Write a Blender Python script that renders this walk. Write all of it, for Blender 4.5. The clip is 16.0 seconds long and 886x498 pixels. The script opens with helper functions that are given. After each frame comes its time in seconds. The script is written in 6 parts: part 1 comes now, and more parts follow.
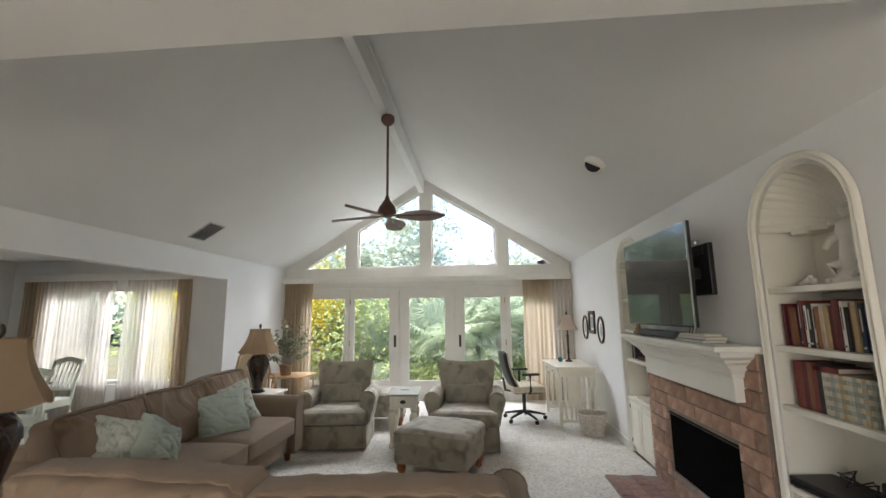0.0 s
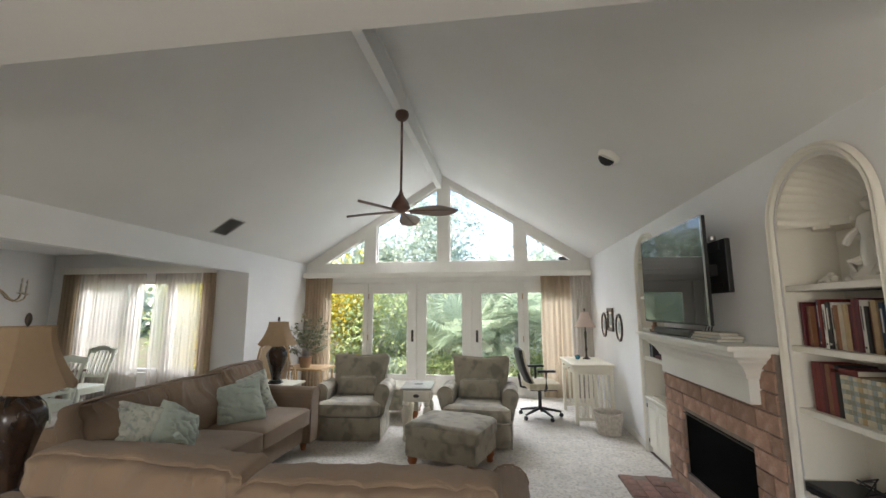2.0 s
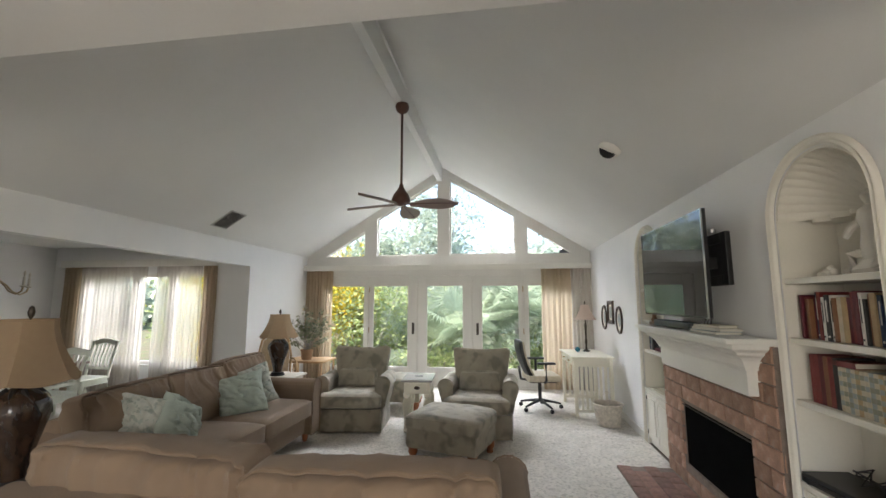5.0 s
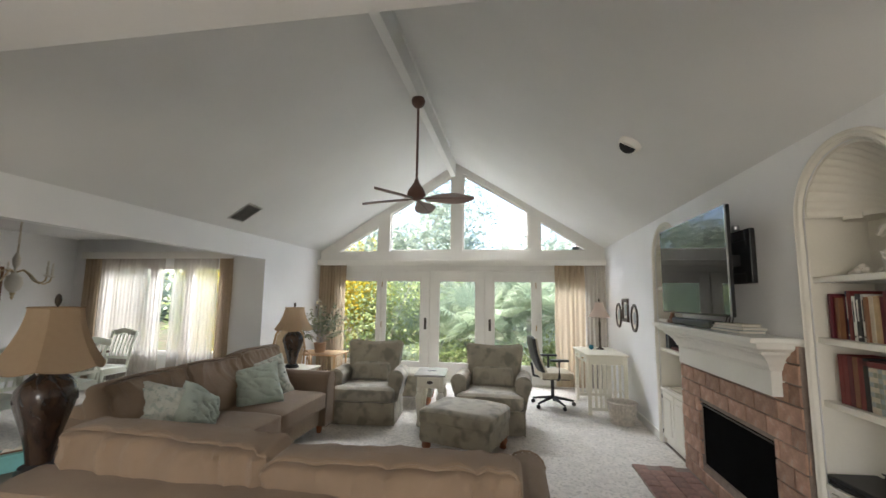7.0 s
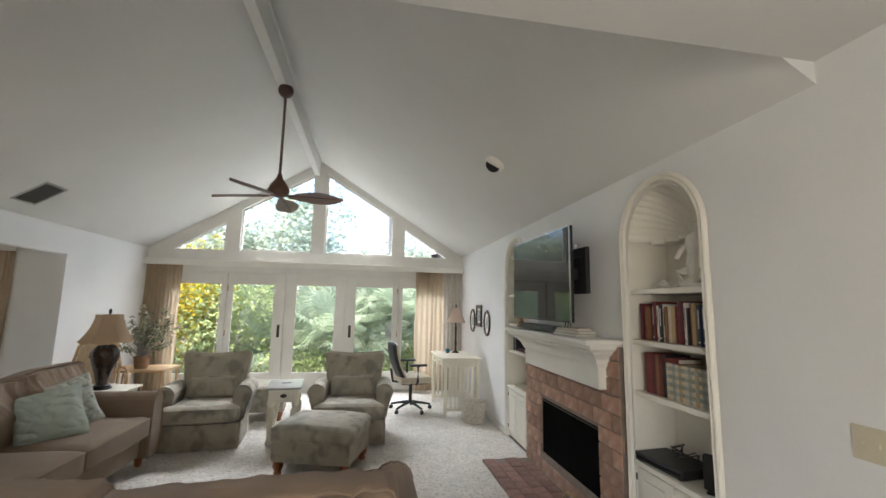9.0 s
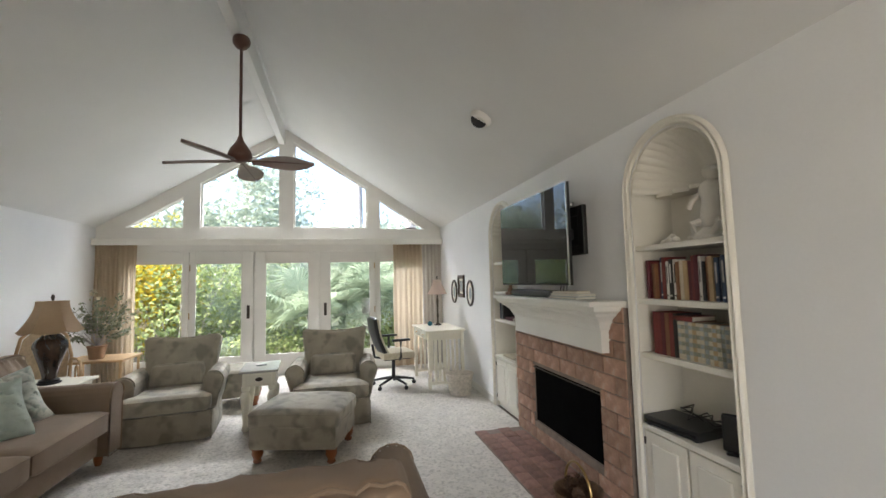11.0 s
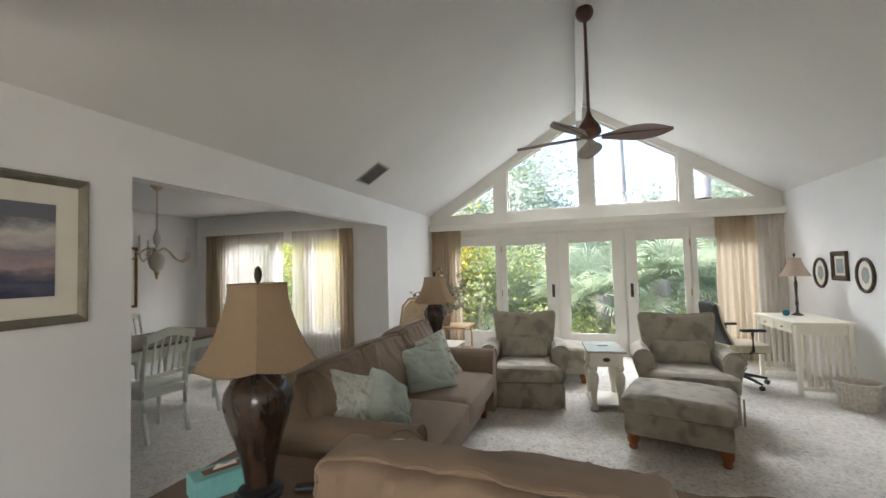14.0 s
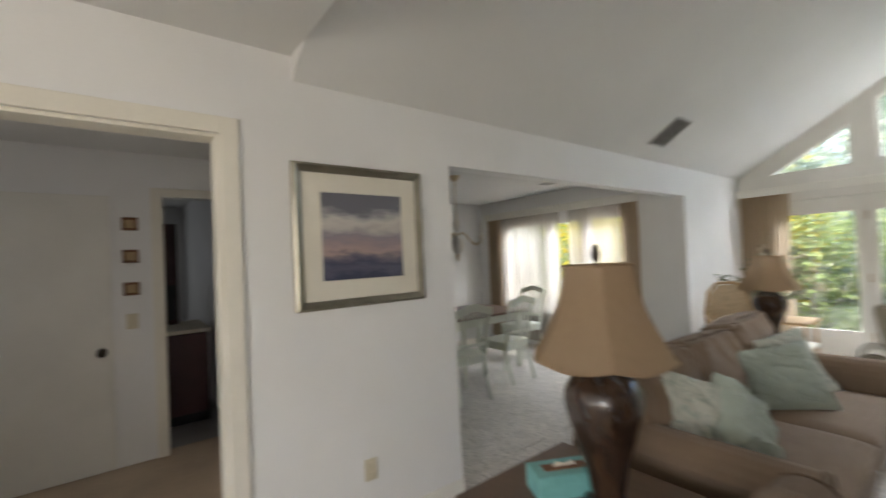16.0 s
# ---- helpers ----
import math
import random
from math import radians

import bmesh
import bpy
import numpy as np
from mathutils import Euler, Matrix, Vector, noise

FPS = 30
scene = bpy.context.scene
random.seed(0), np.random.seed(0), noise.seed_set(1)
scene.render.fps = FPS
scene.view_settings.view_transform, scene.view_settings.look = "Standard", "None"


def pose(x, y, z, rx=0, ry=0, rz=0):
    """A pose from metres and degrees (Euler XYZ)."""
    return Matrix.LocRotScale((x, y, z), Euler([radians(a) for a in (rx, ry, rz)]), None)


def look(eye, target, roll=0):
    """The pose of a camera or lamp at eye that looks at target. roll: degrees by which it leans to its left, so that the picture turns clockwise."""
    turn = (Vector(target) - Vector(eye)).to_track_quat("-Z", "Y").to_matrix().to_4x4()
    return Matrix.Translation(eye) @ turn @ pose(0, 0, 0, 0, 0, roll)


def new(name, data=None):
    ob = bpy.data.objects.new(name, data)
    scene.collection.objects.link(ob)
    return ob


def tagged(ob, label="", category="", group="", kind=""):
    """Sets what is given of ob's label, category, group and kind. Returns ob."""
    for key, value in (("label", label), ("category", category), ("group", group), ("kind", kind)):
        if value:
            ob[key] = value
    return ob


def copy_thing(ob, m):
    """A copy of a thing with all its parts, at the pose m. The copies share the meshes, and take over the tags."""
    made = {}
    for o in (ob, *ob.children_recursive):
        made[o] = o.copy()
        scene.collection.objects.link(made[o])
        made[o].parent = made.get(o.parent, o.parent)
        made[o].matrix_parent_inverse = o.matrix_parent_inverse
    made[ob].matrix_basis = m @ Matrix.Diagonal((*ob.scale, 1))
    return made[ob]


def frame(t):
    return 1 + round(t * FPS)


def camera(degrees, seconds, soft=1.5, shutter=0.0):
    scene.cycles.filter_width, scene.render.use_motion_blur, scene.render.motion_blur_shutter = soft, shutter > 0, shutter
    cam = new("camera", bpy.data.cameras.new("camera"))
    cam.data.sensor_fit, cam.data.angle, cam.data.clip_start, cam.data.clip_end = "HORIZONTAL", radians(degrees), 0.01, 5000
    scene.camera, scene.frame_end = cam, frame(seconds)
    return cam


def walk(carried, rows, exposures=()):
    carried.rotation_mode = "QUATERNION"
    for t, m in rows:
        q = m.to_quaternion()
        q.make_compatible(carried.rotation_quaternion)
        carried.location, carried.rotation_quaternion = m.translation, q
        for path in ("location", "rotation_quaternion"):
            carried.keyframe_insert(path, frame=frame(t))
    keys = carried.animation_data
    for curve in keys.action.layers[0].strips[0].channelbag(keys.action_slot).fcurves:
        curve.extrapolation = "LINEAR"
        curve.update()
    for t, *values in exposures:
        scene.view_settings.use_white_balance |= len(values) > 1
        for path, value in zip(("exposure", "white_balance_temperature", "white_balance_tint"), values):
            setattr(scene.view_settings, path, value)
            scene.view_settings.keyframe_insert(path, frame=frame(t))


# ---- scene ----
cam = camera(93.9, 16.0, shutter=0.5)
PATH = [
    (0, (0.994, 1.539, 1.522), (0.831, 3.508, 1.83), -0.7),
    (0.5, (1.074, 1.561, 1.526), (0.888, 3.528, 1.837), -1.0),
    (1, (1.107, 1.551, 1.525), (0.89, 3.515, 1.832), -0.8),
    (1.5, (1.105, 1.549, 1.521), (0.862, 3.513, 1.811), -0.4),
    (2, (1.113, 1.553, 1.515), (0.835, 3.513, 1.804), 0.0),
    (2.5, (1.114, 1.536, 1.526), (0.821, 3.493, 1.816), -0.1),
    (3, (1.122, 1.548, 1.52), (0.857, 3.51, 1.803), -0.4),
    (5.5, (1.119, 1.549, 1.513), (0.819, 3.511, 1.764), 0.4),
    (6, (1.119, 1.539, 1.508), (0.769, 3.492, 1.757), 0.5),
    (6.5, (1.103, 1.542, 1.506), (0.732, 3.493, 1.747), 0.5),
    (7, (1.065, 1.553, 1.501), (0.734, 3.511, 1.738), 0.8),
    (7.5, (1.013, 1.579, 1.495), (0.821, 3.556, 1.727), 1.3),
    (8, (0.966, 1.602, 1.519), (1.017, 3.586, 1.767), 2.1),
    (8.5, (0.956, 1.594, 1.527), (1.209, 3.559, 1.806), 2.5),
    (11, (0.887, 1.907, 1.463), (1.373, 3.841, 1.614), -1.4),
    (11.5, (0.617, 2.056, 1.468), (0.849, 4.038, 1.595), -2.0),
    (12, (0.349, 2.128, 1.465), (0.313, 4.125, 1.568), -2.6),
    (12.5, (0.146, 2.187, 1.442), (-0.195, 4.156, 1.528), -3.1),
    (13, (-0.03, 2.13, 1.462), (-0.518, 4.068, 1.548), -3.1),
    (13.5, (-0.134, 2.104, 1.475), (-0.698, 4.021, 1.555), -2.4),
    (14, (-0.151, 2.07, 1.473), (-0.764, 3.971, 1.56), -1.5),
    (14.5, (-0.138, 2.082, 1.47), (-0.814, 3.963, 1.548), -1.2),
    (15, (-0.19, 2.074, 1.46), (-1.046, 3.88, 1.523), -1.2),
    (15.5, (-0.343, 2.128, 1.444), (-1.53, 3.737, 1.487), -1.8),
    (16, (-0.599, 2.163, 1.475), (-2.179, 3.389, 1.514), -2.6),
]
walk(cam, [(t, look(e, g, r)) for t, e, g, r in PATH], [(0.0, 2.26, 6300, 12), (8.5, 2.32, 6300, 12), (12.5, 2.36, 6300, 12), (14.5, 2.34, 6300, 12), (16.0, 2.45, 6300, 12)])

# ---- light and exposure ----
world = bpy.data.worlds.new("sky")
scene.world = world
world.use_nodes = True
wn = world.node_tree.nodes
sky = wn.new("ShaderNodeTexSky")
sky.sky_type = "NISHITA"
sky.sun_disc = False
sky.sun_elevation, sky.sun_rotation = radians(50), radians(-102)
sky.altitude, sky.air_density, sky.dust_density = 0, 1.0, 2.0
world.node_tree.links.new(sky.outputs[0], wn["Background"].inputs[0])
wn["Background"].inputs[1].default_value = 0.15
sun = new("sun", bpy.data.lights.new("sun", "SUN"))
sun.data.energy, sun.data.angle, sun.data.color = 3.7, radians(0.6), (1.0, 0.92, 0.8)
sun.matrix_world = look((-18, 8, 22), (0, 12, 0))


def area_lamp(name, eye, target, w, h, power, color):
    """An area lamp added in place of daylight."""
    ob = new(name, bpy.data.lights.new(name, "AREA"))
    ob.data.shape, ob.data.size, ob.data.size_y = "RECTANGLE", w, h
    ob.data.energy, ob.data.color = power, color
    ob.matrix_world = look(eye, target)
    return ob


# Unseen lamp behind the camera, added to light the near side.
area_lamp("back_fill_light", (0.35, -1.55, 1.45), (0.2, 3.2, 0.6), 2.4, 1.4, 15, (1.0, 0.90, 0.77))
# Lamps hung outside, out of view, strengthen the sky's light indoors.
area_lamp("gable_sky_light", (0, 9.9, 5.3), (0, 6.2, 1.6), 5.2, 1.6, 150, (0.95, 0.98, 1.0))
area_lamp("garden_sky_light", (0, 13.0, 6.6), (0, 7.5, 1.6), 7.0, 2.0, 200, (0.95, 0.98, 1.0))
area_lamp("dining_sky_light", (-4.5, 8.5, 3.1), (-4.5, 7.0, 0.9), 2.6, 0.9, 19, (0.97, 0.99, 1.0))
# Added fill for the dim kitchen and hall; their end walls have no window.
area_lamp("kitchen_fill_light", (-7.9, 1.6, 1.6), (-4.0, 2.0, 1.2), 1.0, 1.0, 0.45, (0.97, 0.99, 1.0))
area_lamp("hall_fill_light", (-3.7, 0.45, 1.5), (-3.7, 3.0, 1.2), 0.8, 1.4, 0.5, (1.0, 0.97, 0.93))

# ---- materials ----


def mat(name, base, rough=0.6, var=0.12, scale=4.0, fine=60.0, bump=0.0, metal=0.0, second=None, amount=0.5, stretch=(1, 1, 1), sheen=0.0, per_piece=0.0, bump_scale=None, coat=0.0, edge=0.08):
    """A surface with stains at one scale and grain at a finer one."""
    m = bpy.data.materials.new(name)
    m.use_nodes = True
    nt = m.node_tree
    n, l = nt.nodes, nt.links
    b = n["Principled BSDF"]
    b.inputs["Roughness"].default_value = rough
    b.inputs["Metallic"].default_value = metal
    if sheen:
        b.inputs["Sheen Weight"].default_value = sheen
    if coat:
        b.inputs["Coat Weight"].default_value = coat
    co = n.new("ShaderNodeTexCoord")
    mp = n.new("ShaderNodeMapping")
    mp.inputs["Scale"].default_value = stretch
    l.new(co.outputs["Object"], mp.inputs[0])
    big = n.new("ShaderNodeTexNoise")
    big.inputs["Scale"].default_value, big.inputs["Detail"].default_value = scale, 4
    small = n.new("ShaderNodeTexNoise")
    small.inputs["Scale"].default_value, small.inputs["Detail"].default_value = fine, 3
    l.new(mp.outputs[0], big.inputs["Vector"])
    l.new(mp.outputs[0], small.inputs["Vector"])
    dark = [c * (1 - var) for c in base]
    light = [min(1, c * (1 + var)) for c in base]
    r1 = n.new("ShaderNodeValToRGB")
    r1.color_ramp.elements[0].position, r1.color_ramp.elements[1].position = 0.3, 0.7
    r1.color_ramp.elements[0].color = (*dark, 1)
    r1.color_ramp.elements[1].color = (*light, 1)
    add = n.new("ShaderNodeMath")
    add.operation = "MULTIPLY_ADD"
    add.inputs[1].default_value, add.inputs[2].default_value = 0.35, -0.17
    l.new(small.outputs[0], add.inputs[0])
    tot = n.new("ShaderNodeMath")
    l.new(big.outputs[0], tot.inputs[0])
    l.new(add.outputs[0], tot.inputs[1])
    l.new(tot.outputs[0], r1.inputs[0])
    col = r1.outputs[0]
    if second:
        r2 = n.new("ShaderNodeValToRGB")
        r2.color_ramp.elements[0].position, r2.color_ramp.elements[1].position = amount, min(1, amount + edge)
        r2.color_ramp.elements[0].color, r2.color_ramp.elements[1].color = (0, 0, 0, 1), (1, 1, 1, 1)
        other = n.new("ShaderNodeTexNoise")
        other.inputs["Scale"].default_value, other.inputs["Detail"].default_value = scale * 1.7, 1.5
        l.new(mp.outputs[0], other.inputs["Vector"])
        l.new(other.outputs[0], r2.inputs[0])
        mx = n.new("ShaderNodeMix")
        mx.data_type = "RGBA"
        mx.inputs[7].default_value = (*second, 1)
        l.new(r2.outputs[0], mx.inputs[0])
        l.new(col, mx.inputs[6])
        col = mx.outputs[2]
    if per_piece:
        inf = n.new("ShaderNodeObjectInfo")
        hsv = n.new("ShaderNodeHueSaturation")
        ma = n.new("ShaderNodeMath")
        ma.operation = "MULTIPLY_ADD"
        ma.inputs[1].default_value, ma.inputs[2].default_value = per_piece * 2, 1 - per_piece
        l.new(inf.outputs["Random"], ma.inputs[0])
        l.new(ma.outputs[0], hsv.inputs["Value"])
        l.new(col, hsv.inputs["Color"])
        col = hsv.outputs[0]
    l.new(col, b.inputs["Base Color"])
    if bump:
        bp = n.new("ShaderNodeBump")
        bp.inputs["Strength"].default_value, bp.inputs["Distance"].default_value = min(1, bump), 0.01
        src = small
        if bump_scale:
            src = n.new("ShaderNodeTexNoise")
            src.inputs["Scale"].default_value, src.inputs["Detail"].default_value = bump_scale, 4
            l.new(mp.outputs[0], src.inputs["Vector"])
        l.new(src.outputs[0], bp.inputs["Height"])
        l.new(bp.outputs[0], b.inputs["Normal"])
    return m


def see_through(name, base, share, var=0.1, stretch=(1, 1, 1)):
    """Thin cloth: part clear, part glowing with the light behind it."""
    m = bpy.data.materials.new(name)
    m.use_nodes = True
    n, l = m.node_tree.nodes, m.node_tree.links
    n.remove(n["Principled BSDF"])
    out = n["Material Output"]
    tl, df, tr = n.new("ShaderNodeBsdfTranslucent"), n.new("ShaderNodeBsdfDiffuse"), n.new("ShaderNodeBsdfTransparent")
    no, co = n.new("ShaderNodeTexNoise"), n.new("ShaderNodeTexCoord")
    no.inputs["Scale"].default_value = 30
    l.new(co.outputs["Object"], no.inputs["Vector"])
    rp = n.new("ShaderNodeValToRGB")
    rp.color_ramp.elements[0].color = (*[c * (1 - var) for c in base], 1)
    rp.color_ramp.elements[1].color = (*base, 1)
    l.new(no.outputs[0], rp.inputs[0])
    l.new(rp.outputs[0], tl.inputs[0])
    l.new(rp.outputs[0], df.inputs[0])
    a, b = n.new("ShaderNodeMixShader"), n.new("ShaderNodeMixShader")
    a.inputs[0].default_value, b.inputs[0].default_value = 0.5, share
    l.new(df.outputs[0], a.inputs[1])
    l.new(tl.outputs[0], a.inputs[2])
    l.new(a.outputs[0], b.inputs[1])
    l.new(tr.outputs[0], b.inputs[2])
    l.new(b.outputs[0], out.inputs[0])
    return m


def leafy(name, c1, c2, c3):
    """Leaves whose colour differs from leaf to leaf, and which let some light through."""
    m = bpy.data.materials.new(name)
    m.use_nodes = True
    n, l = m.node_tree.nodes, m.node_tree.links
    n.remove(n["Principled BSDF"])
    out = n["Material Output"]
    g = n.new("ShaderNodeNewGeometry")
    rp = n.new("ShaderNodeValToRGB")
    e = rp.color_ramp.elements
    e[0].color, e[1].color = (*c1, 1), (*c3, 1)
    e.new(0.5).color = (*c2, 1)
    l.new(g.outputs["Random Per Island"], rp.inputs[0])
    d, t, s = n.new("ShaderNodeBsdfDiffuse"), n.new("ShaderNodeBsdfTranslucent"), n.new("ShaderNodeBsdfGlossy")
    s.inputs["Roughness"].default_value = 0.45
    l.new(rp.outputs[0], d.inputs[0])
    l.new(rp.outputs[0], t.inputs[0])
    a, b = n.new("ShaderNodeMixShader"), n.new("ShaderNodeMixShader")
    a.inputs[0].default_value, b.inputs[0].default_value = 0.64, 0.03
    l.new(d.outputs[0], a.inputs[1])
    l.new(t.outputs[0], a.inputs[2])
    l.new(a.outputs[0], b.inputs[1])
    l.new(s.outputs[0], b.inputs[2])
    l.new(b.outputs[0], out.inputs[0])
    return m


def glass_mat(name):
    m = bpy.data.materials.new(name)
    m.use_nodes = True
    b = m.node_tree.nodes["Principled BSDF"]
    b.inputs["Transmission Weight"].default_value = 1.0
    b.inputs["Roughness"].default_value = 0.0
    b.inputs["IOR"].default_value = 1.08
    return m


WALL = mat("wall_paint", (0.80, 0.795, 0.78), 0.55, 0.03, 1.5, 90, 0.05, bump_scale=220)
CEIL = mat("ceiling_paint", (0.71, 0.705, 0.685), 0.75, 0.03, 1.2, 120, 0.06, bump_scale=260)
TRIM = mat("trim_paint", (0.78, 0.76, 0.70), 0.45, 0.04, 3, 60, 0.02)
CREAM = mat("cream_cabinet_paint", (0.78, 0.745, 0.655), 0.55, 0.04, 3, 60, 0.02)
FRAME = mat("window_frame_paint", (0.74, 0.72, 0.67), 0.45, 0.04, 3, 60, 0.02)
CARPET = mat("cream_shag_carpet", (0.655, 0.612, 0.545), 0.95, 0.12, 9, 110, 1.0, second=(0.47, 0.435, 0.38), amount=0.49, edge=0.18, sheen=0.3, bump_scale=60)
CARPET.node_tree.nodes["Noise Texture.002"].inputs["Scale"].default_value = 34
HALLFLOOR = mat("tan_hall_floor", (0.45, 0.35, 0.25), 0.5, 0.12, 3, 40, 0.05)
KITFLOOR = mat("grey_kitchen_floor", (0.28, 0.27, 0.26), 0.4, 0.1, 3, 40, 0.05)
BRICK = mat("pink_brick", (0.42, 0.255, 0.18), 0.85, 0.2, 14, 90, 0.6, second=(0.47, 0.33, 0.25), amount=0.60, per_piece=0.22)
HBRICK = mat("hearth_brick", (0.27, 0.15, 0.115), 0.8, 0.25, 14, 90, 0.5, per_piece=0.3)
MORTAR = mat("mortar", (0.24, 0.19, 0.155), 0.95, 0.15, 20, 120, 0.6)
# Near-black and dull: paints in the dark of a deep firebox.
FIREBOX_DARK = mat("firebox_dark", (0.003, 0.003, 0.003), 1.0, 0.3, 8, 60, 0.2)
FIREBOX_DARK.node_tree.nodes["Principled BSDF"].inputs["Specular IOR Level"].default_value = 0.05
BROWN = mat("brown_twill", (0.25, 0.175, 0.115), 0.92, 0.10, 5, 420, 0.25, sheen=0.15)
CLAY = mat("floral_chintz", (0.375, 0.335, 0.262), 0.9, 0.12, 5, 300, 0.2, second=(0.235, 0.222, 0.178), amount=0.50, edge=0.16, sheen=0.15)
AQUA = mat("pale_aqua_cotton", (0.45, 0.51, 0.44), 0.9, 0.08, 8, 250, 0.2, sheen=0.15)
SHELLP = mat("patterned_aqua_cotton", (0.58, 0.59, 0.52), 0.9, 0.10, 18, 250, 0.2, second=(0.42, 0.47, 0.41), amount=0.54, edge=0.08, sheen=0.2)
ORANGE = mat("honey_wood", (0.32, 0.10, 0.03), 0.35, 0.2, 6, 60, 0.05, stretch=(1, 1, 0.2), coat=0.3)
DARKWOOD = mat("dark_wood", (0.05, 0.03, 0.02), 0.35, 0.3, 6, 60, 0.05, stretch=(0.3, 1, 1))
FANWOOD = mat("fan_walnut", (0.10, 0.045, 0.03), 0.4, 0.2, 6, 60, 0.05)
BLADE = mat("fan_blade_palm_brown", (0.24, 0.175, 0.15), 0.42, 0.2, 8, 60, 0.1, stretch=(0.3, 1, 1))
BRONZE = mat("mottled_bronze_glaze", (0.035, 0.02, 0.014), 0.25, 0.4, 9, 60, 0.06, second=(0.07, 0.04, 0.022), amount=0.5, edge=0.3, stretch=(1, 1, 0.5), coat=0.5)
SHADE = see_through("tan_silk_shade", (0.52, 0.39, 0.26), 0.0)
PINKSHADE = see_through("dusty_pink_shade", (0.60, 0.49, 0.42), 0.0)
CURTAIN = see_through("tan_curtain", (0.52, 0.415, 0.295), 0.02)
SHEER = see_through("cream_sheer", (0.72, 0.67, 0.60), 0.42)
BLACK = mat("black_plastic", (0.012, 0.012, 0.013), 0.45, 0.2, 10, 90, 0.03)
SCREEN = mat("tv_screen", (0.004, 0.004, 0.005), 0.03, 0.0, 4, 40)
SCREEN.node_tree.nodes["Principled BSDF"].inputs["Specular IOR Level"].default_value = 0.38
METAL = mat("brushed_steel", (0.55, 0.55, 0.55), 0.3, 0.08, 10, 90, 0.0, metal=1.0)
BRASS = mat("aged_brass", (0.42, 0.28, 0.12), 0.3, 0.15, 10, 90, 0.0, metal=1.0)
IRON = mat("dark_bronze_metal", (0.05, 0.04, 0.03), 0.4, 0.2, 10, 90, 0.0, metal=0.6)
WHITEWOOD = mat("ivory_painted_wood", (0.78, 0.74, 0.62), 0.42, 0.05, 4, 60, 0.03)
MINT = mat("pale_mint_painted_wood", (0.68, 0.70, 0.60), 0.45, 0.05, 4, 60, 0.03)
RATTAN = mat("honey_rattan", (0.50, 0.32, 0.16), 0.5, 0.15, 8, 80, 0.1)
WICKER = mat("white_wicker", (0.62, 0.56, 0.48), 0.8, 0.2, 30, 90, 0.8)
TERRA = mat("terracotta", (0.36, 0.22, 0.13), 0.8, 0.15, 8, 80, 0.1)
TEAL = mat("turquoise_box", (0.22, 0.52, 0.50), 0.5, 0.12, 9, 60, 0.03)
PLASTER = mat("white_plaster", (0.72, 0.68, 0.60), 0.7, 0.06, 8, 60, 0.08)
PAPER = mat("paper", (0.70, 0.66, 0.56), 0.8, 0.05, 8, 60, 0.02)
TABTOP = mat("brown_table_top", (0.16, 0.10, 0.065), 0.35, 0.15, 5, 60, 0.03, stretch=(0.3, 1, 1))
GREYTOP = mat("grey_painted_top", (0.42, 0.41, 0.38), 0.22, 0.1, 6, 60, 0.02)
PEWTER = mat("pewter_frame", (0.26, 0.24, 0.19), 0.32, 0.15, 12, 80, 0.05, metal=0.7)
MATBOARD = mat("cream_mat_board", (0.74, 0.70, 0.60), 0.8, 0.03, 6, 60, 0.02)
ALMOND = mat("almond_plastic", (0.62, 0.56, 0.42), 0.4, 0.04, 6, 60, 0.0)
VENT = mat("grey_vent", (0.45, 0.44, 0.42), 0.5, 0.06, 6, 60, 0.0)
MAROON = mat("maroon_cabinet", (0.05, 0.015, 0.018), 0.4, 0.2, 6, 60, 0.03)
DECK = mat("weathered_deck", (0.30, 0.32, 0.34), 0.8, 0.18, 5, 60, 0.2, per_piece=0.1)
SOIL = mat("leaf_litter_ground", (0.10, 0.085, 0.05), 0.95, 0.35, 1.5, 20, 0.5, second=(0.07, 0.10, 0.03), amount=0.5)
BARK = mat("grey_bark", (0.40, 0.37, 0.36), 0.9, 0.3, 6, 40, 0.7, stretch=(1, 1, 0.3))
GLASS = glass_mat("clear_glass")
PALM = leafy("palm_leaf", (0.18, 0.235, 0.16), (0.25, 0.31, 0.21), (0.33, 0.38, 0.27))
GREEN = leafy("green_leaf", (0.20, 0.27, 0.11), (0.29, 0.36, 0.15), (0.38, 0.42, 0.19))
YELLOW = leafy("yellow_leaf", (0.32, 0.32, 0.03), (0.50, 0.42, 0.04), (0.58, 0.40, 0.03))
# Haze is put into this leaf colour: far crowns are painted paler.
HAZE = leafy("hazed_far_leaf", (0.36, 0.43, 0.35), (0.44, 0.51, 0.42), (0.52, 0.57, 0.45))
EUCA = leafy("grey_green_leaf", (0.15, 0.17, 0.10), (0.25, 0.27, 0.17), (0.38, 0.38, 0.27))
CREAMFLOWER = leafy("cream_flower", (0.62, 0.55, 0.40), (0.70, 0.62, 0.46), (0.55, 0.45, 0.33))

# ---- mesh helpers ----


def mesh_of(name, bm, material, smooth=False):
    me = bpy.data.meshes.new(name)
    bmesh.ops.recalc_face_normals(bm, faces=bm.faces)
    bm.to_mesh(me)
    bm.free()
    me.materials.append(material)
    if smooth:
        for p in me.polygons:
            p.use_smooth = True
        me.set_sharp_from_angle(angle=radians(42))
    return me


def part(name, bm, material, parent=None, label="", smooth=False):
    ob = new(name, mesh_of(name, bm, material, smooth))
    if parent:
        ob.parent = parent
    if label:
        ob["label"] = label
    return ob


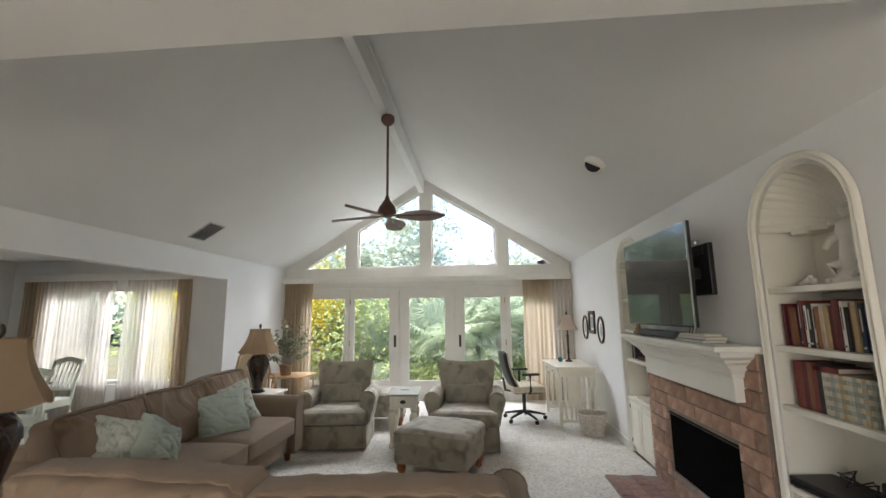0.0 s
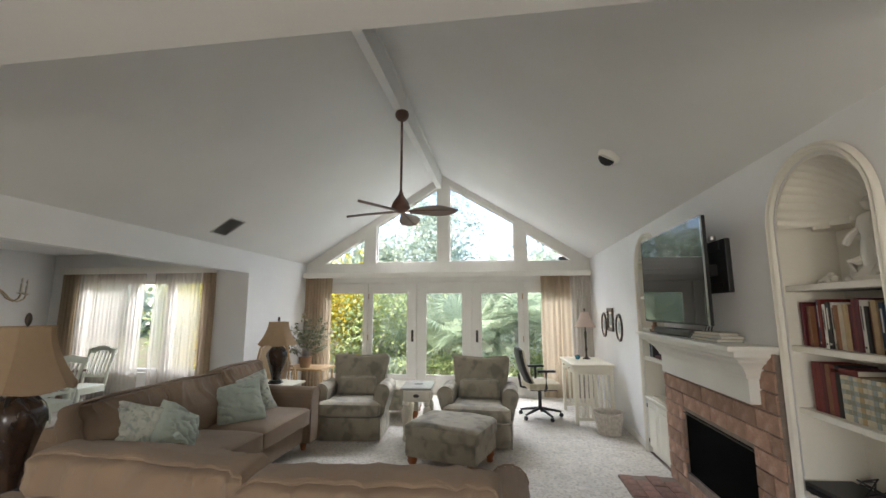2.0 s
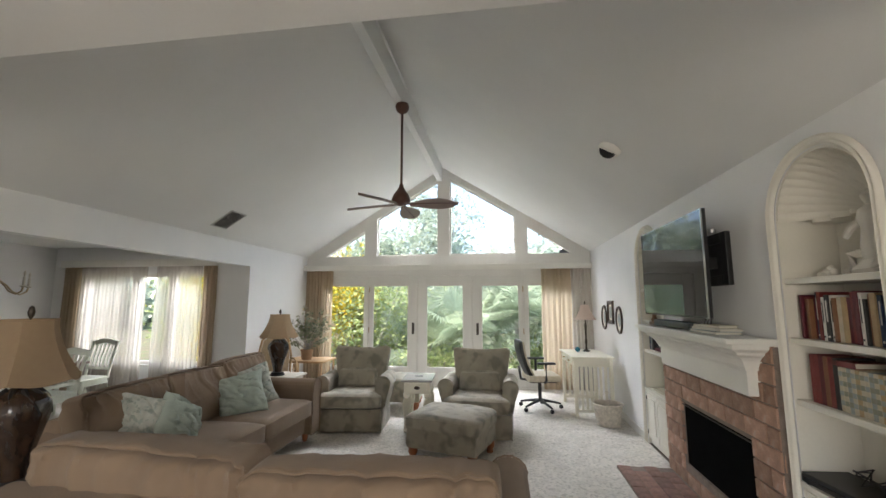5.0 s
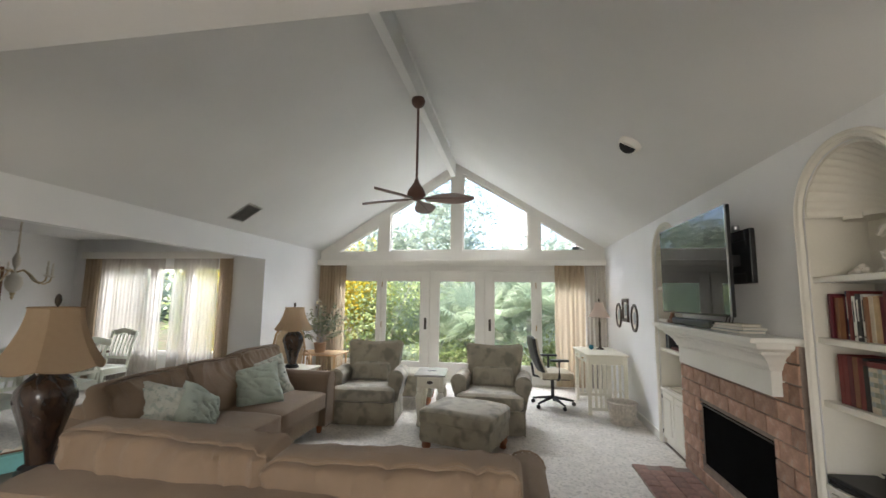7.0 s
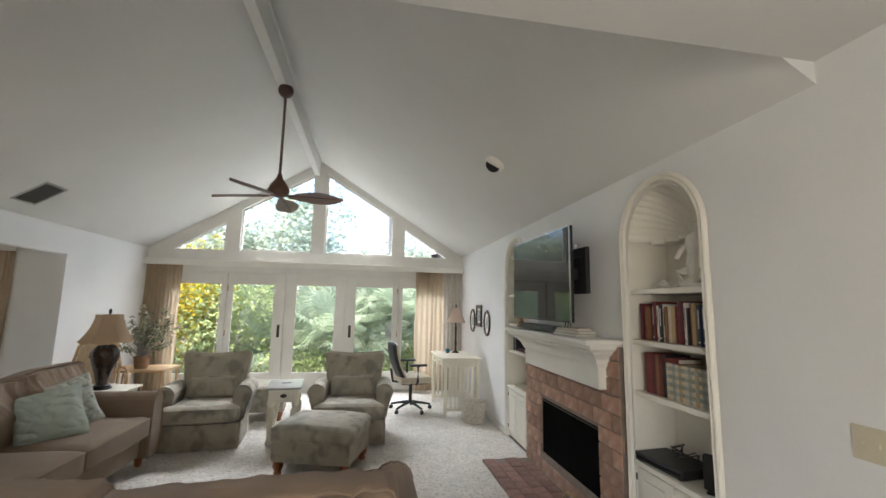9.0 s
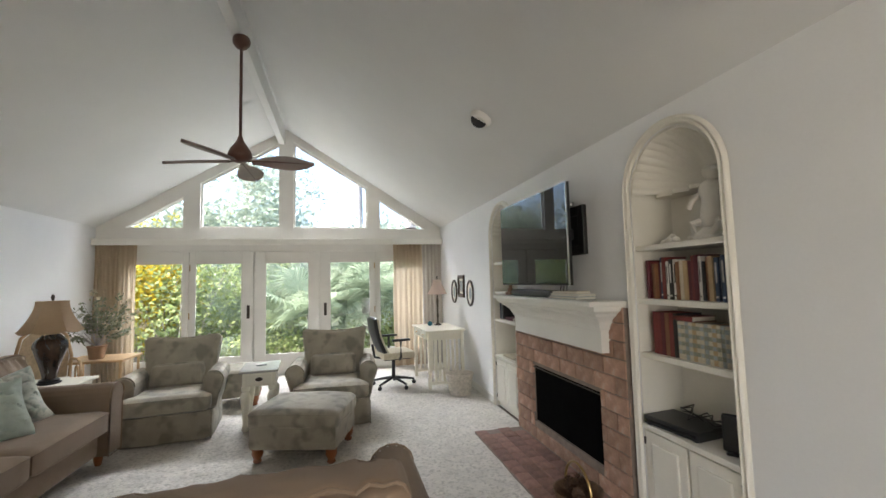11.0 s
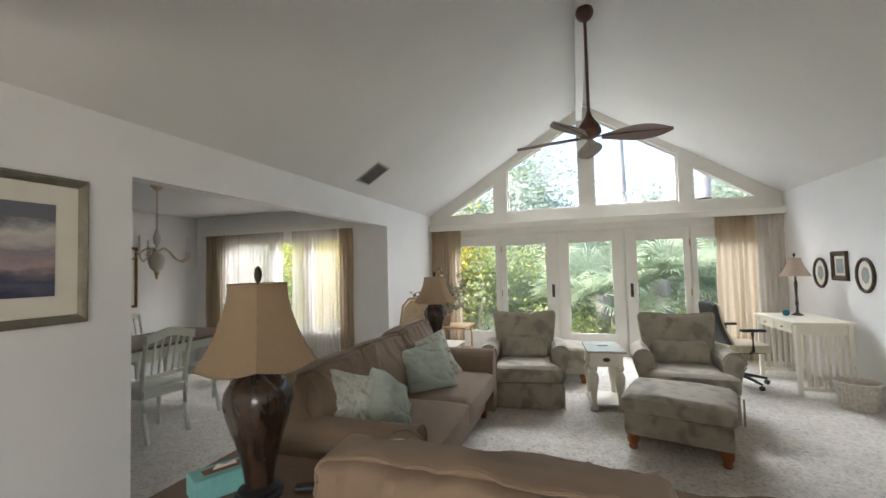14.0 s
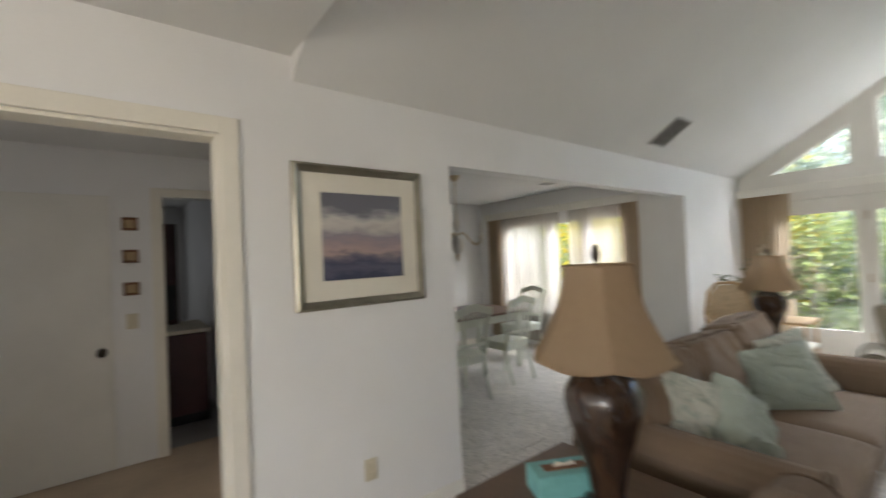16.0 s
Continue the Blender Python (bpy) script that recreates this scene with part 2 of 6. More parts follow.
def thing(name, label, category, m=None, group="", kind=""):
    ob = new(name)
    ob.empty_display_size = 0.1
    if m is not None:
        ob.matrix_world = m
    return tagged(ob, label, category, group, kind)


def box(bm, x0, x1, y0, y1, z0, z1, bev=0.0, seg=2, m=None):
    r = bmesh.ops.create_cube(bm, size=1, matrix=Matrix.LocRotScale(((x0 + x1) / 2, (y0 + y1) / 2, (z0 + z1) / 2), None, (abs(x1 - x0), abs(y1 - y0), abs(z1 - z0))))
    vs = r["verts"]
    if m is not None:
        bmesh.ops.transform(bm, matrix=m, verts=vs)
    if bev:
        es = list({e for v in vs for e in v.link_edges})
        bmesh.ops.bevel(bm, geom=es, offset=bev, segments=seg, affect="EDGES", profile=0.5)
    return bm


def boxes(*specs, bev=0.0):
    bm = bmesh.new()
    for s in specs:
        box(bm, *s, bev=bev)
    return bm


def prism(bm, poly, axis, a0, a1):
    """A flat outline (two coordinates) pushed along an axis."""
    def p(u, v, a):
        return {"x": (a, u, v), "y": (u, a, v), "z": (u, v, a)}[axis]
    lo = [bm.verts.new(p(u, v, a0)) for u, v in poly]
    hi = [bm.verts.new(p(u, v, a1)) for u, v in poly]
    bm.faces.new(lo)
    bm.faces.new(hi[::-1])
    k = len(poly)
    for i in range(k):
        j = (i + 1) % k
        bm.faces.new((lo[i], hi[i], hi[j], lo[j]))
    return bm


def lathe(bm, prof, seg=24, m=None, wave=None):
    """A turned body from (radius, height) pairs."""
    rings = []
    for r, z in prof:
        ring = []
        for i in range(seg):
            a = 2 * math.pi * i / seg
            rr = r * (wave(a, z) if wave else 1)
            v = Vector((rr * math.cos(a), rr * math.sin(a), z))
            ring.append(bm.verts.new(m @ v if m is not None else v))
        rings.append(ring)
    for a, b in zip(rings, rings[1:]):
        for i in range(seg):
            j = (i + 1) % seg
            bm.faces.new((a[i], a[j], b[j], b[i]))
    bm.faces.new(rings[0][::-1])
    bm.faces.new(rings[-1])
    return bm


def tube(bm, pts, r, seg=8, r2=None, closed=False):
    """A round bar along points."""
    pts = [Vector(p) for p in pts]
    rings = []
    k = len(pts)
    up = Vector((0, 0, 1))
    for i, p in enumerate(pts):
        if closed:
            d = (pts[(i + 1) % k] - pts[i - 1]).normalized()
        else:
            d = (pts[min(i + 1, k - 1)] - pts[max(i - 1, 0)]).normalized()
        s = d.cross(up)
        if s.length < 1e-3:
            s = d.cross(Vector((1, 0, 0)))
        s.normalize()
        t = s.cross(d)
        rr = r if r2 is None else r + (r2 - r) * i / max(1, k - 1)
        rings.append([bm.verts.new(p + rr * (math.cos(2 * math.pi * j / seg) * s + math.sin(2 * math.pi * j / seg) * t)) for j in range(seg)])
    for i in range(k if closed else k - 1):
        a, b = rings[i], rings[(i + 1) % k]
        for j in range(seg):
            q = (j + 1) % seg
            bm.faces.new((a[j], a[q], b[q], b[j]))
    if not closed:
        bm.faces.new(rings[0][::-1])
        bm.faces.new(rings[-1])
    return bm


def cushion(bm, w, d, h, m=None, n=14, puff=0.5, wrinkle=0.008, corner=2.6, seed=0, gather=0.0):
    """A stuffed block, w by d by h round the origin: full in the middle, pinched at its corners, creased."""
    r = bmesh.ops.create_cube(bm, size=2)
    vs = set(r["verts"])
    es = list({e for v in vs for e in v.link_edges})
    bmesh.ops.subdivide_edges(bm, edges=es, cuts=n, use_grid_fill=True)
    start = len(bm.verts) - (6 * (n + 1) ** 2 + 2)
    bm.verts.ensure_lookup_table()
    vs = bm.verts[start:]
    for v in vs:
        x, y, z = v.co
        k = (abs(x) ** corner + abs(y) ** corner + abs(z) ** corner) ** (1 / corner)
        mx = max(abs(x), abs(y), abs(z))
        s = mx / k
        s = s * puff + (1 - puff)
        c = Vector((x * s, y * s, z * s))
        wv = noise.noise(Vector((c.x * w * 7 + seed * 3.1, c.y * d * 7, c.z * h * 7 + seed)))
        wv += 0.6 * noise.noise(Vector((c.x * w * 22 + seed, c.y * d * 6, c.z * h * 14)))
        if gather:
            edge_ = max(abs(z), abs(x)) ** 6
            wv += gather * edge_ * noise.noise(Vector((c.x * w * 30 + seed, c.y * d * 5, c.z * h * 9)))
        f = 1 + wrinkle * wv / max(0.05, min(w, d, h))
        v.co = Vector((c.x * w / 2 * f, c.y * d / 2 * f, c.z * h / 2 * f))
        if m is not None:
            v.co = m @ v.co
    return bm


def stuffed(w, d, h, r, puff, crown, seed, gather=0.0, sag=0.0, thin=0.0):
    """The surface of a boxed cushion, w by d by h: rounded edges, bulging faces along y, crowned top, creases that run in from its top seam."""
    def f(x, y, z):
        p = [x * w / 2, y * d / 2, z * h / 2]
        inner = [w / 2 - r, d / 2 - r, h / 2 - r]
        q = [max(-k, min(k, c)) for c, k in zip(p, inner)]
        dl = Vector(p) - Vector(q)
        v = Vector(q) + dl.normalized() * r if dl.length > 1e-9 else Vector(p)
        fx, fz, fy = max(0.0, 1 - x * x) ** 0.55, max(0.0, 1 - z * z) ** 0.55, max(0.0, 1 - y * y) ** 0.5
        sy = max(-1.0, min(1.0, y * 1.6))
        v.y += sy * puff * fx * fz
        v.z += (crown if z > 0 else 0.35 * crown) * math.copysign(fx * (0.35 + 0.65 * fy), z) * min(1.0, abs(z) * 1.5) - sag * fx * max(0.0, z) ** 2
        v.y *= 1 - thin * max(0.0, (z + 0.2) / 1.2) ** 1.6
        v.x += 0.45 * crown * math.copysign(fz * fy, x) * min(1.0, abs(x) * 1.5)
        if gather:
            top = (1 - z) * h / 2 + (1 - abs(y)) * d * 0.5
            end = (1 - abs(x)) * w / 2
            k = v.x * 9 + seed * 7.3 + 0.9 * noise.noise((v.x * 3, top * 5, seed))
            crease = [max(0.0, 1 - 3.4 * abs(noise.noise((k * q + 11 * q, top * 1.6, seed * 1.7 + q)))) ** 1.4 for q in (0.5, 1.0, 1.9)]
            rid = -1.1 * crease[0] * math.exp(-top / 0.26) - 0.9 * crease[1] * math.exp(-top / 0.13) - 0.6 * crease[2] * math.exp(-top / 0.06)
            rid -= 0.9 * max(0.0, 1 - 3.0 * abs(noise.noise((v.z * 8 + seed, end * 2, 2.0)))) * math.exp(-end / 0.11)
            edge_ = min(1.0, top / 0.02)
            v.y += math.copysign(gather * rid * edge_, y) * abs(sy)
            v.z += 0.18 * gather * rid * max(0.0, z) ** 3 * (1 - abs(y) ** 4)
        soft = noise.noise((v.x * 4 + seed, v.y * 4, v.z * 4 + 2 * seed))
        v += Vector((0, 0.007 * soft * (1 if y > 0 else -1), 0.006 * soft))
        return v
    return f


def stuffed_part(name, f, m, material, parent, n=22, seams=(-0.86, 0.86), axis="y", label="", cord=0.006):
    """A cushion over its surface f, with the corded seams along its edges as pieces of it."""
    b = bmesh.new()
    bmesh.ops.create_cube(b, size=2)
    bmesh.ops.subdivide_edges(b, edges=list(b.edges), cuts=n, use_grid_fill=True)
    for v in b.verts:
        v.co = m @ f(*[max(-1.0, min(1.0, c)) for c in v.co])
    ob = part(name, b, material, parent, label, True)
    k = 26
    side = [-1 + 2 * i / k for i in range(k)]
    loop = [(t, -1.0) for t in side] + [(1.0, t) for t in side] + [(-t, 1.0) for t in side] + [(-1.0, -t) for t in side]
    for s in seams:
        c = bmesh.new()
        pts = [m @ (f(a, s, e) if axis == "y" else f(a, e, s)) for a, e in loop]
        tube(c, [p for i, p in enumerate(pts) if (p - pts[i - 1]).length > 0.002], cord, 6, closed=True)
        part("piping", c, material, ob, "", True)
    return ob


def welt(w, d, z, k=0.94, n=40, corner=4.0):
    """The line of the piping round a cushion."""
    out = []
    for i in range(n):
        a = 2 * math.pi * i / n
        c, s = math.cos(a), math.sin(a)
        q = (abs(c) ** corner + abs(s) ** corner) ** (-1 / corner)
        out.append((c * q * w / 2 * k, s * q * d / 2 * k, z))
    return out


def structure(ob, label, category):
    return tagged(ob, label, category, kind="structure")


# ---- the large structure ----
XL, XR, YW, YC = -2.645, 2.66, 9.13, 2.85
EAVE, RIDGE, RX, FLAT = 2.41, 4.06, 0.03, 2.505
BACK = -1.6


def roof_z(x):
    return RIDGE - (RIDGE - EAVE) * abs(x - RX) / (XR - RX)


# carpet with its pile
bm = bmesh.new()
nx, ny = 240, 480
x0, x1, y0, y1 = XL - 0.12, XR, BACK, YW
grid = []
for j in range(ny + 1):
    row = []
    for i in range(nx + 1):
        x, y = x0 + (x1 - x0) * i / nx, y0 + (y1 - y0) * j / ny
        inside = XL < x < XR
        z = 0.009 * noise.noise((x * 4, y * 4, 0)) + 0.009 * noise.noise((x * 16, y * 16, 3)) + 0.004 * noise.noise((x * 37, y * 37, 9))
        row.append(bm.verts.new((x, y, z * inside - 0.004)))
    grid.append(row)
for j in range(ny):
    for i in range(nx):
        bm.faces.new((grid[j][i], grid[j][i + 1], grid[j + 1][i + 1], grid[j + 1][i]))
floor = structure(part("floor", bm, CARPET, smooth=True), "cream deep-pile carpet of the living room", "carpet")
structure(part("floor_slab", boxes((-8.2, XR + 0.6, BACK - 0.3, YW + 0.15, -0.25, -0.03)), MORTAR), "concrete floor slab under the carpet", "floor")

bm = bmesh.new()
nx, ny = 110, 130
x0, x1, y0, y1 = -6.2, XL - 0.12, 3.02, 7.4
grid = [[bm.verts.new((x0 + (x1 - x0) * i / nx, y0 + (y1 - y0) * j / ny, 0.009 * noise.noise((i * 0.15, j * 0.15, 5)) + 0.006 * noise.noise((i * 0.55, j * 0.55, 7)) - 0.004)) for i in range(nx + 1)] for j in range(ny + 1)]
for j in range(ny):
    for i in range(nx):
        bm.faces.new((grid[j][i], grid[j][i + 1], grid[j + 1][i + 1], grid[j + 1][i]))
structure(part("floor_dining", bm, CARPET, smooth=True), "cream deep-pile carpet of the dining room", "carpet")
structure(part("floor_hall", boxes((-4.72, XL - 0.12, 0.4, 3.02, -0.03, 0.004)), HALLFLOOR), "tan hall floor by the kitchen doorway", "floor")
structure(part("floor_kitchen", boxes((-8.0, -4.72, 0.4, 3.02, -0.03, 0.004)), KITFLOOR), "grey kitchen floor", "floor")

# left wall with the wide dining opening and the hall opening
bm = boxes((XL - 0.12, XL, BACK, 1.35, 0, 2.62), (XL - 0.12, XL, 2.518, 3.826, 0, 2.62), (XL - 0.12, XL, 7.294, YW, 0, 2.62),
           (XL - 0.12, XL, 1.35, 2.518, 2.07, 2.62), (XL - 0.12, XL, 3.826, 7.294, 2.057, 2.62))
structure(part("wall_left", bm, WALL), "white painted wall with wide dining opening", "wall")
bm = boxes((XL, XL + 0.018, 2.518, 2.593, 0, 2.145), (XL, XL + 0.018, 1.275, 1.35, 0, 2.145), (XL, XL + 0.018, 1.35, 2.518, 2.07, 2.145),
           (XL - 0.125, XL, 2.50, 2.518, 0, 2.07), (XL - 0.125, XL, 1.35, 1.368, 0, 2.07), (XL - 0.125, XL, 1.368, 2.50, 2.052, 2.07), bev=0.004)
structure(part("trim_hall", bm, CREAM), "cream casing round the hall opening", "door casing")
bm = boxes((XL, XL + 0.014, 2.593, 3.826, 0, 0.085), (XL, XL + 0.014, 7.294, YW, 0, 0.085), (XR - 0.014, XR, 6.62, YW, 0, 0.085), (XR - 0.014, XR, BACK, 3.41, 0, 0.085), bev=0.004)
structure(part("baseboard", bm, TRIM), "white painted baseboard", "baseboard")

# right wall with two arched niches
N2, N1, SPRING, NR = (3.474, 4.11), (5.915, 6.551), 1.965, 0.318


def arch_points(y0, y1, z, r, n=20):
    yc = (y0 + y1) / 2
    return [(yc - r * math.cos(math.pi * i / n), z + r * math.sin(math.pi * i / n)) for i in range(n + 1)]


bm = boxes((XR, XR + 0.1, BACK, N2[0], 0, 2.62), (XR, XR + 0.1, N2[1], N1[0], 0, 2.62), (XR, XR + 0.1, N1[1], YW, 0, 2.62))
for ny0, ny1 in (N2, N1):
    ap = arch_points(ny0, ny1, SPRING, NR)
    for (ya, za), (yb, zb) in zip(ap, ap[1:]):
        prism(bm, [(ya, za), (yb, zb), (yb, 2.62), (ya, 2.62)], "x", XR, XR + 0.1)
structure(part("wall_right", bm, WALL), "white painted wall with two arched niches", "wall")

# window wall: doors below, gable panes above
T0, T1 = YW, YW + 0.14
ZB = 2.38
PANES = {"gable_left_small": [(-2.27, ZB), (-1.49, ZB), (-1.49, 2.87)], "gable_left": [(-1.25, ZB), (-0.06, ZB), (-0.06, 3.83), (-1.25, 3.10)],
         "gable_right": [(0.15, ZB), (1.36, ZB), (1.36, 3.10), (0.15, 3.85)], "gable_right_small": [(1.57, ZB), (2.36, ZB), (1.57, 2.90)]}
bm = bmesh.new()


def wall_piece(poly):
    prism(bm, poly, "y", T0, T1)


wall_piece([(XL, 2.02), (XR, 2.02), (XR, ZB), (XL, ZB)])
for a, b, ta, tb in ((XL, -2.27, ZB, ZB), (-2.27, -1.49, ZB, 2.87), (-1.49, -1.25, ZB, ZB), (-1.25, -0.06, 3.10, 3.83), (-0.06, RX, ZB, ZB), (RX, 0.15, ZB, ZB),
                     (0.15, 1.36, 3.85, 3.10), (1.36, 1.57, ZB, ZB), (1.57, 2.36, 2.90, ZB), (2.36, XR, ZB, ZB)):
    wall_piece([(a, ta), (b, tb), (b, roof_z(b) + 0.05), (a, roof_z(a) + 0.05)])
wall_piece([(XL, 0), (-2.40, 0), (-2.40, 2.02), (XL, 2.02)])
wall_piece([(2.45, 0), (XR, 0), (XR, 2.02), (2.45, 2.02)])
structure(part("wall_windows", bm, FRAME), "painted window wall with gable openings", "wall")


def pane_of(poly, name, parent, y, grow=0.012):
    cx = sum(p[0] for p in poly) / len(poly)
    cz = sum(p[1] for p in poly) / len(poly)
    b = bmesh.new()
    prism(b, [(u + math.copysign(grow, u - cx), v + math.copysign(grow, v - cz)) for u, v in poly], "y", y, y + 0.005)
    ob = part(name, b, GLASS, parent)
    ob.visible_shadow = False
    return ob


gi = 0
for key, poly in PANES.items():
    gi += 1
    w = thing("window_%d" % gi, "fixed gable pane in a painted frame", "window", kind="structure")
    b = bmesh.new()
    cx = sum(p[0] for p in poly) / len(poly)
    cz = sum(p[1] for p in poly) / len(poly)
    k = len(poly)
    inner = [(cx + (u - cx) * 0.955, cz + (v - cz) * 0.94) for u, v in poly]
    for i in range(k):
        j = (i + 1) % k
        prism(b, [poly[i], poly[j], inner[j], inner[i]], "y", T0 + 0.045, T0 + 0.085)
    part("window_frame", b, FRAME, w)
    pane_of(inner, "pane", w, T0 + 0.065)

# French doors and side lights
DOORS = [("side_light", -2.38, -1.40, -2.22, -1.472, False, 0), ("french_door", -1.385, -0.462, -1.305, -0.626, True, 1), ("french_door", -0.436, 0.556, -0.283, 0.399, False, 0),
         ("french_door", 0.582, 1.478, 0.727, 1.40, True, -1), ("side_light", 1.493, 2.43, 1.557, 2.30, False, 0)]
bm = boxes((-2.40, -2.38, T0 - 0.01, T1, 0, 2.02), (2.43, 2.45, T0 - 0.01, T1, 0, 2.02), (-2.40, 2.45, T0 + 0.0, T1, 2.003, 2.02), (-2.40, 2.45, T0, T1, -0.02, 0.02), bev=0.003)
for xm in (-1.3925, -0.449, 0.569, 1.4855):
    box(bm, xm - 0.012, xm + 0.012, T0 + 0.052, T1 - 0.02, 0.02, 2.003)
structure(part("trim_doors", bm, FRAME), "painted door jambs and sill", "door frame")
di = 0
for kind, a, b_, ga, gb, handle, side in DOORS:
    di += 1
    d = thing("door_%d" % di, "white framed glass patio door, shut" if kind == "french_door" else "white framed glass side light", "glass door", kind="structure")
    ft, fb = 1.825, 0.335
    part("door_frame", boxes((a, ga, T0 + 0.02, T0 + 0.065, 0.022, 2.0), (gb, b_, T0 + 0.02, T0 + 0.065, 0.022, 2.0), (ga, gb, T0 + 0.02, T0 + 0.065, ft, 2.0), (ga, gb, T0 + 0.02, T0 + 0.065, 0.022, fb), bev=0.004), FRAME, d)
    part("glazing_bead", boxes((ga, ga + 0.014, T0 + 0.012, T0 + 0.03, fb, ft), (gb - 0.014, gb, T0 + 0.012, T0 + 0.03, fb, ft), (ga + 0.014, gb - 0.014, T0 + 0.012, T0 + 0.03, ft - 0.014, ft), (ga + 0.014, gb - 0.014, T0 + 0.012, T0 + 0.03, fb, fb + 0.014), bev=0.003), FRAME, d)
    pane_of([(ga, fb), (gb, fb), (gb, ft), (ga, ft)], "pane", d, T0 + 0.045)
    if handle:
        hx = (gb + b_) / 2 + 0.01 if side > 0 else (a + ga) / 2
        h = part("handle_plate", boxes((hx - 0.022, hx + 0.022, T0 + 0.004, T0 + 0.02, 0.93, 1.14), bev=0.006), IRON, d, "dark bronze handle plate")
        hb = bmesh.new()
        tube(hb, [(hx, T0 + 0.004, 0.96), (hx, T0 - 0.035, 0.98), (hx, T0 - 0.04, 1.03), (hx, T0 - 0.035, 1.09), (hx, T0 + 0.004, 1.11)], 0.009)
        part("handle", hb, IRON, h, "dark bronze pull handle", True)
        for hz in (0.3, 1.0, 1.75):
            hgx = a + 0.004 if side > 0 else b_ - 0.004
            hg = bmesh.new()
            lathe(hg, [(0.008, hz - 0.05), (0.008, hz + 0.05)], 8, Matrix.Translation((hgx, T0 + 0.012, 0)))
            part("hinge", hg, BRASS, d, "small brass hinge")
bm = boxes((XL + 0.005, XR - 0.005, T0 - 0.13, T0 - 0.11, 2.10, 2.195), (XL + 0.005, XR - 0.005, T0 - 0.145, T0 - 0.11, 2.178, 2.20), (XL + 0.005, XR - 0.005, T0 - 0.11, T0, 2.18, 2.197), bev=0.004)
structure(part("valance", bm, TRIM), "cream painted curtain cornice along the window wall", "valance")

# ceilings
bm = bmesh.new()
for xa, xb in ((XL - 0.12, RX), (RX, XR + 0.12)):
    za, zb = RIDGE - (RIDGE - EAVE) * abs(xa - RX) / (XR - RX), RIDGE - (RIDGE - EAVE) * abs(xb - RX) / (XR - RX)
    prism(bm, [(xa, za), (xb, zb), (xb, zb + 0.15), (xa, za + 0.15)], "y", YC, YW + 0.14)
structure(part("ceiling", bm, CEIL), "white vaulted plaster ceiling", "ceiling")
structure(part("ceiling_entry", boxes((XL - 0.12, XR + 0.12, BACK - 0.12, YC, FLAT, FLAT + 0.12)), CEIL), "white flat ceiling over the entry", "ceiling")
bm = bmesh.new()
prism(bm, [(XL, FLAT + 0.12), (XR, FLAT + 0.12), (XR, EAVE + 0.3), (RX, RIDGE + 0.1), (XL, EAVE + 0.3)], "y", YC - 0.12, YC)
structure(part("wall_gable", bm, WALL), "white gable wall over the flat ceiling", "wall")
structure(part("ridge_beam", boxes((RX - 0.112, RX - 0.018, YC, YW - 0.002, 3.80, RIDGE + 0.02), bev=0.006), CEIL), "white painted ridge beam", "beam")
# wall behind the camera, with an unseen window opening put in for light
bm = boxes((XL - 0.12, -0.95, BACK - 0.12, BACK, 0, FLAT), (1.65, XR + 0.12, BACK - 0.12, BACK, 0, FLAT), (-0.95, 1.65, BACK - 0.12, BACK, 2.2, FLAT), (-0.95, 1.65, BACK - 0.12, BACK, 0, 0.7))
structure(part("wall_back", bm, WALL), "white painted wall with an assumed window opening", "wall")

# dining room
DX, DY, DC = -6.2, 7.40, 2.40
bm = boxes((DX, -5.6, DY, DY + 0.14, 0, DC), (-3.43, XL - 0.12, DY, DY + 0.14, 0, DC), (-5.6, -3.43, DY, DY + 0.14, 0, 0.56), (-5.6, -3.43, DY, DY + 0.14, 1.96, DC),
           (XL - 0.13, XL - 0.12, 7.294, DY, 0, DC))
structure(part("wall_dining_window", bm, WALL), "white dining room wall with casement windows", "wall")
structure(part("wall_dining_side", boxes((DX - 0.12, DX, 3.02, DY + 0.14, 0, DC)), WALL), "white dining room wall", "wall")
structure(part("wall_dining_near", boxes((-8.0, XL - 0.12, 2.92, 3.02, 0, DC)), WALL), "white wall between dining room and hall", "wall")
structure(part("ceiling_dining", boxes((DX - 0.12, XL - 0.12, 3.02, DY + 0.14, DC, DC + 0.1)), CEIL), "white flat dining room ceiling", "ceiling")
# hall and kitchen
bm = boxes((-4.72, -4.6, 0.4, 2.42, 0, DC), (-4.72, -4.6, 2.83, 2.92, 0, DC), (-4.72, -4.6, 2.42, 2.83, 2.06, DC))
structure(part("wall_hall", bm, WALL), "white hall wall with the kitchen doorway", "wall")
structure(part("wall_hall_end", boxes((-8.0, XL - 0.12, 0.3, 0.4, 0, DC), (-8.1, -8.0, 0.3, 3.02, 0, DC)), WALL), "white end wall of hall and kitchen", "wall")
structure(part("ceiling_hall", boxes((-8.1, XL - 0.12, 0.3, 3.02, DC, DC + 0.1)), CEIL), "white hall ceiling", "ceiling")
bm = boxes((-4.6, -4.585, 2.35, 2.42, 0, 2.13), (-4.6, -4.585, 2.42, 2.9, 2.06, 2.13), (-4.725, -4.6, 2.42, 2.432, 0, 2.06), bev=0.003)
structure(part("trim_kitchen", bm, CREAM), "cream casing round the kitchen doorway", "door casing")

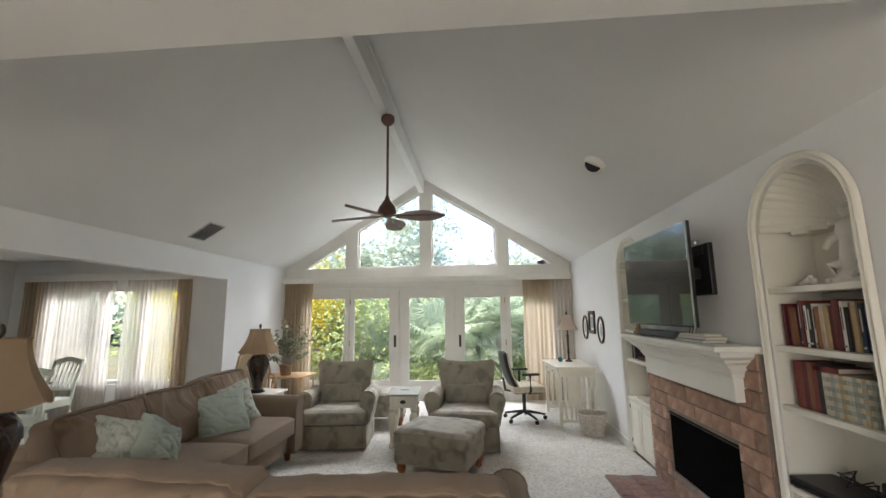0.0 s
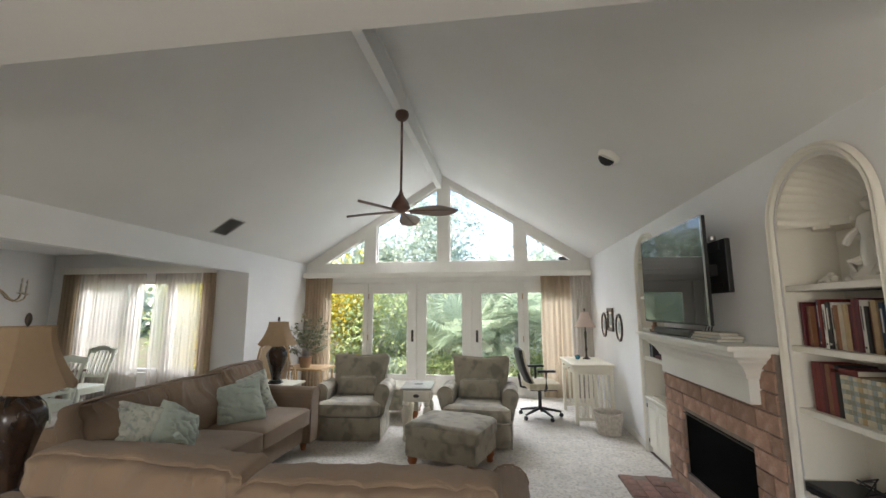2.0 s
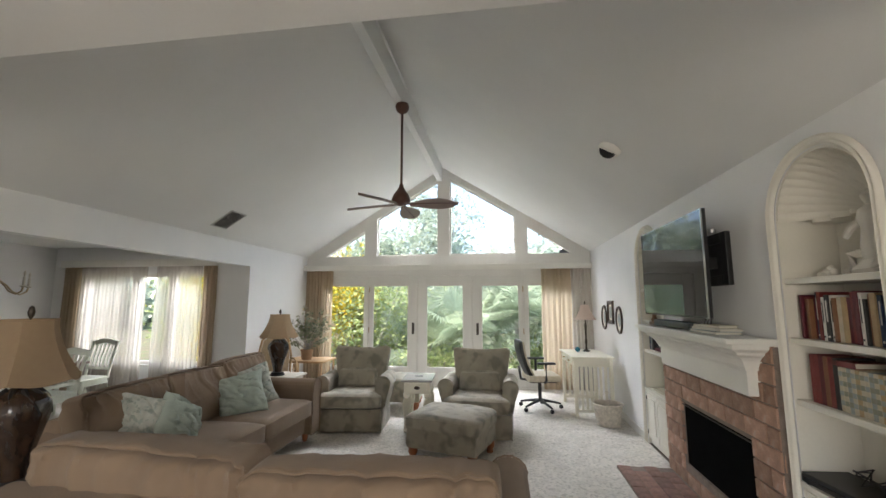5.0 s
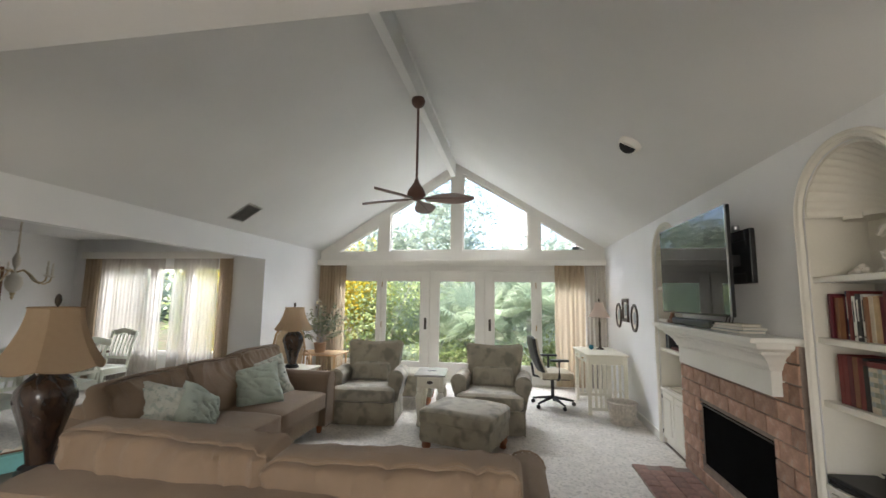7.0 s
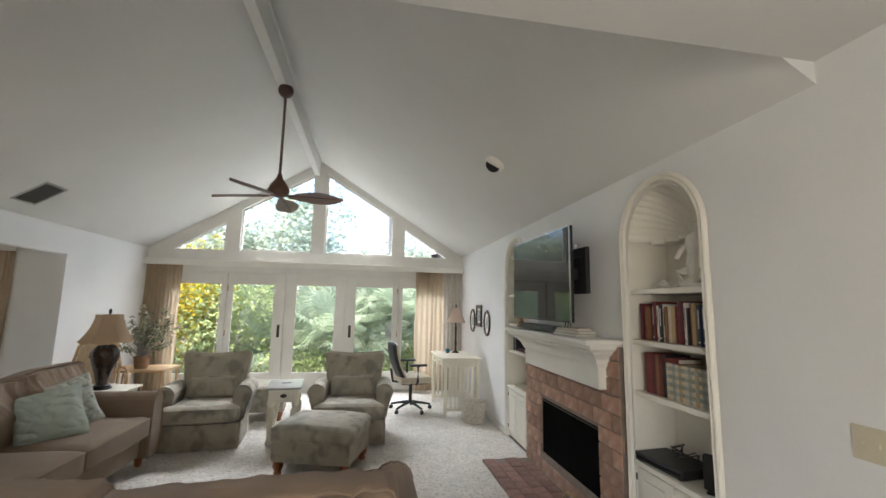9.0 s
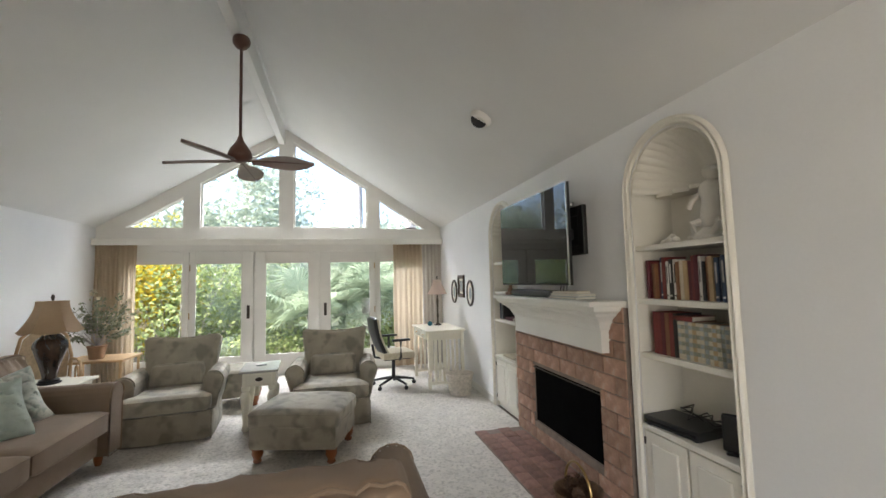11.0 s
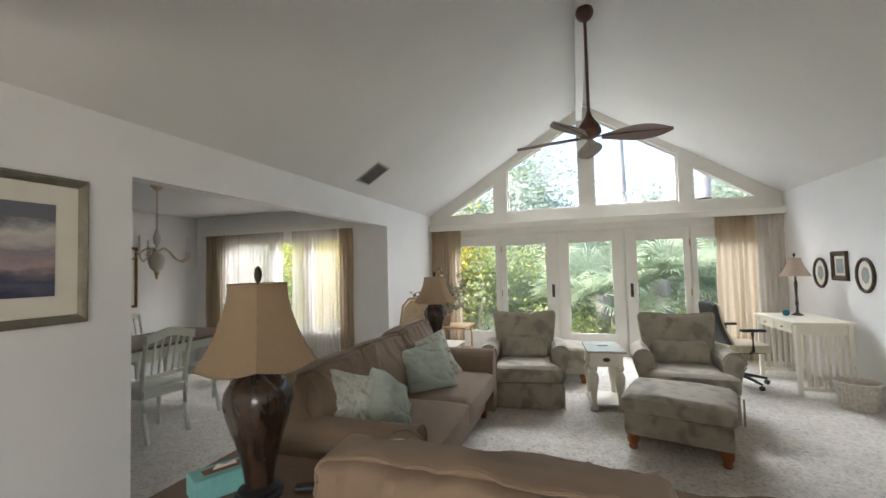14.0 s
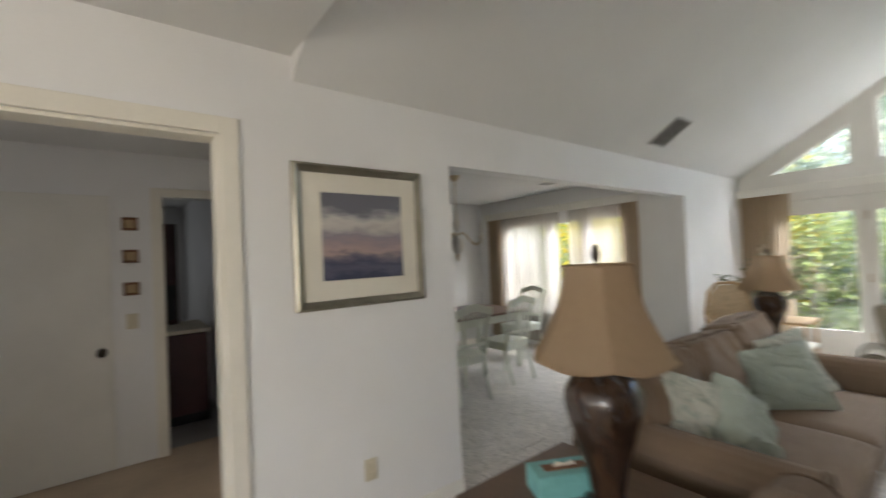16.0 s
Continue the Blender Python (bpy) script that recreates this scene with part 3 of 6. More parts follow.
# dining window sashes
wd = thing("window_5", "white casement window behind sheer curtains", "window", kind="structure")
for a, b_ in ((-5.6, -4.72), (-4.68, -4.06), (-4.02, -3.43)):
    part("window_frame", boxes((a, a + 0.045, DY + 0.03, DY + 0.09, 0.56, 1.96), (b_ - 0.045, b_, DY + 0.03, DY + 0.09, 0.56, 1.96), (a + 0.045, b_ - 0.045, DY + 0.03, DY + 0.09, 0.56, 0.61), (a + 0.045, b_ - 0.045, DY + 0.03, DY + 0.09, 1.91, 1.96), bev=0.004), FRAME, wd)
    pane_of([(a + 0.045, 0.61), (b_ - 0.045, 0.61), (b_ - 0.045, 1.91), (a + 0.045, 1.91)], "pane", wd, DY + 0.06)
for xm in (-4.70, -4.04):
    part("mullion", boxes((xm - 0.02, xm + 0.02, DY + 0.01, DY + 0.12, 0.56, 1.96)), FRAME, wd)
for hz in (0.95, 1.62):
    part("latch", boxes((-4.055, -4.03, DY - 0.01, DY + 0.03, hz - 0.05, hz + 0.05), bev=0.004), IRON, wd, "dark bronze window latch")
cb = bmesh.new()
tube(cb, [(-3.62, DY + 0.02, 0.60), (-3.62, DY - 0.03, 0.62), (-3.60, DY - 0.05, 0.68), (-3.58, DY - 0.04, 0.74)], 0.007)
part("crank", cb, IRON, wd, "dark bronze window crank", True)
part("window_sill", boxes((-5.64, -3.39, DY - 0.03, DY + 0.03, 0.535, 0.56), bev=0.004), FRAME, wd)
structure(part("valance_dining", boxes((-5.97, -3.19, DY - 0.11, DY - 0.09, 2.07, 2.17), (-5.97, -3.19, DY - 0.12, DY, 2.165, 2.18), bev=0.004), TRIM), "cream painted curtain cornice in the dining room", "valance")

# outdoors
structure(part("ground", boxes((-800, 800, -800, 800, -1.1, -0.62)), SOIL), "leaf-littered ground under the shrubs", "ground")

# ---- built-ins of the right wall ----


def niche(y0, y1, label, shelves, group):
    """An arched, shell-topped bookcase set in the wall, with its cabinet below."""
    yc, dep = (y0 + y1) / 2, 0.30
    t = thing("arched_bookcase", label, "bookcase", pose(XR, yc, 0), group)
    h = (y1 - y0) / 2
    part("back_panel", boxes((dep, dep + 0.02, -h - 0.02, h + 0.02, 0, SPRING + 0.02)), CREAM, t)
    # Unseen box behind the niche, added to keep outside light from leaking in.
    part("light_seal", boxes((dep + 0.022, dep + 0.04, -h - 0.06, h + 0.06, 0, 2.42), (0.1, dep + 0.022, -h - 0.06, -h - 0.04, 0, 2.42), (0.1, dep + 0.022, h + 0.04, h + 0.06, 0, 2.42), (0.1, dep + 0.022, -h - 0.04, h + 0.04, 2.40, 2.42)), CREAM, t)
    for s in (-1, 1):
        part("side_panel", boxes((0.003, dep, min(s * (h - 0.004), s * (h + 0.016)), max(s * (h - 0.004), s * (h + 0.016)), 0, SPRING)), CREAM, t)
    # fluted half dome
    b = bmesh.new()
    na, nb, fl = 160, 14, 20
    rows = []
    for j in range(nb + 1):
        u = j / nb * math.pi / 2
        row = []
        for i in range(na + 1):
            a = math.pi * i / na
            r = h * (math.cos(u) * 0.98 + 0.02) * (1 - 0.028 * abs(math.sin(fl * a)) * math.cos(u) ** 0.5)
            row.append(b.verts.new((0.002 + (dep - 0.01) * math.sin(u), -r * math.cos(a), SPRING + r * math.sin(a))))
        rows.append(row)
    for j in range(nb):
        for i in range(na):
            b.faces.new((rows[j][i], rows[j][i + 1], rows[j + 1][i + 1], rows[j + 1][i]))
    part("shell_dome", b, CREAM, t, "fluted cream shell dome", True)
    b = bmesh.new()
    lo_, hi_ = arch_points(-h, h, SPRING, h * 0.95, 32), arch_points(-h, h, SPRING, h + 0.004, 32)
    for k in range(32):
        b.faces.new([b.verts.new((0.004, *q)) for q in (lo_[k], lo_[k + 1], hi_[k + 1], hi_[k])])
    bmesh.ops.remove_doubles(b, verts=b.verts, dist=0.0001)
    part("arch_lip", b, CREAM, t)
    b = bmesh.new()
    prism(b, [(0.20 - 0.05 * abs(math.sin(2.5 * math.pi * q / 20)), -h + 2 * h * q / 40) for q in range(41)] + [(dep, h), (dep, -h)], "z", SPRING - 0.02, SPRING + 0.002)
    part("shell_ledge", b, CREAM, t)
    # moulded arch casing
    b = bmesh.new()
    prof = [(0.0, 0.006), (0.004, 0.018), (0.013, 0.026), (0.022, 0.016), (0.029, 0.018), (0.038, 0.029), (0.048, 0.022), (0.053, 0.004)]
    path = [(-1, 0.0)] + [("a", math.pi * i / 32) for i in range(33)] + [(1, 0.0)]
    rings = []
    for k, v in path:
        ring = []
        for o, d in prof:
            if k == "a":
                ring.append(b.verts.new((-d, -(h + o) * math.cos(v), SPRING + (h + o) * math.sin(v))))
            else:
                ring.append(b.verts.new((-d, k * (h + o), v)))
        rings.append(ring)
    for p, q in zip(rings, rings[1:]):
        for i in range(len(prof) - 1):
            b.faces.new((p[i], q[i], q[i + 1], p[i + 1]))
    part("arch_casing", b, CREAM, t, "moulded cream arch casing", True)
    for z in shelves:
        part("shelf", boxes((0.012, dep, -h, h, z - 0.032, z), bev=0.004), CREAM, t)
    part("cabinet_body", boxes((0.022, dep, -h, h, 0.05, 0.555)), CREAM, t)
    part("cabinet_top", boxes((-0.012, dep, -h, h, 0.555, 0.585), bev=0.005), CREAM, t)
    part("plinth", boxes((0.03, dep, -h, h, 0, 0.05)), CREAM, t)
    for s in (-1, 1):
        a, c = (0.008, h - 0.006) if s > 0 else (-h + 0.006, -0.008)
        d = part("cabinet_door", boxes((0.004, 0.022, a, c, 0.065, 0.54), bev=0.004), CREAM, t)
        part("raised_panel", boxes((-0.005, 0.006, a + 0.055, c - 0.055, 0.12, 0.485), bev=0.009), CREAM, d)
        for hz in (0.12, 0.48):
            part("hinge", boxes((-0.002, 0.006, (c - 0.004) if s > 0 else a - 0.004, (c + 0.006) if s > 0 else a + 0.006, hz - 0.02, hz + 0.02)), IRON, d, "dark hinge")
    return t


niche(*N2, "cream arched bookcase with shell dome and full shelves", (1.643, 1.322, 1.0), "arched bookcases")
niche(*N1, "cream arched bookcase with sparse shelves beside the fireplace", (1.66, 1.315, 1.0), "arched bookcases")


def book(name, m, w, h, d, material, label, group, bands=0):
    """One book, spine towards -x."""
    t = thing(name, label, "book", m, group)
    part("cover", boxes((0, d, 0, 0.003, 0, h), (0, d, w - 0.003, w, 0, h), (0, 0.004, 0.003, w - 0.003, 0, h), bev=0.0012), material, t)
    part("page_block", boxes((0.004, d - 0.006, 0.003, w - 0.003, 0.004, h - 0.006)), PAPER, t)
    if bands:
        part("spine_label", boxes((-0.0015, 0.0, w * 0.36, w * 0.64, h * 0.42, h * 0.88)), bands, t)
        part("spine_mark", boxes((-0.0015, 0.0, w * 0.25, w * 0.75, h * 0.08, h * 0.12)), bands, t)
    return t


def bookmat(i, c, r=0.5):
    return mat("book_cloth_%s" % i, c, r, 0.12, 20, 120, 0.05)


REDB = bookmat("red", (0.17, 0.025, 0.022))
MARB = bookmat("maroon", (0.10, 0.012, 0.02))
BLKB = bookmat("black", (0.02, 0.018, 0.018))
TANB = bookmat("tan", (0.42, 0.30, 0.16))
NAVB = bookmat("navy", (0.035, 0.06, 0.11))
GRYB = bookmat("grey", (0.30, 0.33, 0.32))
WHTB = bookmat("white", (0.66, 0.64, 0.58))
CRMB = bookmat("cream", (0.52, 0.46, 0.34))
BRNB = bookmat("brown", (0.20, 0.09, 0.04))
GRNB = bookmat("green", (0.24, 0.25, 0.19))
rng = random.Random(7)
NAMES = {"book_cloth_red": "red", "book_cloth_maroon": "maroon", "book_cloth_black": "black", "book_cloth_tan": "tan", "book_cloth_navy": "navy blue", "book_cloth_grey": "grey", "book_cloth_white": "white", "book_cloth_cream": "cream", "book_cloth_brown": "brown", "book_cloth_green": "dark green"}
y = N2[1] - 0.04
row = [MARB, REDB, BLKB, BRNB, MARB, NAVB, REDB, BLKB, WHTB, BLKB, WHTB, BRNB, CRMB, TANB, MARB, REDB, MARB, WHTB, BLKB, BRNB, TANB, NAVB, GRYB, NAVB, BRNB, GRYB]
for i, mt in enumerate(row):
    w = rng.uniform(0.015, 0.029)
    if y - w < N2[0] + 0.02:
        break
    y -= w + 0.001
    book("book", pose(XR + 0.045 + rng.uniform(0, 0.03), y, 1.3225, 0, 0, 0), w, rng.uniform(0.205, 0.245), 0.16, mt, "upright %s hardback book on the shelf" % NAMES[mt.name], "books on the upper shelf", WHTB if mt in (BLKB, NAVB, MARB) and i % 2 else BLKB if mt is WHTB else 0)
y = N2[1] - 0.07
for i in range(24):
    mt = (REDB, REDB, MARB, BRNB, REDB, BLKB)[i] if i < 6 else (GRYB if i in (8, 13, 17, 20) else CRMB if i not in (10, 15) else TANB)
    w = 0.03 if i < 6 else 0.0235
    if y - w < N2[0] + 0.015:
        break
    y -= w + 0.001
    b = book("book", pose(XR + 0.05, y, 1.0005), w, 0.245 if i < 6 else 0.205, 0.17, mt, "upright %s hardback book on the shelf" % NAMES[mt.name], "books on the lower shelf")
    if i >= 6:
        for q in range(4):
            part("spine_band", boxes((-0.001, 0.0, 0.001, w - 0.001, 0.03 + q * 0.045, 0.052 + q * 0.045)), GRNB if i % 3 else GRYB, b)
t = book("book", pose(XR + 0.05, N2[1] - 0.36, 1.2055 + 0.03, -90, 0, 0), 0.028, 0.16, 0.16, REDB, "red hardback book lying on others", "books on the lower shelf")

# plaster cherub group, one plain mesh
b = bmesh.new()
cx, cy = XR + 0.13, 3.64
lathe(b, [(0.085, 1.644), (0.09, 1.66), (0.07, 1.68), (0.05, 1.70), (0.055, 1.75), (0.05, 1.80), (0.045, 1.83), (0.058, 1.87), (0.05, 1.905), (0.022, 1.925), (0.034, 1.945), (0.038, 1.965), (0.026, 1.985), (0.005, 1.995)], 16, pose(cx, cy, 0))
for pts, r in (([(cx, cy + 0.03, 1.88), (cx - 0.03, cy + 0.08, 1.84), (cx - 0.04, cy + 0.10, 1.80)], 0.018), ([(cx, cy - 0.03, 1.89), (cx - 0.01, cy - 0.07, 1.94), (cx, cy - 0.03, 1.985)], 0.016),
               ([(cx, cy + 0.02, 1.74), (cx - 0.05, cy + 0.07, 1.72), (cx - 0.05, cy + 0.06, 1.66)], 0.024), ([(cx, cy - 0.02, 1.74), (cx - 0.04, cy - 0.06, 1.71), (cx - 0.06, cy - 0.04, 1.66)], 0.024), ([(cx, cy + 0.01, 1.66), (cx - 0.03, cy + 0.07, 1.665), (cx - 0.05, cy + 0.10, 1.65)], 0.02)):
    tube(b, pts, r, 8, r * 0.7)
bmesh.ops.transform(b, matrix=Matrix.Translation((cx, cy, 1.644)) @ Matrix.Diagonal((1.15, 1.2, 1.12, 1)) @ Matrix.Translation((-cx, -cy, -1.644)), verts=b.verts)
tagged(part("statuette", b, PLASTER, None, "", True), "white plaster figure statuette on the bookcase shelf", "statuette")
b = bmesh.new()
for k, (dy, dz, r) in enumerate(((0, 0.022, 0.028), (0.03, 0.018, 0.02), (-0.035, 0.02, 0.022), (-0.015, 0.042, 0.018), (0.06, 0.014, 0.015))):
    lathe(b, [(r * 0.5, -r * 0.7), (r * 0.95, -r * 0.3), (r, 0.1 * r), (r * 0.7, r * 0.65), (r * 0.1, r)], 10, pose(XR + 0.11, 3.92 + dy, 1.643 + dz, 20 * k, 15))
tagged(part("shell_ornament", b, PLASTER, None, "", True), "small white shell ornament on the bookcase shelf", "ornament")

# media boxes in the near bookcase
t = thing("media_player", "black video player on the bookcase cabinet", "video player", pose(XR + 0.12, 3.93, 0.585, 0, 0, 6))
part("body", boxes((-0.12, 0.12, -0.19, 0.17, 0.006, 0.055), bev=0.006), BLACK, t)
part("front_strip", boxes((-0.124, -0.119, -0.17, 0.15, 0.02, 0.035)), SCREEN, t, "glossy black front strip")
for sx, sy in ((-0.1, -0.16), (-0.1, 0.14), (0.1, -0.16), (0.1, 0.14)):
    part("foot", boxes((sx - 0.012, sx + 0.012, sy - 0.012, sy + 0.012, 0, 0.008)), BLACK, t)
t = thing("router", "black upright router on the bookcase cabinet", "router", pose(XR + 0.10, 3.56, 0.585, 0, 0, 35))
part("body", boxes((-0.016, 0.016, -0.075, 0.075, 0.012, 0.19), bev=0.01), BLACK, t)
part("stand", boxes((-0.035, 0.035, -0.06, 0.06, 0, 0.014), bev=0.004), BLACK, t)
b = bmesh.new()
for s in range(4):
    q = random.Random(s)
    pts = [(XR + 0.22, 4.05, 0.66)]
    for i in range(1, 9):
        pts.append((XR + 0.18 + q.uniform(-0.05, 0.06), 4.02 - i * 0.052, 0.655 + q.uniform(-0.02, 0.05)))
    tube(b, pts, 0.004, 6)
tagged(part("cable_tangle", b, BLACK, None, "", True), "tangle of black cables behind the player", "cables")
# few things in the far bookcase
book("book", pose(XR + 0.06, 6.49, 1.0005), 0.03, 0.2, 0.15, NAVB, "upright navy blue hardback book on the shelf", "books by the fireplace")
book("book", pose(XR + 0.06, 6.45, 1.0005), 0.03, 0.21, 0.15, GRYB, "upright grey hardback book on the shelf", "books by the fireplace")
book("book", pose(XR + 0.06, 6.41, 1.0005), 0.03, 0.19, 0.15, BLKB, "upright black hardback book on the shelf", "books by the fireplace")
book("book", pose(XR + 0.05, 6.14, 1.0325, -90), 0.03, 0.2, 0.15, MARB, "maroon hardback book lying flat on the shelf", "books by the fireplace")
book("magazine", pose(XR + 0.03, 6.10, 0.6075, -90), 0.02, 0.3, 0.22, CRMB, "cream magazine lying on the cabinet top", "")
b = bmesh.new()
lathe(b, [(0.03, 0), (0.045, 0.015), (0.05, 0.03), (0.03, 0.045), (0.012, 0.05)], 14, pose(XR + 0.1, 6.38, 1.66))
lathe(b, [(0.02, 0), (0.03, 0.012), (0.028, 0.03), (0.01, 0.04)], 12, pose(XR + 0.09, 6.29, 1.66))
tagged(part("china_bowl", b, PLASTER, None, "", True), "small white china bowl on the shelf", "bowl")

# ---- fireplace ----
FX = XR - 0.04
FY0, FY1 = 4.19, 5.855
OY0, OY1, OZ0, OZ1 = 4.465, 5.51, 0.164, 0.668
fp = thing("fireplace", "pink brick fireplace with a black firebox", "fireplace", kind="structure")
part("mortar_bed", boxes((FX + 0.006, XR, FY0, OY0, 0, 1.26), (FX + 0.006, XR, OY1, FY1, 0, 1.26), (FX + 0.006, XR, OY0, OY1, 0, OZ0), (FX + 0.006, XR, OY0, OY1, OZ1, 1.26)), MORTAR, fp)
# Flat black sheet stands in for the dark recess; the opening is shallow.
part("firebox", boxes((XR + 0.001, XR + 0.02, OY0 - 0.02, OY0, OZ0, OZ1), (FX + 0.03, FX + 0.036, OY0, OY1, OZ0, OZ1)), FIREBOX_DARK, fp, "flat black sheet for the dark firebox")
part("screen_rod", tube(bmesh.new(), [(FX + 0.012, OY0, OZ1 - 0.02), (FX + 0.012, OY1, OZ1 - 0.02)], 0.006), IRON, fp, "thin black screen rod")

# mantel
mt_ = thing("mantel", "white painted wooden mantel over the fireplace", "mantelpiece")
part("shelf", boxes((2.385, XR, FY0, FY1 + 0.01, 1.272, 1.305), bev=0.006), TRIM, mt_)
b = bmesh.new()
rings = []
for o_, z in ((0.0, 1.105), (0.012, 1.11), (0.016, 1.128), (0.024, 1.14), (0.036, 1.165), (0.060, 1.19), (0.088, 1.207), (0.094, 1.222), (0.110, 1.228), (0.132, 1.243), (0.138, 1.272)):
    rings.append([b.verts.new(p) for p in ((XR - 0.001, 4.335 - o_, z), (2.555 - o_, 4.335 - o_, z), (2.555 - o_, 5.715 + o_, z), (XR - 0.001, 5.715 + o_, z))])
for p, q in zip(rings, rings[1:]):
    for i in range(3):
        b.faces.new((p[i], p[i + 1], q[i + 1], q[i]))
part("crown_moulding", b, TRIM, mt_)
part("apron", boxes((2.555, XR - 0.001, 4.335, 5.715, 0.958, 1.12), bev=0.004), TRIM, mt_)

# television on its arm
tv = thing("television", "black flat television on a swivel wall arm", "television")
part("bezel", boxes((2.452, 2.482, 4.513, 5.745, 1.405, 2.15), bev=0.006), BLACK, tv)
part("screen", boxes((2.449, 2.4535, 4.522, 5.736, 1.42, 2.141)), SCREEN, tv, "glossy black screen")
part("edge_trim", boxes((2.447, 2.456, 4.511, 4.519, 1.405, 2.15), (2.447, 2.456, 4.519, 5.745, 2.144, 2.151)), METAL, tv, "thin steel edge")
part("back_housing", boxes((2.482, 2.515, 4.7, 5.5, 1.5, 1.95), bev=0.012), BLACK, tv)
wm = part("wall_mount", boxes((2.625, XR, 4.585, 4.66, 1.63, 2.0), (2.625, XR, 4.86, 4.93, 1.63, 2.0), (2.625, XR, 4.66, 4.86, 1.63, 1.70), (2.625, XR, 4.66, 4.86, 1.93, 2.0), (2.64, XR, 4.66, 4.86, 1.70, 1.93), bev=0.006), BLACK, tv, "black steel wall bracket")
part("arm", boxes((2.51, 2.63, 4.72, 4.8, 1.75, 1.83), bev=0.005), BLACK, wm)
b = bmesh.new()
lathe(b, [(0.02, 0), (0.024, 0.01), (0.022, 0.03), (0.01, 0.035)], 12, pose(2.60, 4.70, 2.0))
part("knob", b, METAL, wm, "small steel knob", True)
for k in range(3):
    b = bmesh.new()
    tube(b, [(2.60, 4.85 + 0.03 * k, 1.63), (2.58, 4.83 + 0.03 * k, 1.52), (2.60, 4.80 + 0.04 * k, 1.42), (2.56, 4.75 + 0.05 * k, 1.33), (2.54, 4.8 + 0.05 * k, 1.31)], 0.004, 6)
    part("cable", b, BLACK, tv, "", True)
t = thing("soundbar", "long black soundbar on the mantel", "soundbar", pose(2.50, 5.05, 1.305))
part("body", boxes((-0.04, 0.05, -0.22, 0.52, 0.004, 0.06), bev=0.012), BLACK, t)
part("grille", boxes((-0.043, -0.038, -0.2, 0.5, 0.012, 0.05)), BLACK, t)
for sy in (-0.18, 0.46):
    part("foot", boxes((-0.03, 0.03, sy, sy + 0.03, 0, 0.006)), BLACK, t)
zz = 1.3055
for i, (w_, d_, h_, mtl, nm) in enumerate(((0.40, 0.16, 0.02, GRYB, "grey"), (0.36, 0.15, 0.016, WHTB, "white"), (0.28, 0.13, 0.018, CRMB, "cream"))):
    book("book", pose(2.46 + 0.01 * i, 4.86 - 0.02 * i, zz + h_, -90, 0, -90 + 4 * i), h_, d_, w_, mtl, "%s book lying in a stack on the mantel" % nm, "books on the mantel")
    zz += h_ + 0.0006
t = thing("wooden_figure", "small dark carved figure on the mantel", "ornament", pose(2.52, 5.72, 1.305))
part("base", boxes((-0.03, 0.03, -0.06, 0.06, 0, 0.03), bev=0.005), BRNB, t)
b = bmesh.new()
lathe(b, [(0.025, 0.03), (0.03, 0.05), (0.016, 0.075), (0.02, 0.09), (0.005, 0.1)], 12)
part("figure", b, BRNB, t, "", True)

# spotlight, vent, switch, outlet
sx, sy_ = 2.035, 5.066
sz = roof_z(sx)
ang = math.degrees(math.atan((RIDGE - EAVE) / (XR - RX)))
t = thing("ceiling_spotlight", "round white eyeball spotlight in the vaulted ceiling", "spotlight", pose(sx, sy_, sz, 0, ang, 0))
b = bmesh.new()
lathe(b, [(0.095, 0.0), (0.095, -0.012), (0.088, -0.03), (0.075, -0.045)], 28)
part("trim_ring", b, TRIM, t, "white trim ring", True)
b = bmesh.new()
lathe(b, [(0.066, 0.012), (0.070, 0.0), (0.060, -0.010), (0.050, -0.006)], 24, pose(-0.008, -0.022, -0.042, -34, 8))
part("lens", b, BLACK, t, "dark lamp opening")
vx, vy = -2.35, 6.33
t = thing("ceiling_vent", "grey slatted air vent in the vaulted ceiling", "vent", pose(vx, vy, roof_z(vx), 0, -ang, 0))
part("frame", boxes((-0.17, 0.17, -0.15, -0.13, -0.012, 0.0), (-0.17, 0.17, 0.13, 0.15, -0.012, 0), (-0.17, -0.15, -0.13, 0.13, -0.012, 0), (0.15, 0.17, -0.13, 0.13, -0.012, 0), bev=0.002), VENT, t)
part("backing", boxes((-0.15, 0.15, -0.13, 0.13, -0.003, 0.0)), BLACK, t)
for i in range(13):
    b = bmesh.new()
    box(b, -0.15, 0.15, -0.007, 0.007, -0.001, 0.001, m=pose(0, -0.12 + i * 0.02, -0.006, 35))
    part("slat", b, VENT, t)
t = thing("ceiling_vent", "white slatted air vent in the dining room ceiling", "vent", pose(-4.0, 6.7, DC))
part("frame", boxes((-0.18, 0.18, -0.08, 0.08, -0.01, 0), bev=0.002), VENT, t)
for i in range(5):
    part("slat", boxes((-0.16, 0.16, -0.06 + i * 0.028, -0.045 + i * 0.028, -0.014, -0.009)), VENT, t)
t = thing("light_switch", "almond double light switch plate on the wall", "light switch", pose(XR, 2.80, 1.075))
part("plate", boxes((-0.006, 0, -0.058, 0.058, -0.058, 0.058), bev=0.003), ALMOND, t)
for s in (-0.024, 0.024):
    part("toggle", boxes((-0.016, -0.005, s - 0.005, s + 0.005, -0.006, 0.014), bev=0.001), ALMOND, t)
for yy in (3.193,):
    t = thing("wall_outlet", "almond double wall outlet plate", "outlet", pose(XL, yy, 0.354))
    part("plate", boxes((0, 0.006, -0.036, 0.036, -0.058, 0.058), bev=0.003), ALMOND, t)
    for s in (-0.024, 0.024):
        part("socket", boxes((0.005, 0.009, -0.016, 0.016, s - 0.014, s + 0.014), bev=0.003), ALMOND, t)

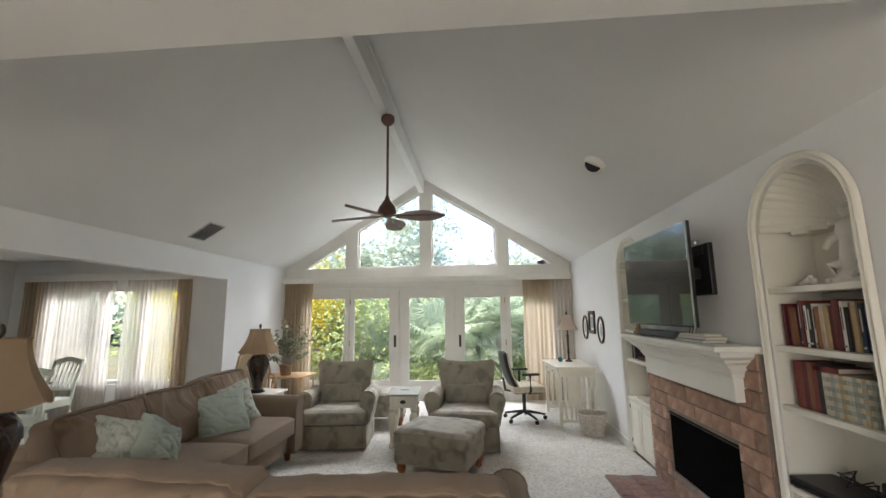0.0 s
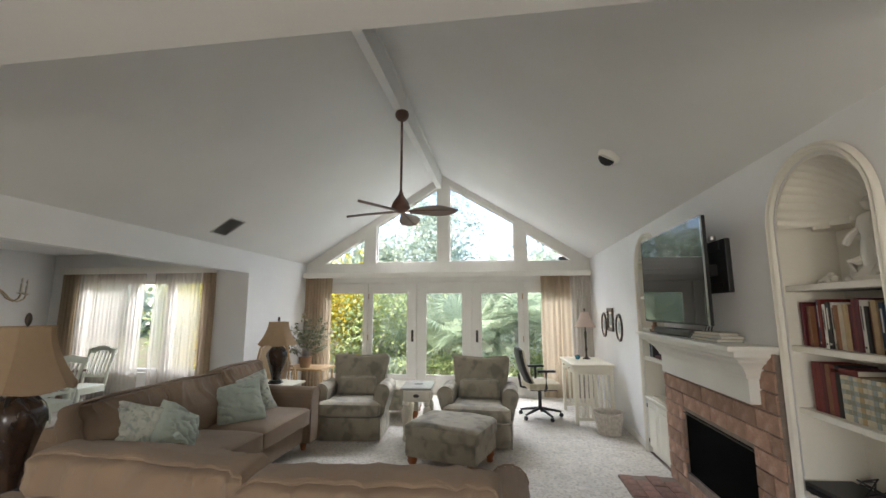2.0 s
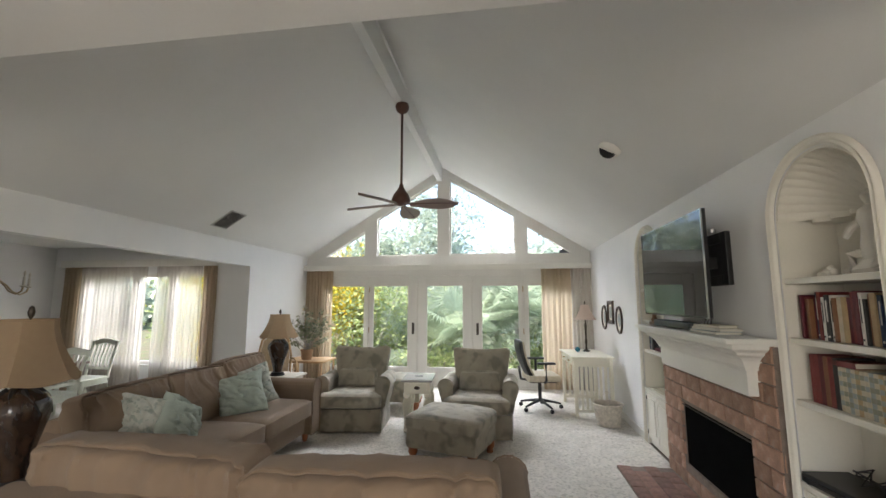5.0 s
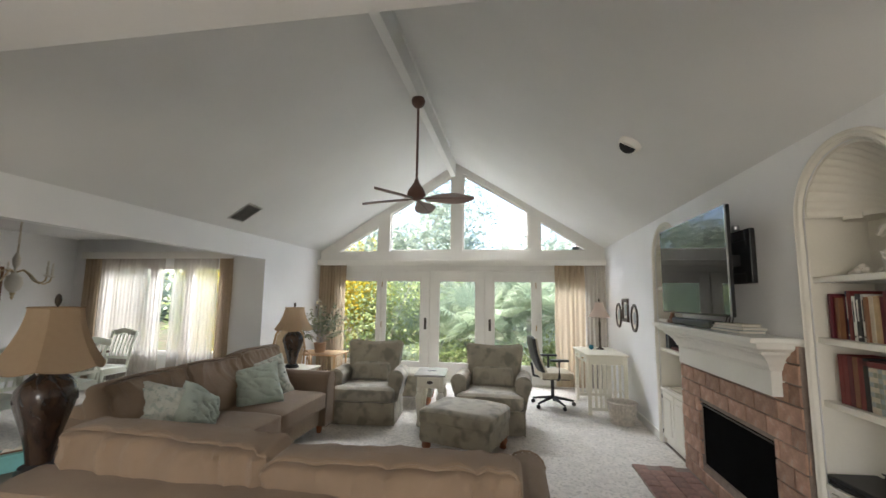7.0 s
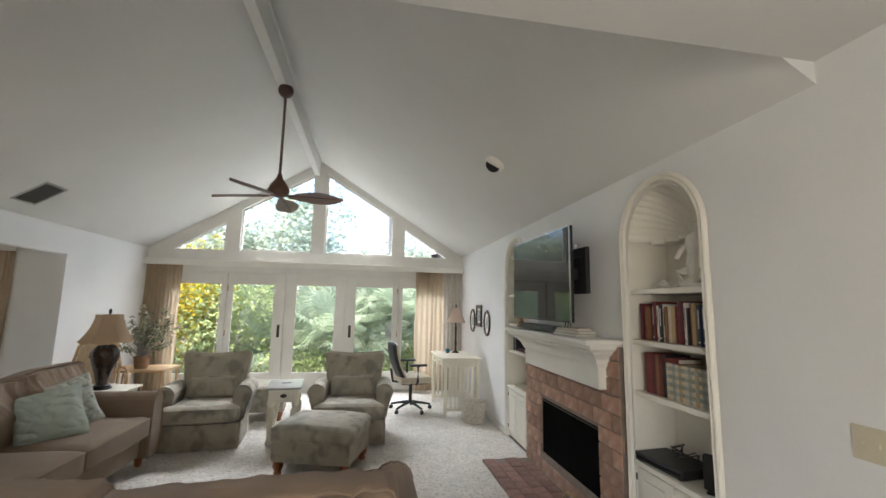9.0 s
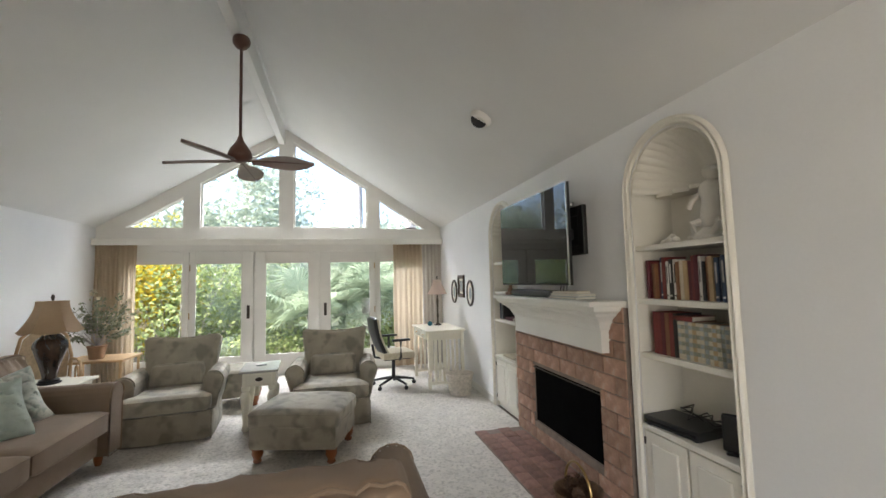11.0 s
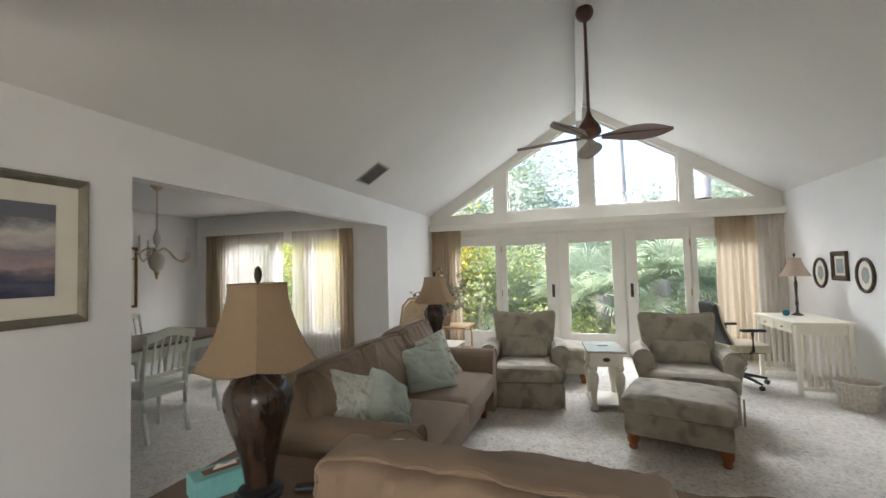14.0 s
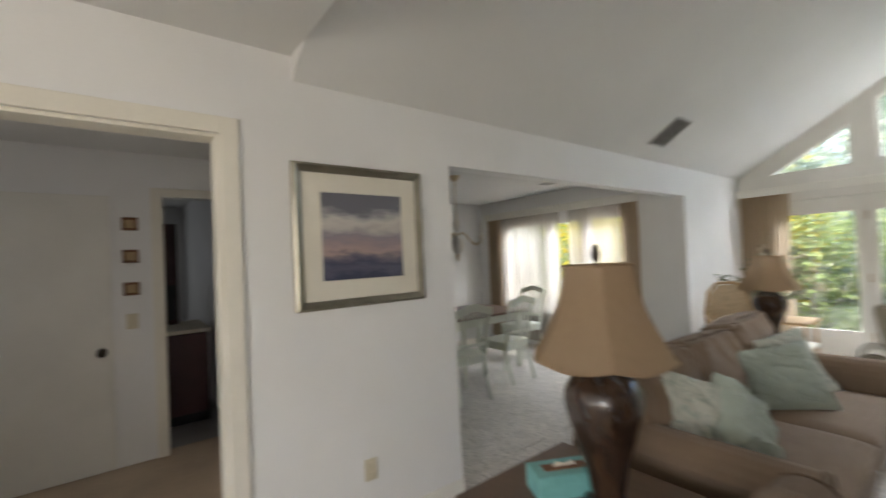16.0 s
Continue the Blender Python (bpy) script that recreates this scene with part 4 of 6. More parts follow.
# ---- ceiling fan ----
fan = thing("ceiling_fan", "brown ceiling fan with four leaf-shaped blades, at rest", "ceiling fan", pose(0.0, 6.0, 0))
b = bmesh.new()
lathe(b, [(0.012, 3.68), (0.05, 3.70), (0.075, 3.735), (0.08, 3.77), (0.07, 3.80)], 24)
part("canopy", b, FANWOOD, fan, "", True)
b = bmesh.new()
tube(b, [(0, 0, 2.80), (0, 0, 3.70)], 0.014, 12)
part("downrod", b, FANWOOD, fan, "", True)
b = bmesh.new()
lathe(b, [(0.02, 2.84), (0.03, 2.80), (0.055, 2.76), (0.085, 2.72), (0.105, 2.67), (0.105, 2.645), (0.085, 2.62), (0.05, 2.60), (0.02, 2.59)], 28)
part("motor_housing", b, FANWOOD, fan, "", True)
BL = [(0.10, 0.035), (0.16, 0.05), (0.24, 0.085), (0.34, 0.115), (0.44, 0.122), (0.52, 0.105), (0.59, 0.07), (0.64, 0.03), (0.665, 0.004)]
for a in (-6, 89, 174, 245):
    mrot = pose(0, 0, 2.615, 0, 0, a) @ pose(0, 0, 0, -15, 0, 0)
    b = bmesh.new()
    top, bot = [], []
    for r, w in BL:
        sag = -0.02 * (r / 0.66) ** 2
        top.append([b.verts.new(mrot @ Vector((r, s * w, sag + 0.004 - 0.018 * s * s))) for s in (-1, -0.5, 0, 0.5, 1)])
        bot.append([b.verts.new(mrot @ Vector((r, s * w, sag - 0.004 - 0.018 * s * s))) for s in (-1, -0.5, 0, 0.5, 1)])
    for g in (top, bot):
        for p, q in zip(g, g[1:]):
            for i in range(4):
                b.faces.new((p[i], p[i + 1], q[i + 1], q[i]))
    for i in (0, 4):
        for j in range(len(BL) - 1):
            b.faces.new((top[j][i], top[j + 1][i], bot[j + 1][i], bot[j][i]))
    for e in (0, len(BL) - 1):
        for i in range(4):
            b.faces.new((top[e][i], top[e][i + 1], bot[e][i + 1], bot[e][i]))
    bl = part("blade", b, BLADE, fan, "", True)
    b = bmesh.new()
    tube(b, [mrot @ Vector((0.05, 0, -0.008)), mrot @ Vector((0.3, 0, -0.012)), mrot @ Vector((0.63, 0, -0.03))], 0.007, 6, 0.003)
    part("midrib", b, FANWOOD, bl, "", True)

# ---- sofas ----


def sofa(label, m, w, arms, backs, seats, group, lean=12):
    """A rolled-arm sofa facing +y of its own axes; w along x, depth 1.0."""
    t = thing("sofa", label, "sofa", m, group)
    hw = w / 2
    part("base", boxes((-hw + 0.03, hw - 0.03, -0.40, 0.42, 0.10, 0.30), bev=0.03), BROWN, t, "", True)
    b = bmesh.new()
    cushion(b, w - 0.06, 0.22, 0.62, pose(0, -0.38, 0.43, 6), 12, 0.25, 0.004, 6)
    part("back_frame", b, BROWN, t, "", True)
    for s in arms:
        b = bmesh.new()
        n = 10
        prof = [(-0.10, 0.10), (0.10, 0.10)] + [(0.02 + 0.105 * math.cos(a), 0.575 + 0.095 * math.sin(a)) for a in [math.pi * (-0.22 + 1.3 * i / n) for i in range(n + 1)]]
        prism(b, [(s * (hw - 0.10 + u * (1 if s > 0 else 1) * s * s), v) if s > 0 else (-(hw - 0.10 + u), v) for u, v in prof], "y", -0.46, 0.50)
        bmesh.ops.bevel(b, geom=list(b.edges), offset=0.012, segments=2, affect="EDGES")
        ar = part("arm", b, BROWN, t, "", True)
        b = bmesh.new()
        tube(b, [(s * (hw - 0.10 + u), 0.502, v) for u, v in prof], 0.006, 6, closed=True)
        part("piping", b, BROWN, ar, "", True)
    sw = (w - 0.42) / seats
    for i in range(seats):
        cx = -hw + 0.21 + sw * (i + 0.5)
        f = stuffed(sw - 0.004, 0.80, 0.17, 0.035, 0.012, 0.028, i + w)
        stuffed_part("seat_cushion", f, pose(cx, 0.11, 0.385), BROWN, t, 16, (-0.75, 0.75), "z")
    bw = (w - backs[0]) / backs[1]
    for i in range(backs[1]):
        cx = (-(bw * backs[1]) / 2) + bw * (i + 0.5)
        lz = backs[2] + (0.025 if i == 0 else 0.0)
        mm = pose(cx, -0.235 + 0.004 * (12 - lean), lz, lean + 2 * (i % 2), 1.5 * (-1) ** i)
        f = stuffed(bw + 0.010, 0.22, 0.49, 0.045, 0.062, 0.026, 5 + i + 3 * backs[1], 0.027, 0.012 if i else 0.0, 0.38)
        stuffed_part("back_cushion", f, mm, BROWN, t, 64, cord=0.0065)
    for sx in (-hw + 0.09, hw - 0.09):
        for sy in (-0.36, 0.38):
            b = bmesh.new()
            lathe(b, [(0.022, 0), (0.028, 0.02), (0.034, 0.06), (0.04, 0.10), (0.04, 0.105)], 16, pose(sx, sy, 0))
            part("leg", b, ORANGE, t, "honey wood bun leg", True)
    return t


sofa("brown fabric three-seat sofa with aqua throw pillows", pose(-1.45, 5.07, 0, 0, 0, -90), 2.18, (-1, 1), (0.10, 3, 0.655), 2, "brown sofas")
sofa("brown fabric loveseat seen from its back", pose(0.07, 3.50, 0, 0, 0, 0), 2.28, (-1, 1), (0.24, 2, 0.618), 2, "brown sofas", 4)


def pillow(label, m, material, size=0.46, seed=0, group="throw pillows"):
    """A knife-edge throw pillow standing on its edge, thickness along y."""
    b = bmesh.new()
    n = 34
    sides = []
    for s in (-1, 1):
        g = []
        for j in range(n + 1):
            r = []
            for i in range(n + 1):
                u, v = 2 * i / n - 1, 2 * j / n - 1
                e = max(0, (1 - u ** 4) * (1 - v ** 4)) ** 0.6
                pin = 1 - 0.07 * (1 - abs(u) ** 2) * abs(v) ** 6 - 0.07 * (1 - abs(v) ** 2) * abs(u) ** 6
                sag = 0.03 * noise.noise((u * 1.3 + seed * 3, v * 1.3, seed))
                fold = abs(noise.noise((u * 1.6 + v * 2.4 + seed, v * 1.1 - u * 0.8, s * 3.0 + seed)))
                fine = abs(noise.noise((u * 2.2 - v * 3.8 + 2 * seed, v * 2.0 + u * 1.5, s * 5.0 + seed)))
                nz = 0.022 * noise.noise((u * 2.2 + seed * 5, v * 2.2, s + seed)) + 0.5 * sag - 0.10 * max(0.0, 0.24 - fold) - 0.05 * max(0.0, 0.2 - fine) + 0.012
                r.append((size / 2 * u * pin + sag * v, sag * 0.6 + s * (0.080 * e + nz * e ** 0.5), size / 2 * v * pin))
            g.append(r)
        sides.append(g)
    rim = {}
    vs = []
    for s, g in enumerate(sides):
        vv = []
        for j in range(n + 1):
            row = []
            for i in range(n + 1):
                if i in (0, n) or j in (0, n):
                    if (i, j) not in rim:
                        rim[i, j] = b.verts.new(g[j][i])
                    row.append(rim[i, j])
                else:
                    row.append(b.verts.new(g[j][i]))
            vv.append(row)
        for j in range(n):
            for i in range(n):
                b.faces.new((vv[j][i], vv[j][i + 1], vv[j + 1][i + 1], vv[j + 1][i]))
    ob = part("throw_pillow", b, material, None, "", True)
    ob.matrix_world = m
    return tagged(ob, label, "pillow", group)


pillow("patterned aqua throw pillow leaning on the sofa back", pose(-1.54, 4.29, 0.665, -24, 16, 30), SHELLP, 0.40, 1)
pillow("pale aqua throw pillow leaning on another pillow", pose(-1.32, 4.50, 0.62, -30, 34, 74), AQUA, 0.36, 2)
pillow("pale aqua throw pillow on the sofa seat", pose(-1.37, 5.33, 0.635, -28, -12, 34), AQUA, 0.42, 3)
pillow("patterned aqua throw pillow at the sofa arm", pose(-1.42, 5.56, 0.655, -24, -20, 30), SHELLP, 0.42, 4)

pillow("patterned aqua throw pillow on the loveseat", pose(-0.74, 3.62, 0.60, 24, 6, 4), SHELLP, 0.42, 5)
pillow("pale aqua throw pillow on the loveseat", pose(-0.42, 3.68, 0.57, 32, -14, -8), AQUA, 0.38, 6)

# ---- armchairs and ottomans ----


def flare(c):
    """Widen a chair back towards its top and dip its top edge."""
    k = max(0.0, c.z / 0.35)
    c.x *= 1.0 + 0.14 * k
    c.z -= 0.03 * k * (1 - min(1.0, (c.x / 0.36) ** 2))
    return c


def armchair(label, m):
    """A skirted club chair with rolled arms, facing -y."""
    t = thing("armchair", label, "armchair", m, "floral armchairs")
    b = bmesh.new()
    n = 60
    ring = []
    for zz_, amp in ((0.012, 0.010), (0.12, 0.007), (0.26, 0.0)):
        r = []
        for p in welt(0.78, 0.74, zz_, 1.0, n, 9):
            r.append(b.verts.new((p[0] * (1 + amp), p[1] * (1 + amp) - 0.02, p[2])))
        ring.append(r)
    for p, q in zip(ring, ring[1:]):
        for i in range(n):
            b.faces.new((p[i], p[(i + 1) % n], q[(i + 1) % n], q[i]))
    b.faces.new(ring[-1])
    part("skirt", b, CLAY, t, "floral fabric skirt", True)
    for sx in (-0.386, 0.386):
        part("skirt_pleat", boxes((sx - 0.008, sx + 0.008, -0.40, -0.385, 0.012, 0.25), bev=0.003), CLAY, t)
    b = bmesh.new()
    tube(b, [Vector(p) + Vector((0, -0.02, 0)) for p in welt(0.785, 0.745, 0.262, 1.0, 48, 9)], 0.007, 6, closed=True)
    part("skirt_piping", b, CLAY, t, "", True)
    f0 = stuffed(0.60, 0.70, 0.15, 0.04, 0.014, 0.022, 2)

    def tee(x, y, z):
        """A T-shaped seat cushion, wider in front of the arms."""
        v = f0(x, y, z)
        v.x *= 1 + 0.24 * max(0.0, min(1.0, (-0.17 - v.y) / 0.05))
        return v
    stuffed_part("seat_cushion", tee, pose(0, -0.085, 0.355), CLAY, t, 18, (-0.75, 0.75), "z")
    for s in (-1, 1):
        b = bmesh.new()
        prof = [(0.31, 0.26), (0.40, 0.26)] + [(0.375 + 0.095 * math.cos(a), 0.525 + 0.095 * math.sin(a)) for a in [math.pi * (-0.28 + 1.42 * i / 10) for i in range(11)]]
        prism(b, [(s * u, v) for u, v in prof], "y", -0.235, 0.30)
        bmesh.ops.bevel(b, geom=list(b.edges), offset=0.016, segments=2, affect="EDGES")
        a_ = part("arm", b, CLAY, t, "", True)
        b = bmesh.new()
        tube(b, [(s * u, -0.237, v) for u, v in prof], 0.006, 6, closed=True)
        part("piping", b, CLAY, a_, "", True)
    f1 = stuffed(0.65, 0.17, 0.70, 0.05, 0.03, 0.012, 4, 0.005)
    stuffed_part("backrest", lambda x, y, z: flare(f1(x, y, z)), pose(0, 0.29, 0.58, -14), CLAY, t, 22, (-0.8, 0.8), cord=0.007)
    f2 = stuffed(0.48, 0.075, 0.23, 0.034, 0.045, 0.012, 6, 0.008)
    stuffed_part("lumbar_pillow", f2, pose(0, 0.085, 0.545, -18), CLAY, t, 18, (0.0,), label="small matching lumbar pillow", cord=0.005)
    return t


armchair("grey-green floral armchair with skirt and lumbar pillow", pose(-0.745, 6.78, 0, 0, 0, 6))
armchair("grey-green floral armchair beside the painted side table", pose(0.815, 6.76, 0, 0, 0, -2))


def ottoman(label, m, w=0.72, d=0.59):
    t = thing("ottoman", label, "ottoman", m, "floral ottomans")
    b = bmesh.new()
    cushion(b, w, d, 0.175, pose(0, 0, 0.207), 10, 0.06, 0.003, 8)
    part("base", b, CLAY, t, "", True)
    f = stuffed(w + 0.03, d + 0.03, 0.145, 0.04, 0.008, 0.022, 8)
    stuffed_part("top_cushion", f, pose(0, 0, 0.352), CLAY, t, 20, (-0.8, 0.62), "z")
    for sx in (-1, 1):
        for sy in (-1, 1):
            b = bmesh.new()
            lathe(b, [(0.028, 0), (0.036, 0.012), (0.028, 0.03), (0.036, 0.045), (0.048, 0.075), (0.044, 0.095), (0.05, 0.115)], 16, pose(sx * (w / 2 - 0.05), sy * (d / 2 - 0.05), 0))
            part("leg", b, ORANGE, t, "turned honey wood leg", True)
    return t


ottoman("grey-green floral ottoman with honey wood legs on the carpet", pose(0.59, 5.865, 0, 0, 0, -17))
ottoman("grey-green floral ottoman tucked behind an armchair", pose(-0.46, 7.72, 0, 0, 0, 6))

# side table between the chairs
st = thing("side_table", "ivory painted side table with drawer and cabriole legs", "side table", pose(0.07, 6.75, -0.05, 0, 0, 5))
part("top", boxes((-0.185, 0.185, -0.27, 0.27, 0.628, 0.652), bev=0.008), GREYTOP, st, "grey painted top")
part("apron", boxes((-0.155, 0.155, -0.235, 0.235, 0.49, 0.628), bev=0.003), WHITEWOOD, st)
dr = part("drawer", boxes((-0.12, 0.12, -0.243, -0.232, 0.51, 0.61), bev=0.004), WHITEWOOD, st)
b = bmesh.new()
lathe(b, [(0.001, 0), (0.03, 0.0), (0.028, 0.005), (0.001, 0.007)], 16, pose(0, -0.243, 0.56, 90) @ Matrix.Diagonal((1.2, 0.7, 1, 1)))
part("pull", b, IRON, dr, "dark oval drawer pull", True)
part("lower_shelf", boxes((-0.15, 0.15, -0.23, 0.23, 0.10, 0.12), bev=0.004), WHITEWOOD, st)
for sx in (-1, 1):
    for sy in (-1, 1):
        b = bmesh.new()
        lathe(b, [(0.024, 0.05), (0.034, 0.06), (0.038, 0.075), (0.028, 0.10), (0.024, 0.14), (0.030, 0.22), (0.046, 0.32), (0.052, 0.38), (0.038, 0.42), (0.026, 0.44), (0.040, 0.455), (0.040, 0.49)], 14, pose(sx * 0.125, sy * 0.205, 0))
        part("leg", b, WHITEWOOD, st, "", True)
t = thing("coaster", "small dark tray on the side table", "tray", pose(0.07, 6.77, 0.602, 0, 0, 20))
part("plate", boxes((-0.05, 0.05, -0.025, 0.025, 0, 0.006), bev=0.002), BLACK, t)

# ---- table lamps ----


def big_lamp(label, m, k=1.0, r0=1.0):
    """A bronze urn lamp with a six-sided bell shade; k scales its height."""
    t = thing("table_lamp", label, "table lamp", m, "bronze table lamps")
    b = bmesh.new()
    lathe(b, [(0.10, 0), (0.115, 0.006), (0.115, 0.018), (0.095, 0.026), (0.098, 0.04), (0.07, 0.055)], 28)
    part("base", b, BLACK, t, "black oval base", True)
    b = bmesh.new()
    lathe(b, [(0.066, 0.05), (0.070, 0.08), (0.078, 0.12), (0.096, 0.19), (0.124, 0.27), (0.148, 0.34), (0.160, 0.395), (0.155, 0.435), (0.128, 0.472), (0.08, 0.498), (0.045, 0.515)], 40, wave=lambda a, z: 1 + 0.028 * math.sin(9 * a + 11 * z) + 0.012 * math.sin(5 * a - 14 * z))
    part("body", b, BRONZE, t, "mottled bronze urn body", True)
    for q in range(9):
        b = bmesh.new()
        pts = []
        for i in range(8):
            f = i / 7
            z = 0.505 - 0.135 * f
            r = 0.068 + 0.088 * math.sin(min(1, f * 1.25) * math.pi / 2) + 0.002
            a = 2 * math.pi * q / 9 + 0.55 * f
            pts.append((r * math.cos(a), r * math.sin(a), z))
        tube(b, pts, 0.017, 6, 0.005)
        part("carved_leaf", b, BLACK, t, "black leaf on the shoulder", True)
    b = bmesh.new()
    lathe(b, [(0.04, 0.50), (0.024, 0.515), (0.02, 0.54), (0.032, 0.55), (0.012, 0.56), (0.012, 0.62)], 16)
    part("neck", b, BLACK, t, "", True)
    b = bmesh.new()
    tube(b, [(0, 0, 0.56), (0, 0, 0.885)], 0.004, 6)
    lathe(b, [(0.006, 0.875), (0.016, 0.89), (0.02, 0.91), (0.014, 0.935), (0.004, 0.945)], 14)
    part("finial", b, IRON, t, "", True)
    b = bmesh.new()
    rings = []
    for i in range(15):
        f = i / 14
        r = 0.152 + 0.143 * (f ** 1.75) + 0.006 * f
        z = 0.868 - 0.31 * f
        ring = []
        for j in range(48):
            a = 2 * math.pi * j / 48
            s6 = math.cos(math.pi / 6) / math.cos((a % (math.pi / 3)) - math.pi / 6)
            ring.append(b.verts.new((r * (0.35 + 0.65 * s6) * math.cos(a), r * (0.35 + 0.65 * s6) * math.sin(a), z - 0.02 * f * abs(math.sin(3 * a)))))
        rings.append(ring)
    for p, q in zip(rings, rings[1:]):
        for j in range(48):
            b.faces.new((p[j], p[(j + 1) % 48], q[(j + 1) % 48], q[j]))
    sh = part("shade", b, SHADE, t, "tan silk bell shade", True)
    for idx, nm in ((0, "top_trim"), (-1, "bottom_trim")):
        b = bmesh.new()
        f = 0 if idx == 0 else 1
        r = 0.153 + 0.149 * f
        pts = []
        for j in range(48):
            a = 2 * math.pi * j / 48
            s6 = math.cos(math.pi / 6) / math.cos((a % (math.pi / 3)) - math.pi / 6)
            pts.append((r * (0.35 + 0.65 * s6) * math.cos(a), r * (0.35 + 0.65 * s6) * math.sin(a), 0.868 - 0.31 * f - 0.02 * f * abs(math.sin(3 * a))))
        tube(b, pts, 0.005, 5, closed=True)
        part(nm, b, SHADE, sh, "", True)
    t.scale = (0.78 * r0, 0.78 * r0, k)
    return t


# end table in the corner of the two sofas
et = thing("end_table", "brown topped end table between the two sofas", "end table", pose(-1.52, 3.48, 0))
part("top", boxes((-0.36, 0.48, -0.32, 0.36, 0.528, 0.552), bev=0.008), TABTOP, et)
part("body", boxes((-0.30, 0.42, -0.26, 0.30, 0.08, 0.528), bev=0.004), WHITEWOOD, et, "ivory painted body")
part("plinth", boxes((-0.32, 0.44, -0.28, 0.32, 0.0, 0.08), bev=0.004), WHITEWOOD, et)
big_lamp("tall bronze table lamp with tan bell shade on the end table", pose(-1.43, 3.49, 0.552, 0, 0, 10), 1.0, 1.06)
et2 = thing("end_table", "white topped end table behind the sofa arm", "end table", pose(-1.72, 6.58, 0))
part("top", boxes((-0.27, 0.27, -0.27, 0.27, 0.575, 0.60), bev=0.008), WHITEWOOD, et2)
part("apron", boxes((-0.23, 0.23, -0.23, 0.23, 0.50, 0.575)), WHITEWOOD, et2)
for sx in (-0.21, 0.21):
    for sy in (-0.21, 0.21):
        part("leg", boxes((sx - 0.02, sx + 0.02, sy - 0.02, sy + 0.02, 0, 0.50), bev=0.004), WHITEWOOD, et2)
big_lamp("dark bronze table lamp with tan shade beside the sofa", pose(-1.72, 6.58, 0.60, 0, 0, 25), 0.87)
tb = thing("tissue_box", "turquoise tissue box cover on the end table", "tissue box", pose(-1.62, 3.50, 0.552, 0, 0, 62))
part("cover", boxes((-0.13, 0.13, -0.065, 0.065, 0, 0.09), bev=0.005), TEAL, tb)
part("slot_rim", boxes((-0.085, 0.085, -0.024, 0.024, 0.088, 0.094), bev=0.002), BRNB, tb, "brown edged slot")
b = bmesh.new()
prism(b, [(-0.05, 0.09), (0.05, 0.09), (0.04, 0.11), (0.0, 0.102), (-0.03, 0.112)], "y", -0.003, 0.003)
part("tissue", b, PAPER, tb)
for i, (dx, dy, rz) in enumerate(((-1.23, 3.60, 24), (-1.19, 3.68, 30))):
    t = thing("remote_control", "black remote control on the end table", "remote control", pose(dx, dy, 0.552, 0, 0, rz), "remote controls")
    part("body", boxes((-0.09, 0.09, -0.024, 0.024, 0.0, 0.022), bev=0.007), BLACK, t)
    for q in range(5):
        part("button", boxes((-0.07 + q * 0.03, -0.055 + q * 0.03, -0.012, 0.012, 0.021, 0.024)), BLKB, t)

# ---- desk corner ----
dk = thing("writing_desk", "ivory painted writing desk with slatted ends and drawers", "desk", pose(2.29, 7.93, 0, 0, 0, 2))
part("top", boxes((-0.29, 0.27, -0.47, 0.47, 0.758, 0.785), bev=0.006), WHITEWOOD, dk)
part("apron", boxes((-0.25, 0.24, -0.43, 0.43, 0.65, 0.758)), WHITEWOOD, dk)
for k in (-0.2, 0.2):
    d = part("drawer", boxes((-0.262, -0.25, k - 0.17, k + 0.17, 0.665, 0.745), bev=0.003), WHITEWOOD, dk)
    b = bmesh.new()
    lathe(b, [(0.006, 0), (0.006, 0.01), (0.013, 0.018), (0.008, 0.026)], 10, pose(-0.262, k, 0.705, 0, -90))
    part("knob", b, BRASS, d, "small brass knob", True)
for sy in (-1, 1):
    for sx in (-0.24, 0.225):
        part("leg", boxes((sx - 0.022, sx + 0.022, sy * 0.44 - 0.022, sy * 0.44 + 0.022, 0, 0.758), bev=0.004), WHITEWOOD, dk)
    part("rail", boxes((-0.22, 0.205, sy * 0.44 - 0.014, sy * 0.44 + 0.014, 0.06, 0.10)), WHITEWOOD, dk)
    for i in range(6):
        xx = -0.16 + i * 0.062
        part("slat", boxes((xx - 0.016, xx + 0.016, sy * 0.44 - 0.007, sy * 0.44 + 0.007, 0.10, 0.65), bev=0.002), WHITEWOOD, dk)
dl = thing("desk_lamp", "slim dark lamp with a dusty pink shade on the desk", "table lamp", pose(2.34, 8.12, 0.785))
b = bmesh.new()
lathe(b, [(0.055, 0), (0.058, 0.008), (0.04, 0.02), (0.016, 0.035), (0.012, 0.10), (0.02, 0.14), (0.012, 0.2), (0.015, 0.3), (0.02, 0.38), (0.01, 0.42), (0.01, 0.52)], 18)
part("stem", b, IRON, dl, "", True)
b = bmesh.new()
lathe(b, [(0.004, 0.70), (0.014, 0.715), (0.01, 0.74), (0.002, 0.75)], 10)
tube(b, [(0, 0, 0.5), (0, 0, 0.70)], 0.003, 6)
part("finial", b, IRON, dl, "", True)
b = bmesh.new()
rg = []
for i in range(9):
    f = i / 8
    r = 0.06 + 0.095 * f ** 1.5
    rg.append([b.verts.new((r * math.cos(2 * math.pi * j / 32), r * math.sin(2 * math.pi * j / 32), 0.69 - 0.22 * f)) for j in range(32)])
for p, q in zip(rg, rg[1:]):
    for j in range(32):
        b.faces.new((p[j], p[(j + 1) % 32], q[(j + 1) % 32], q[j]))
part("shade", b, PINKSHADE, dl, "dusty pink fabric shade", True)
t = thing("glass_float", "small blue glass ball on the desk", "ornament", pose(2.20, 8.05, 0.785))
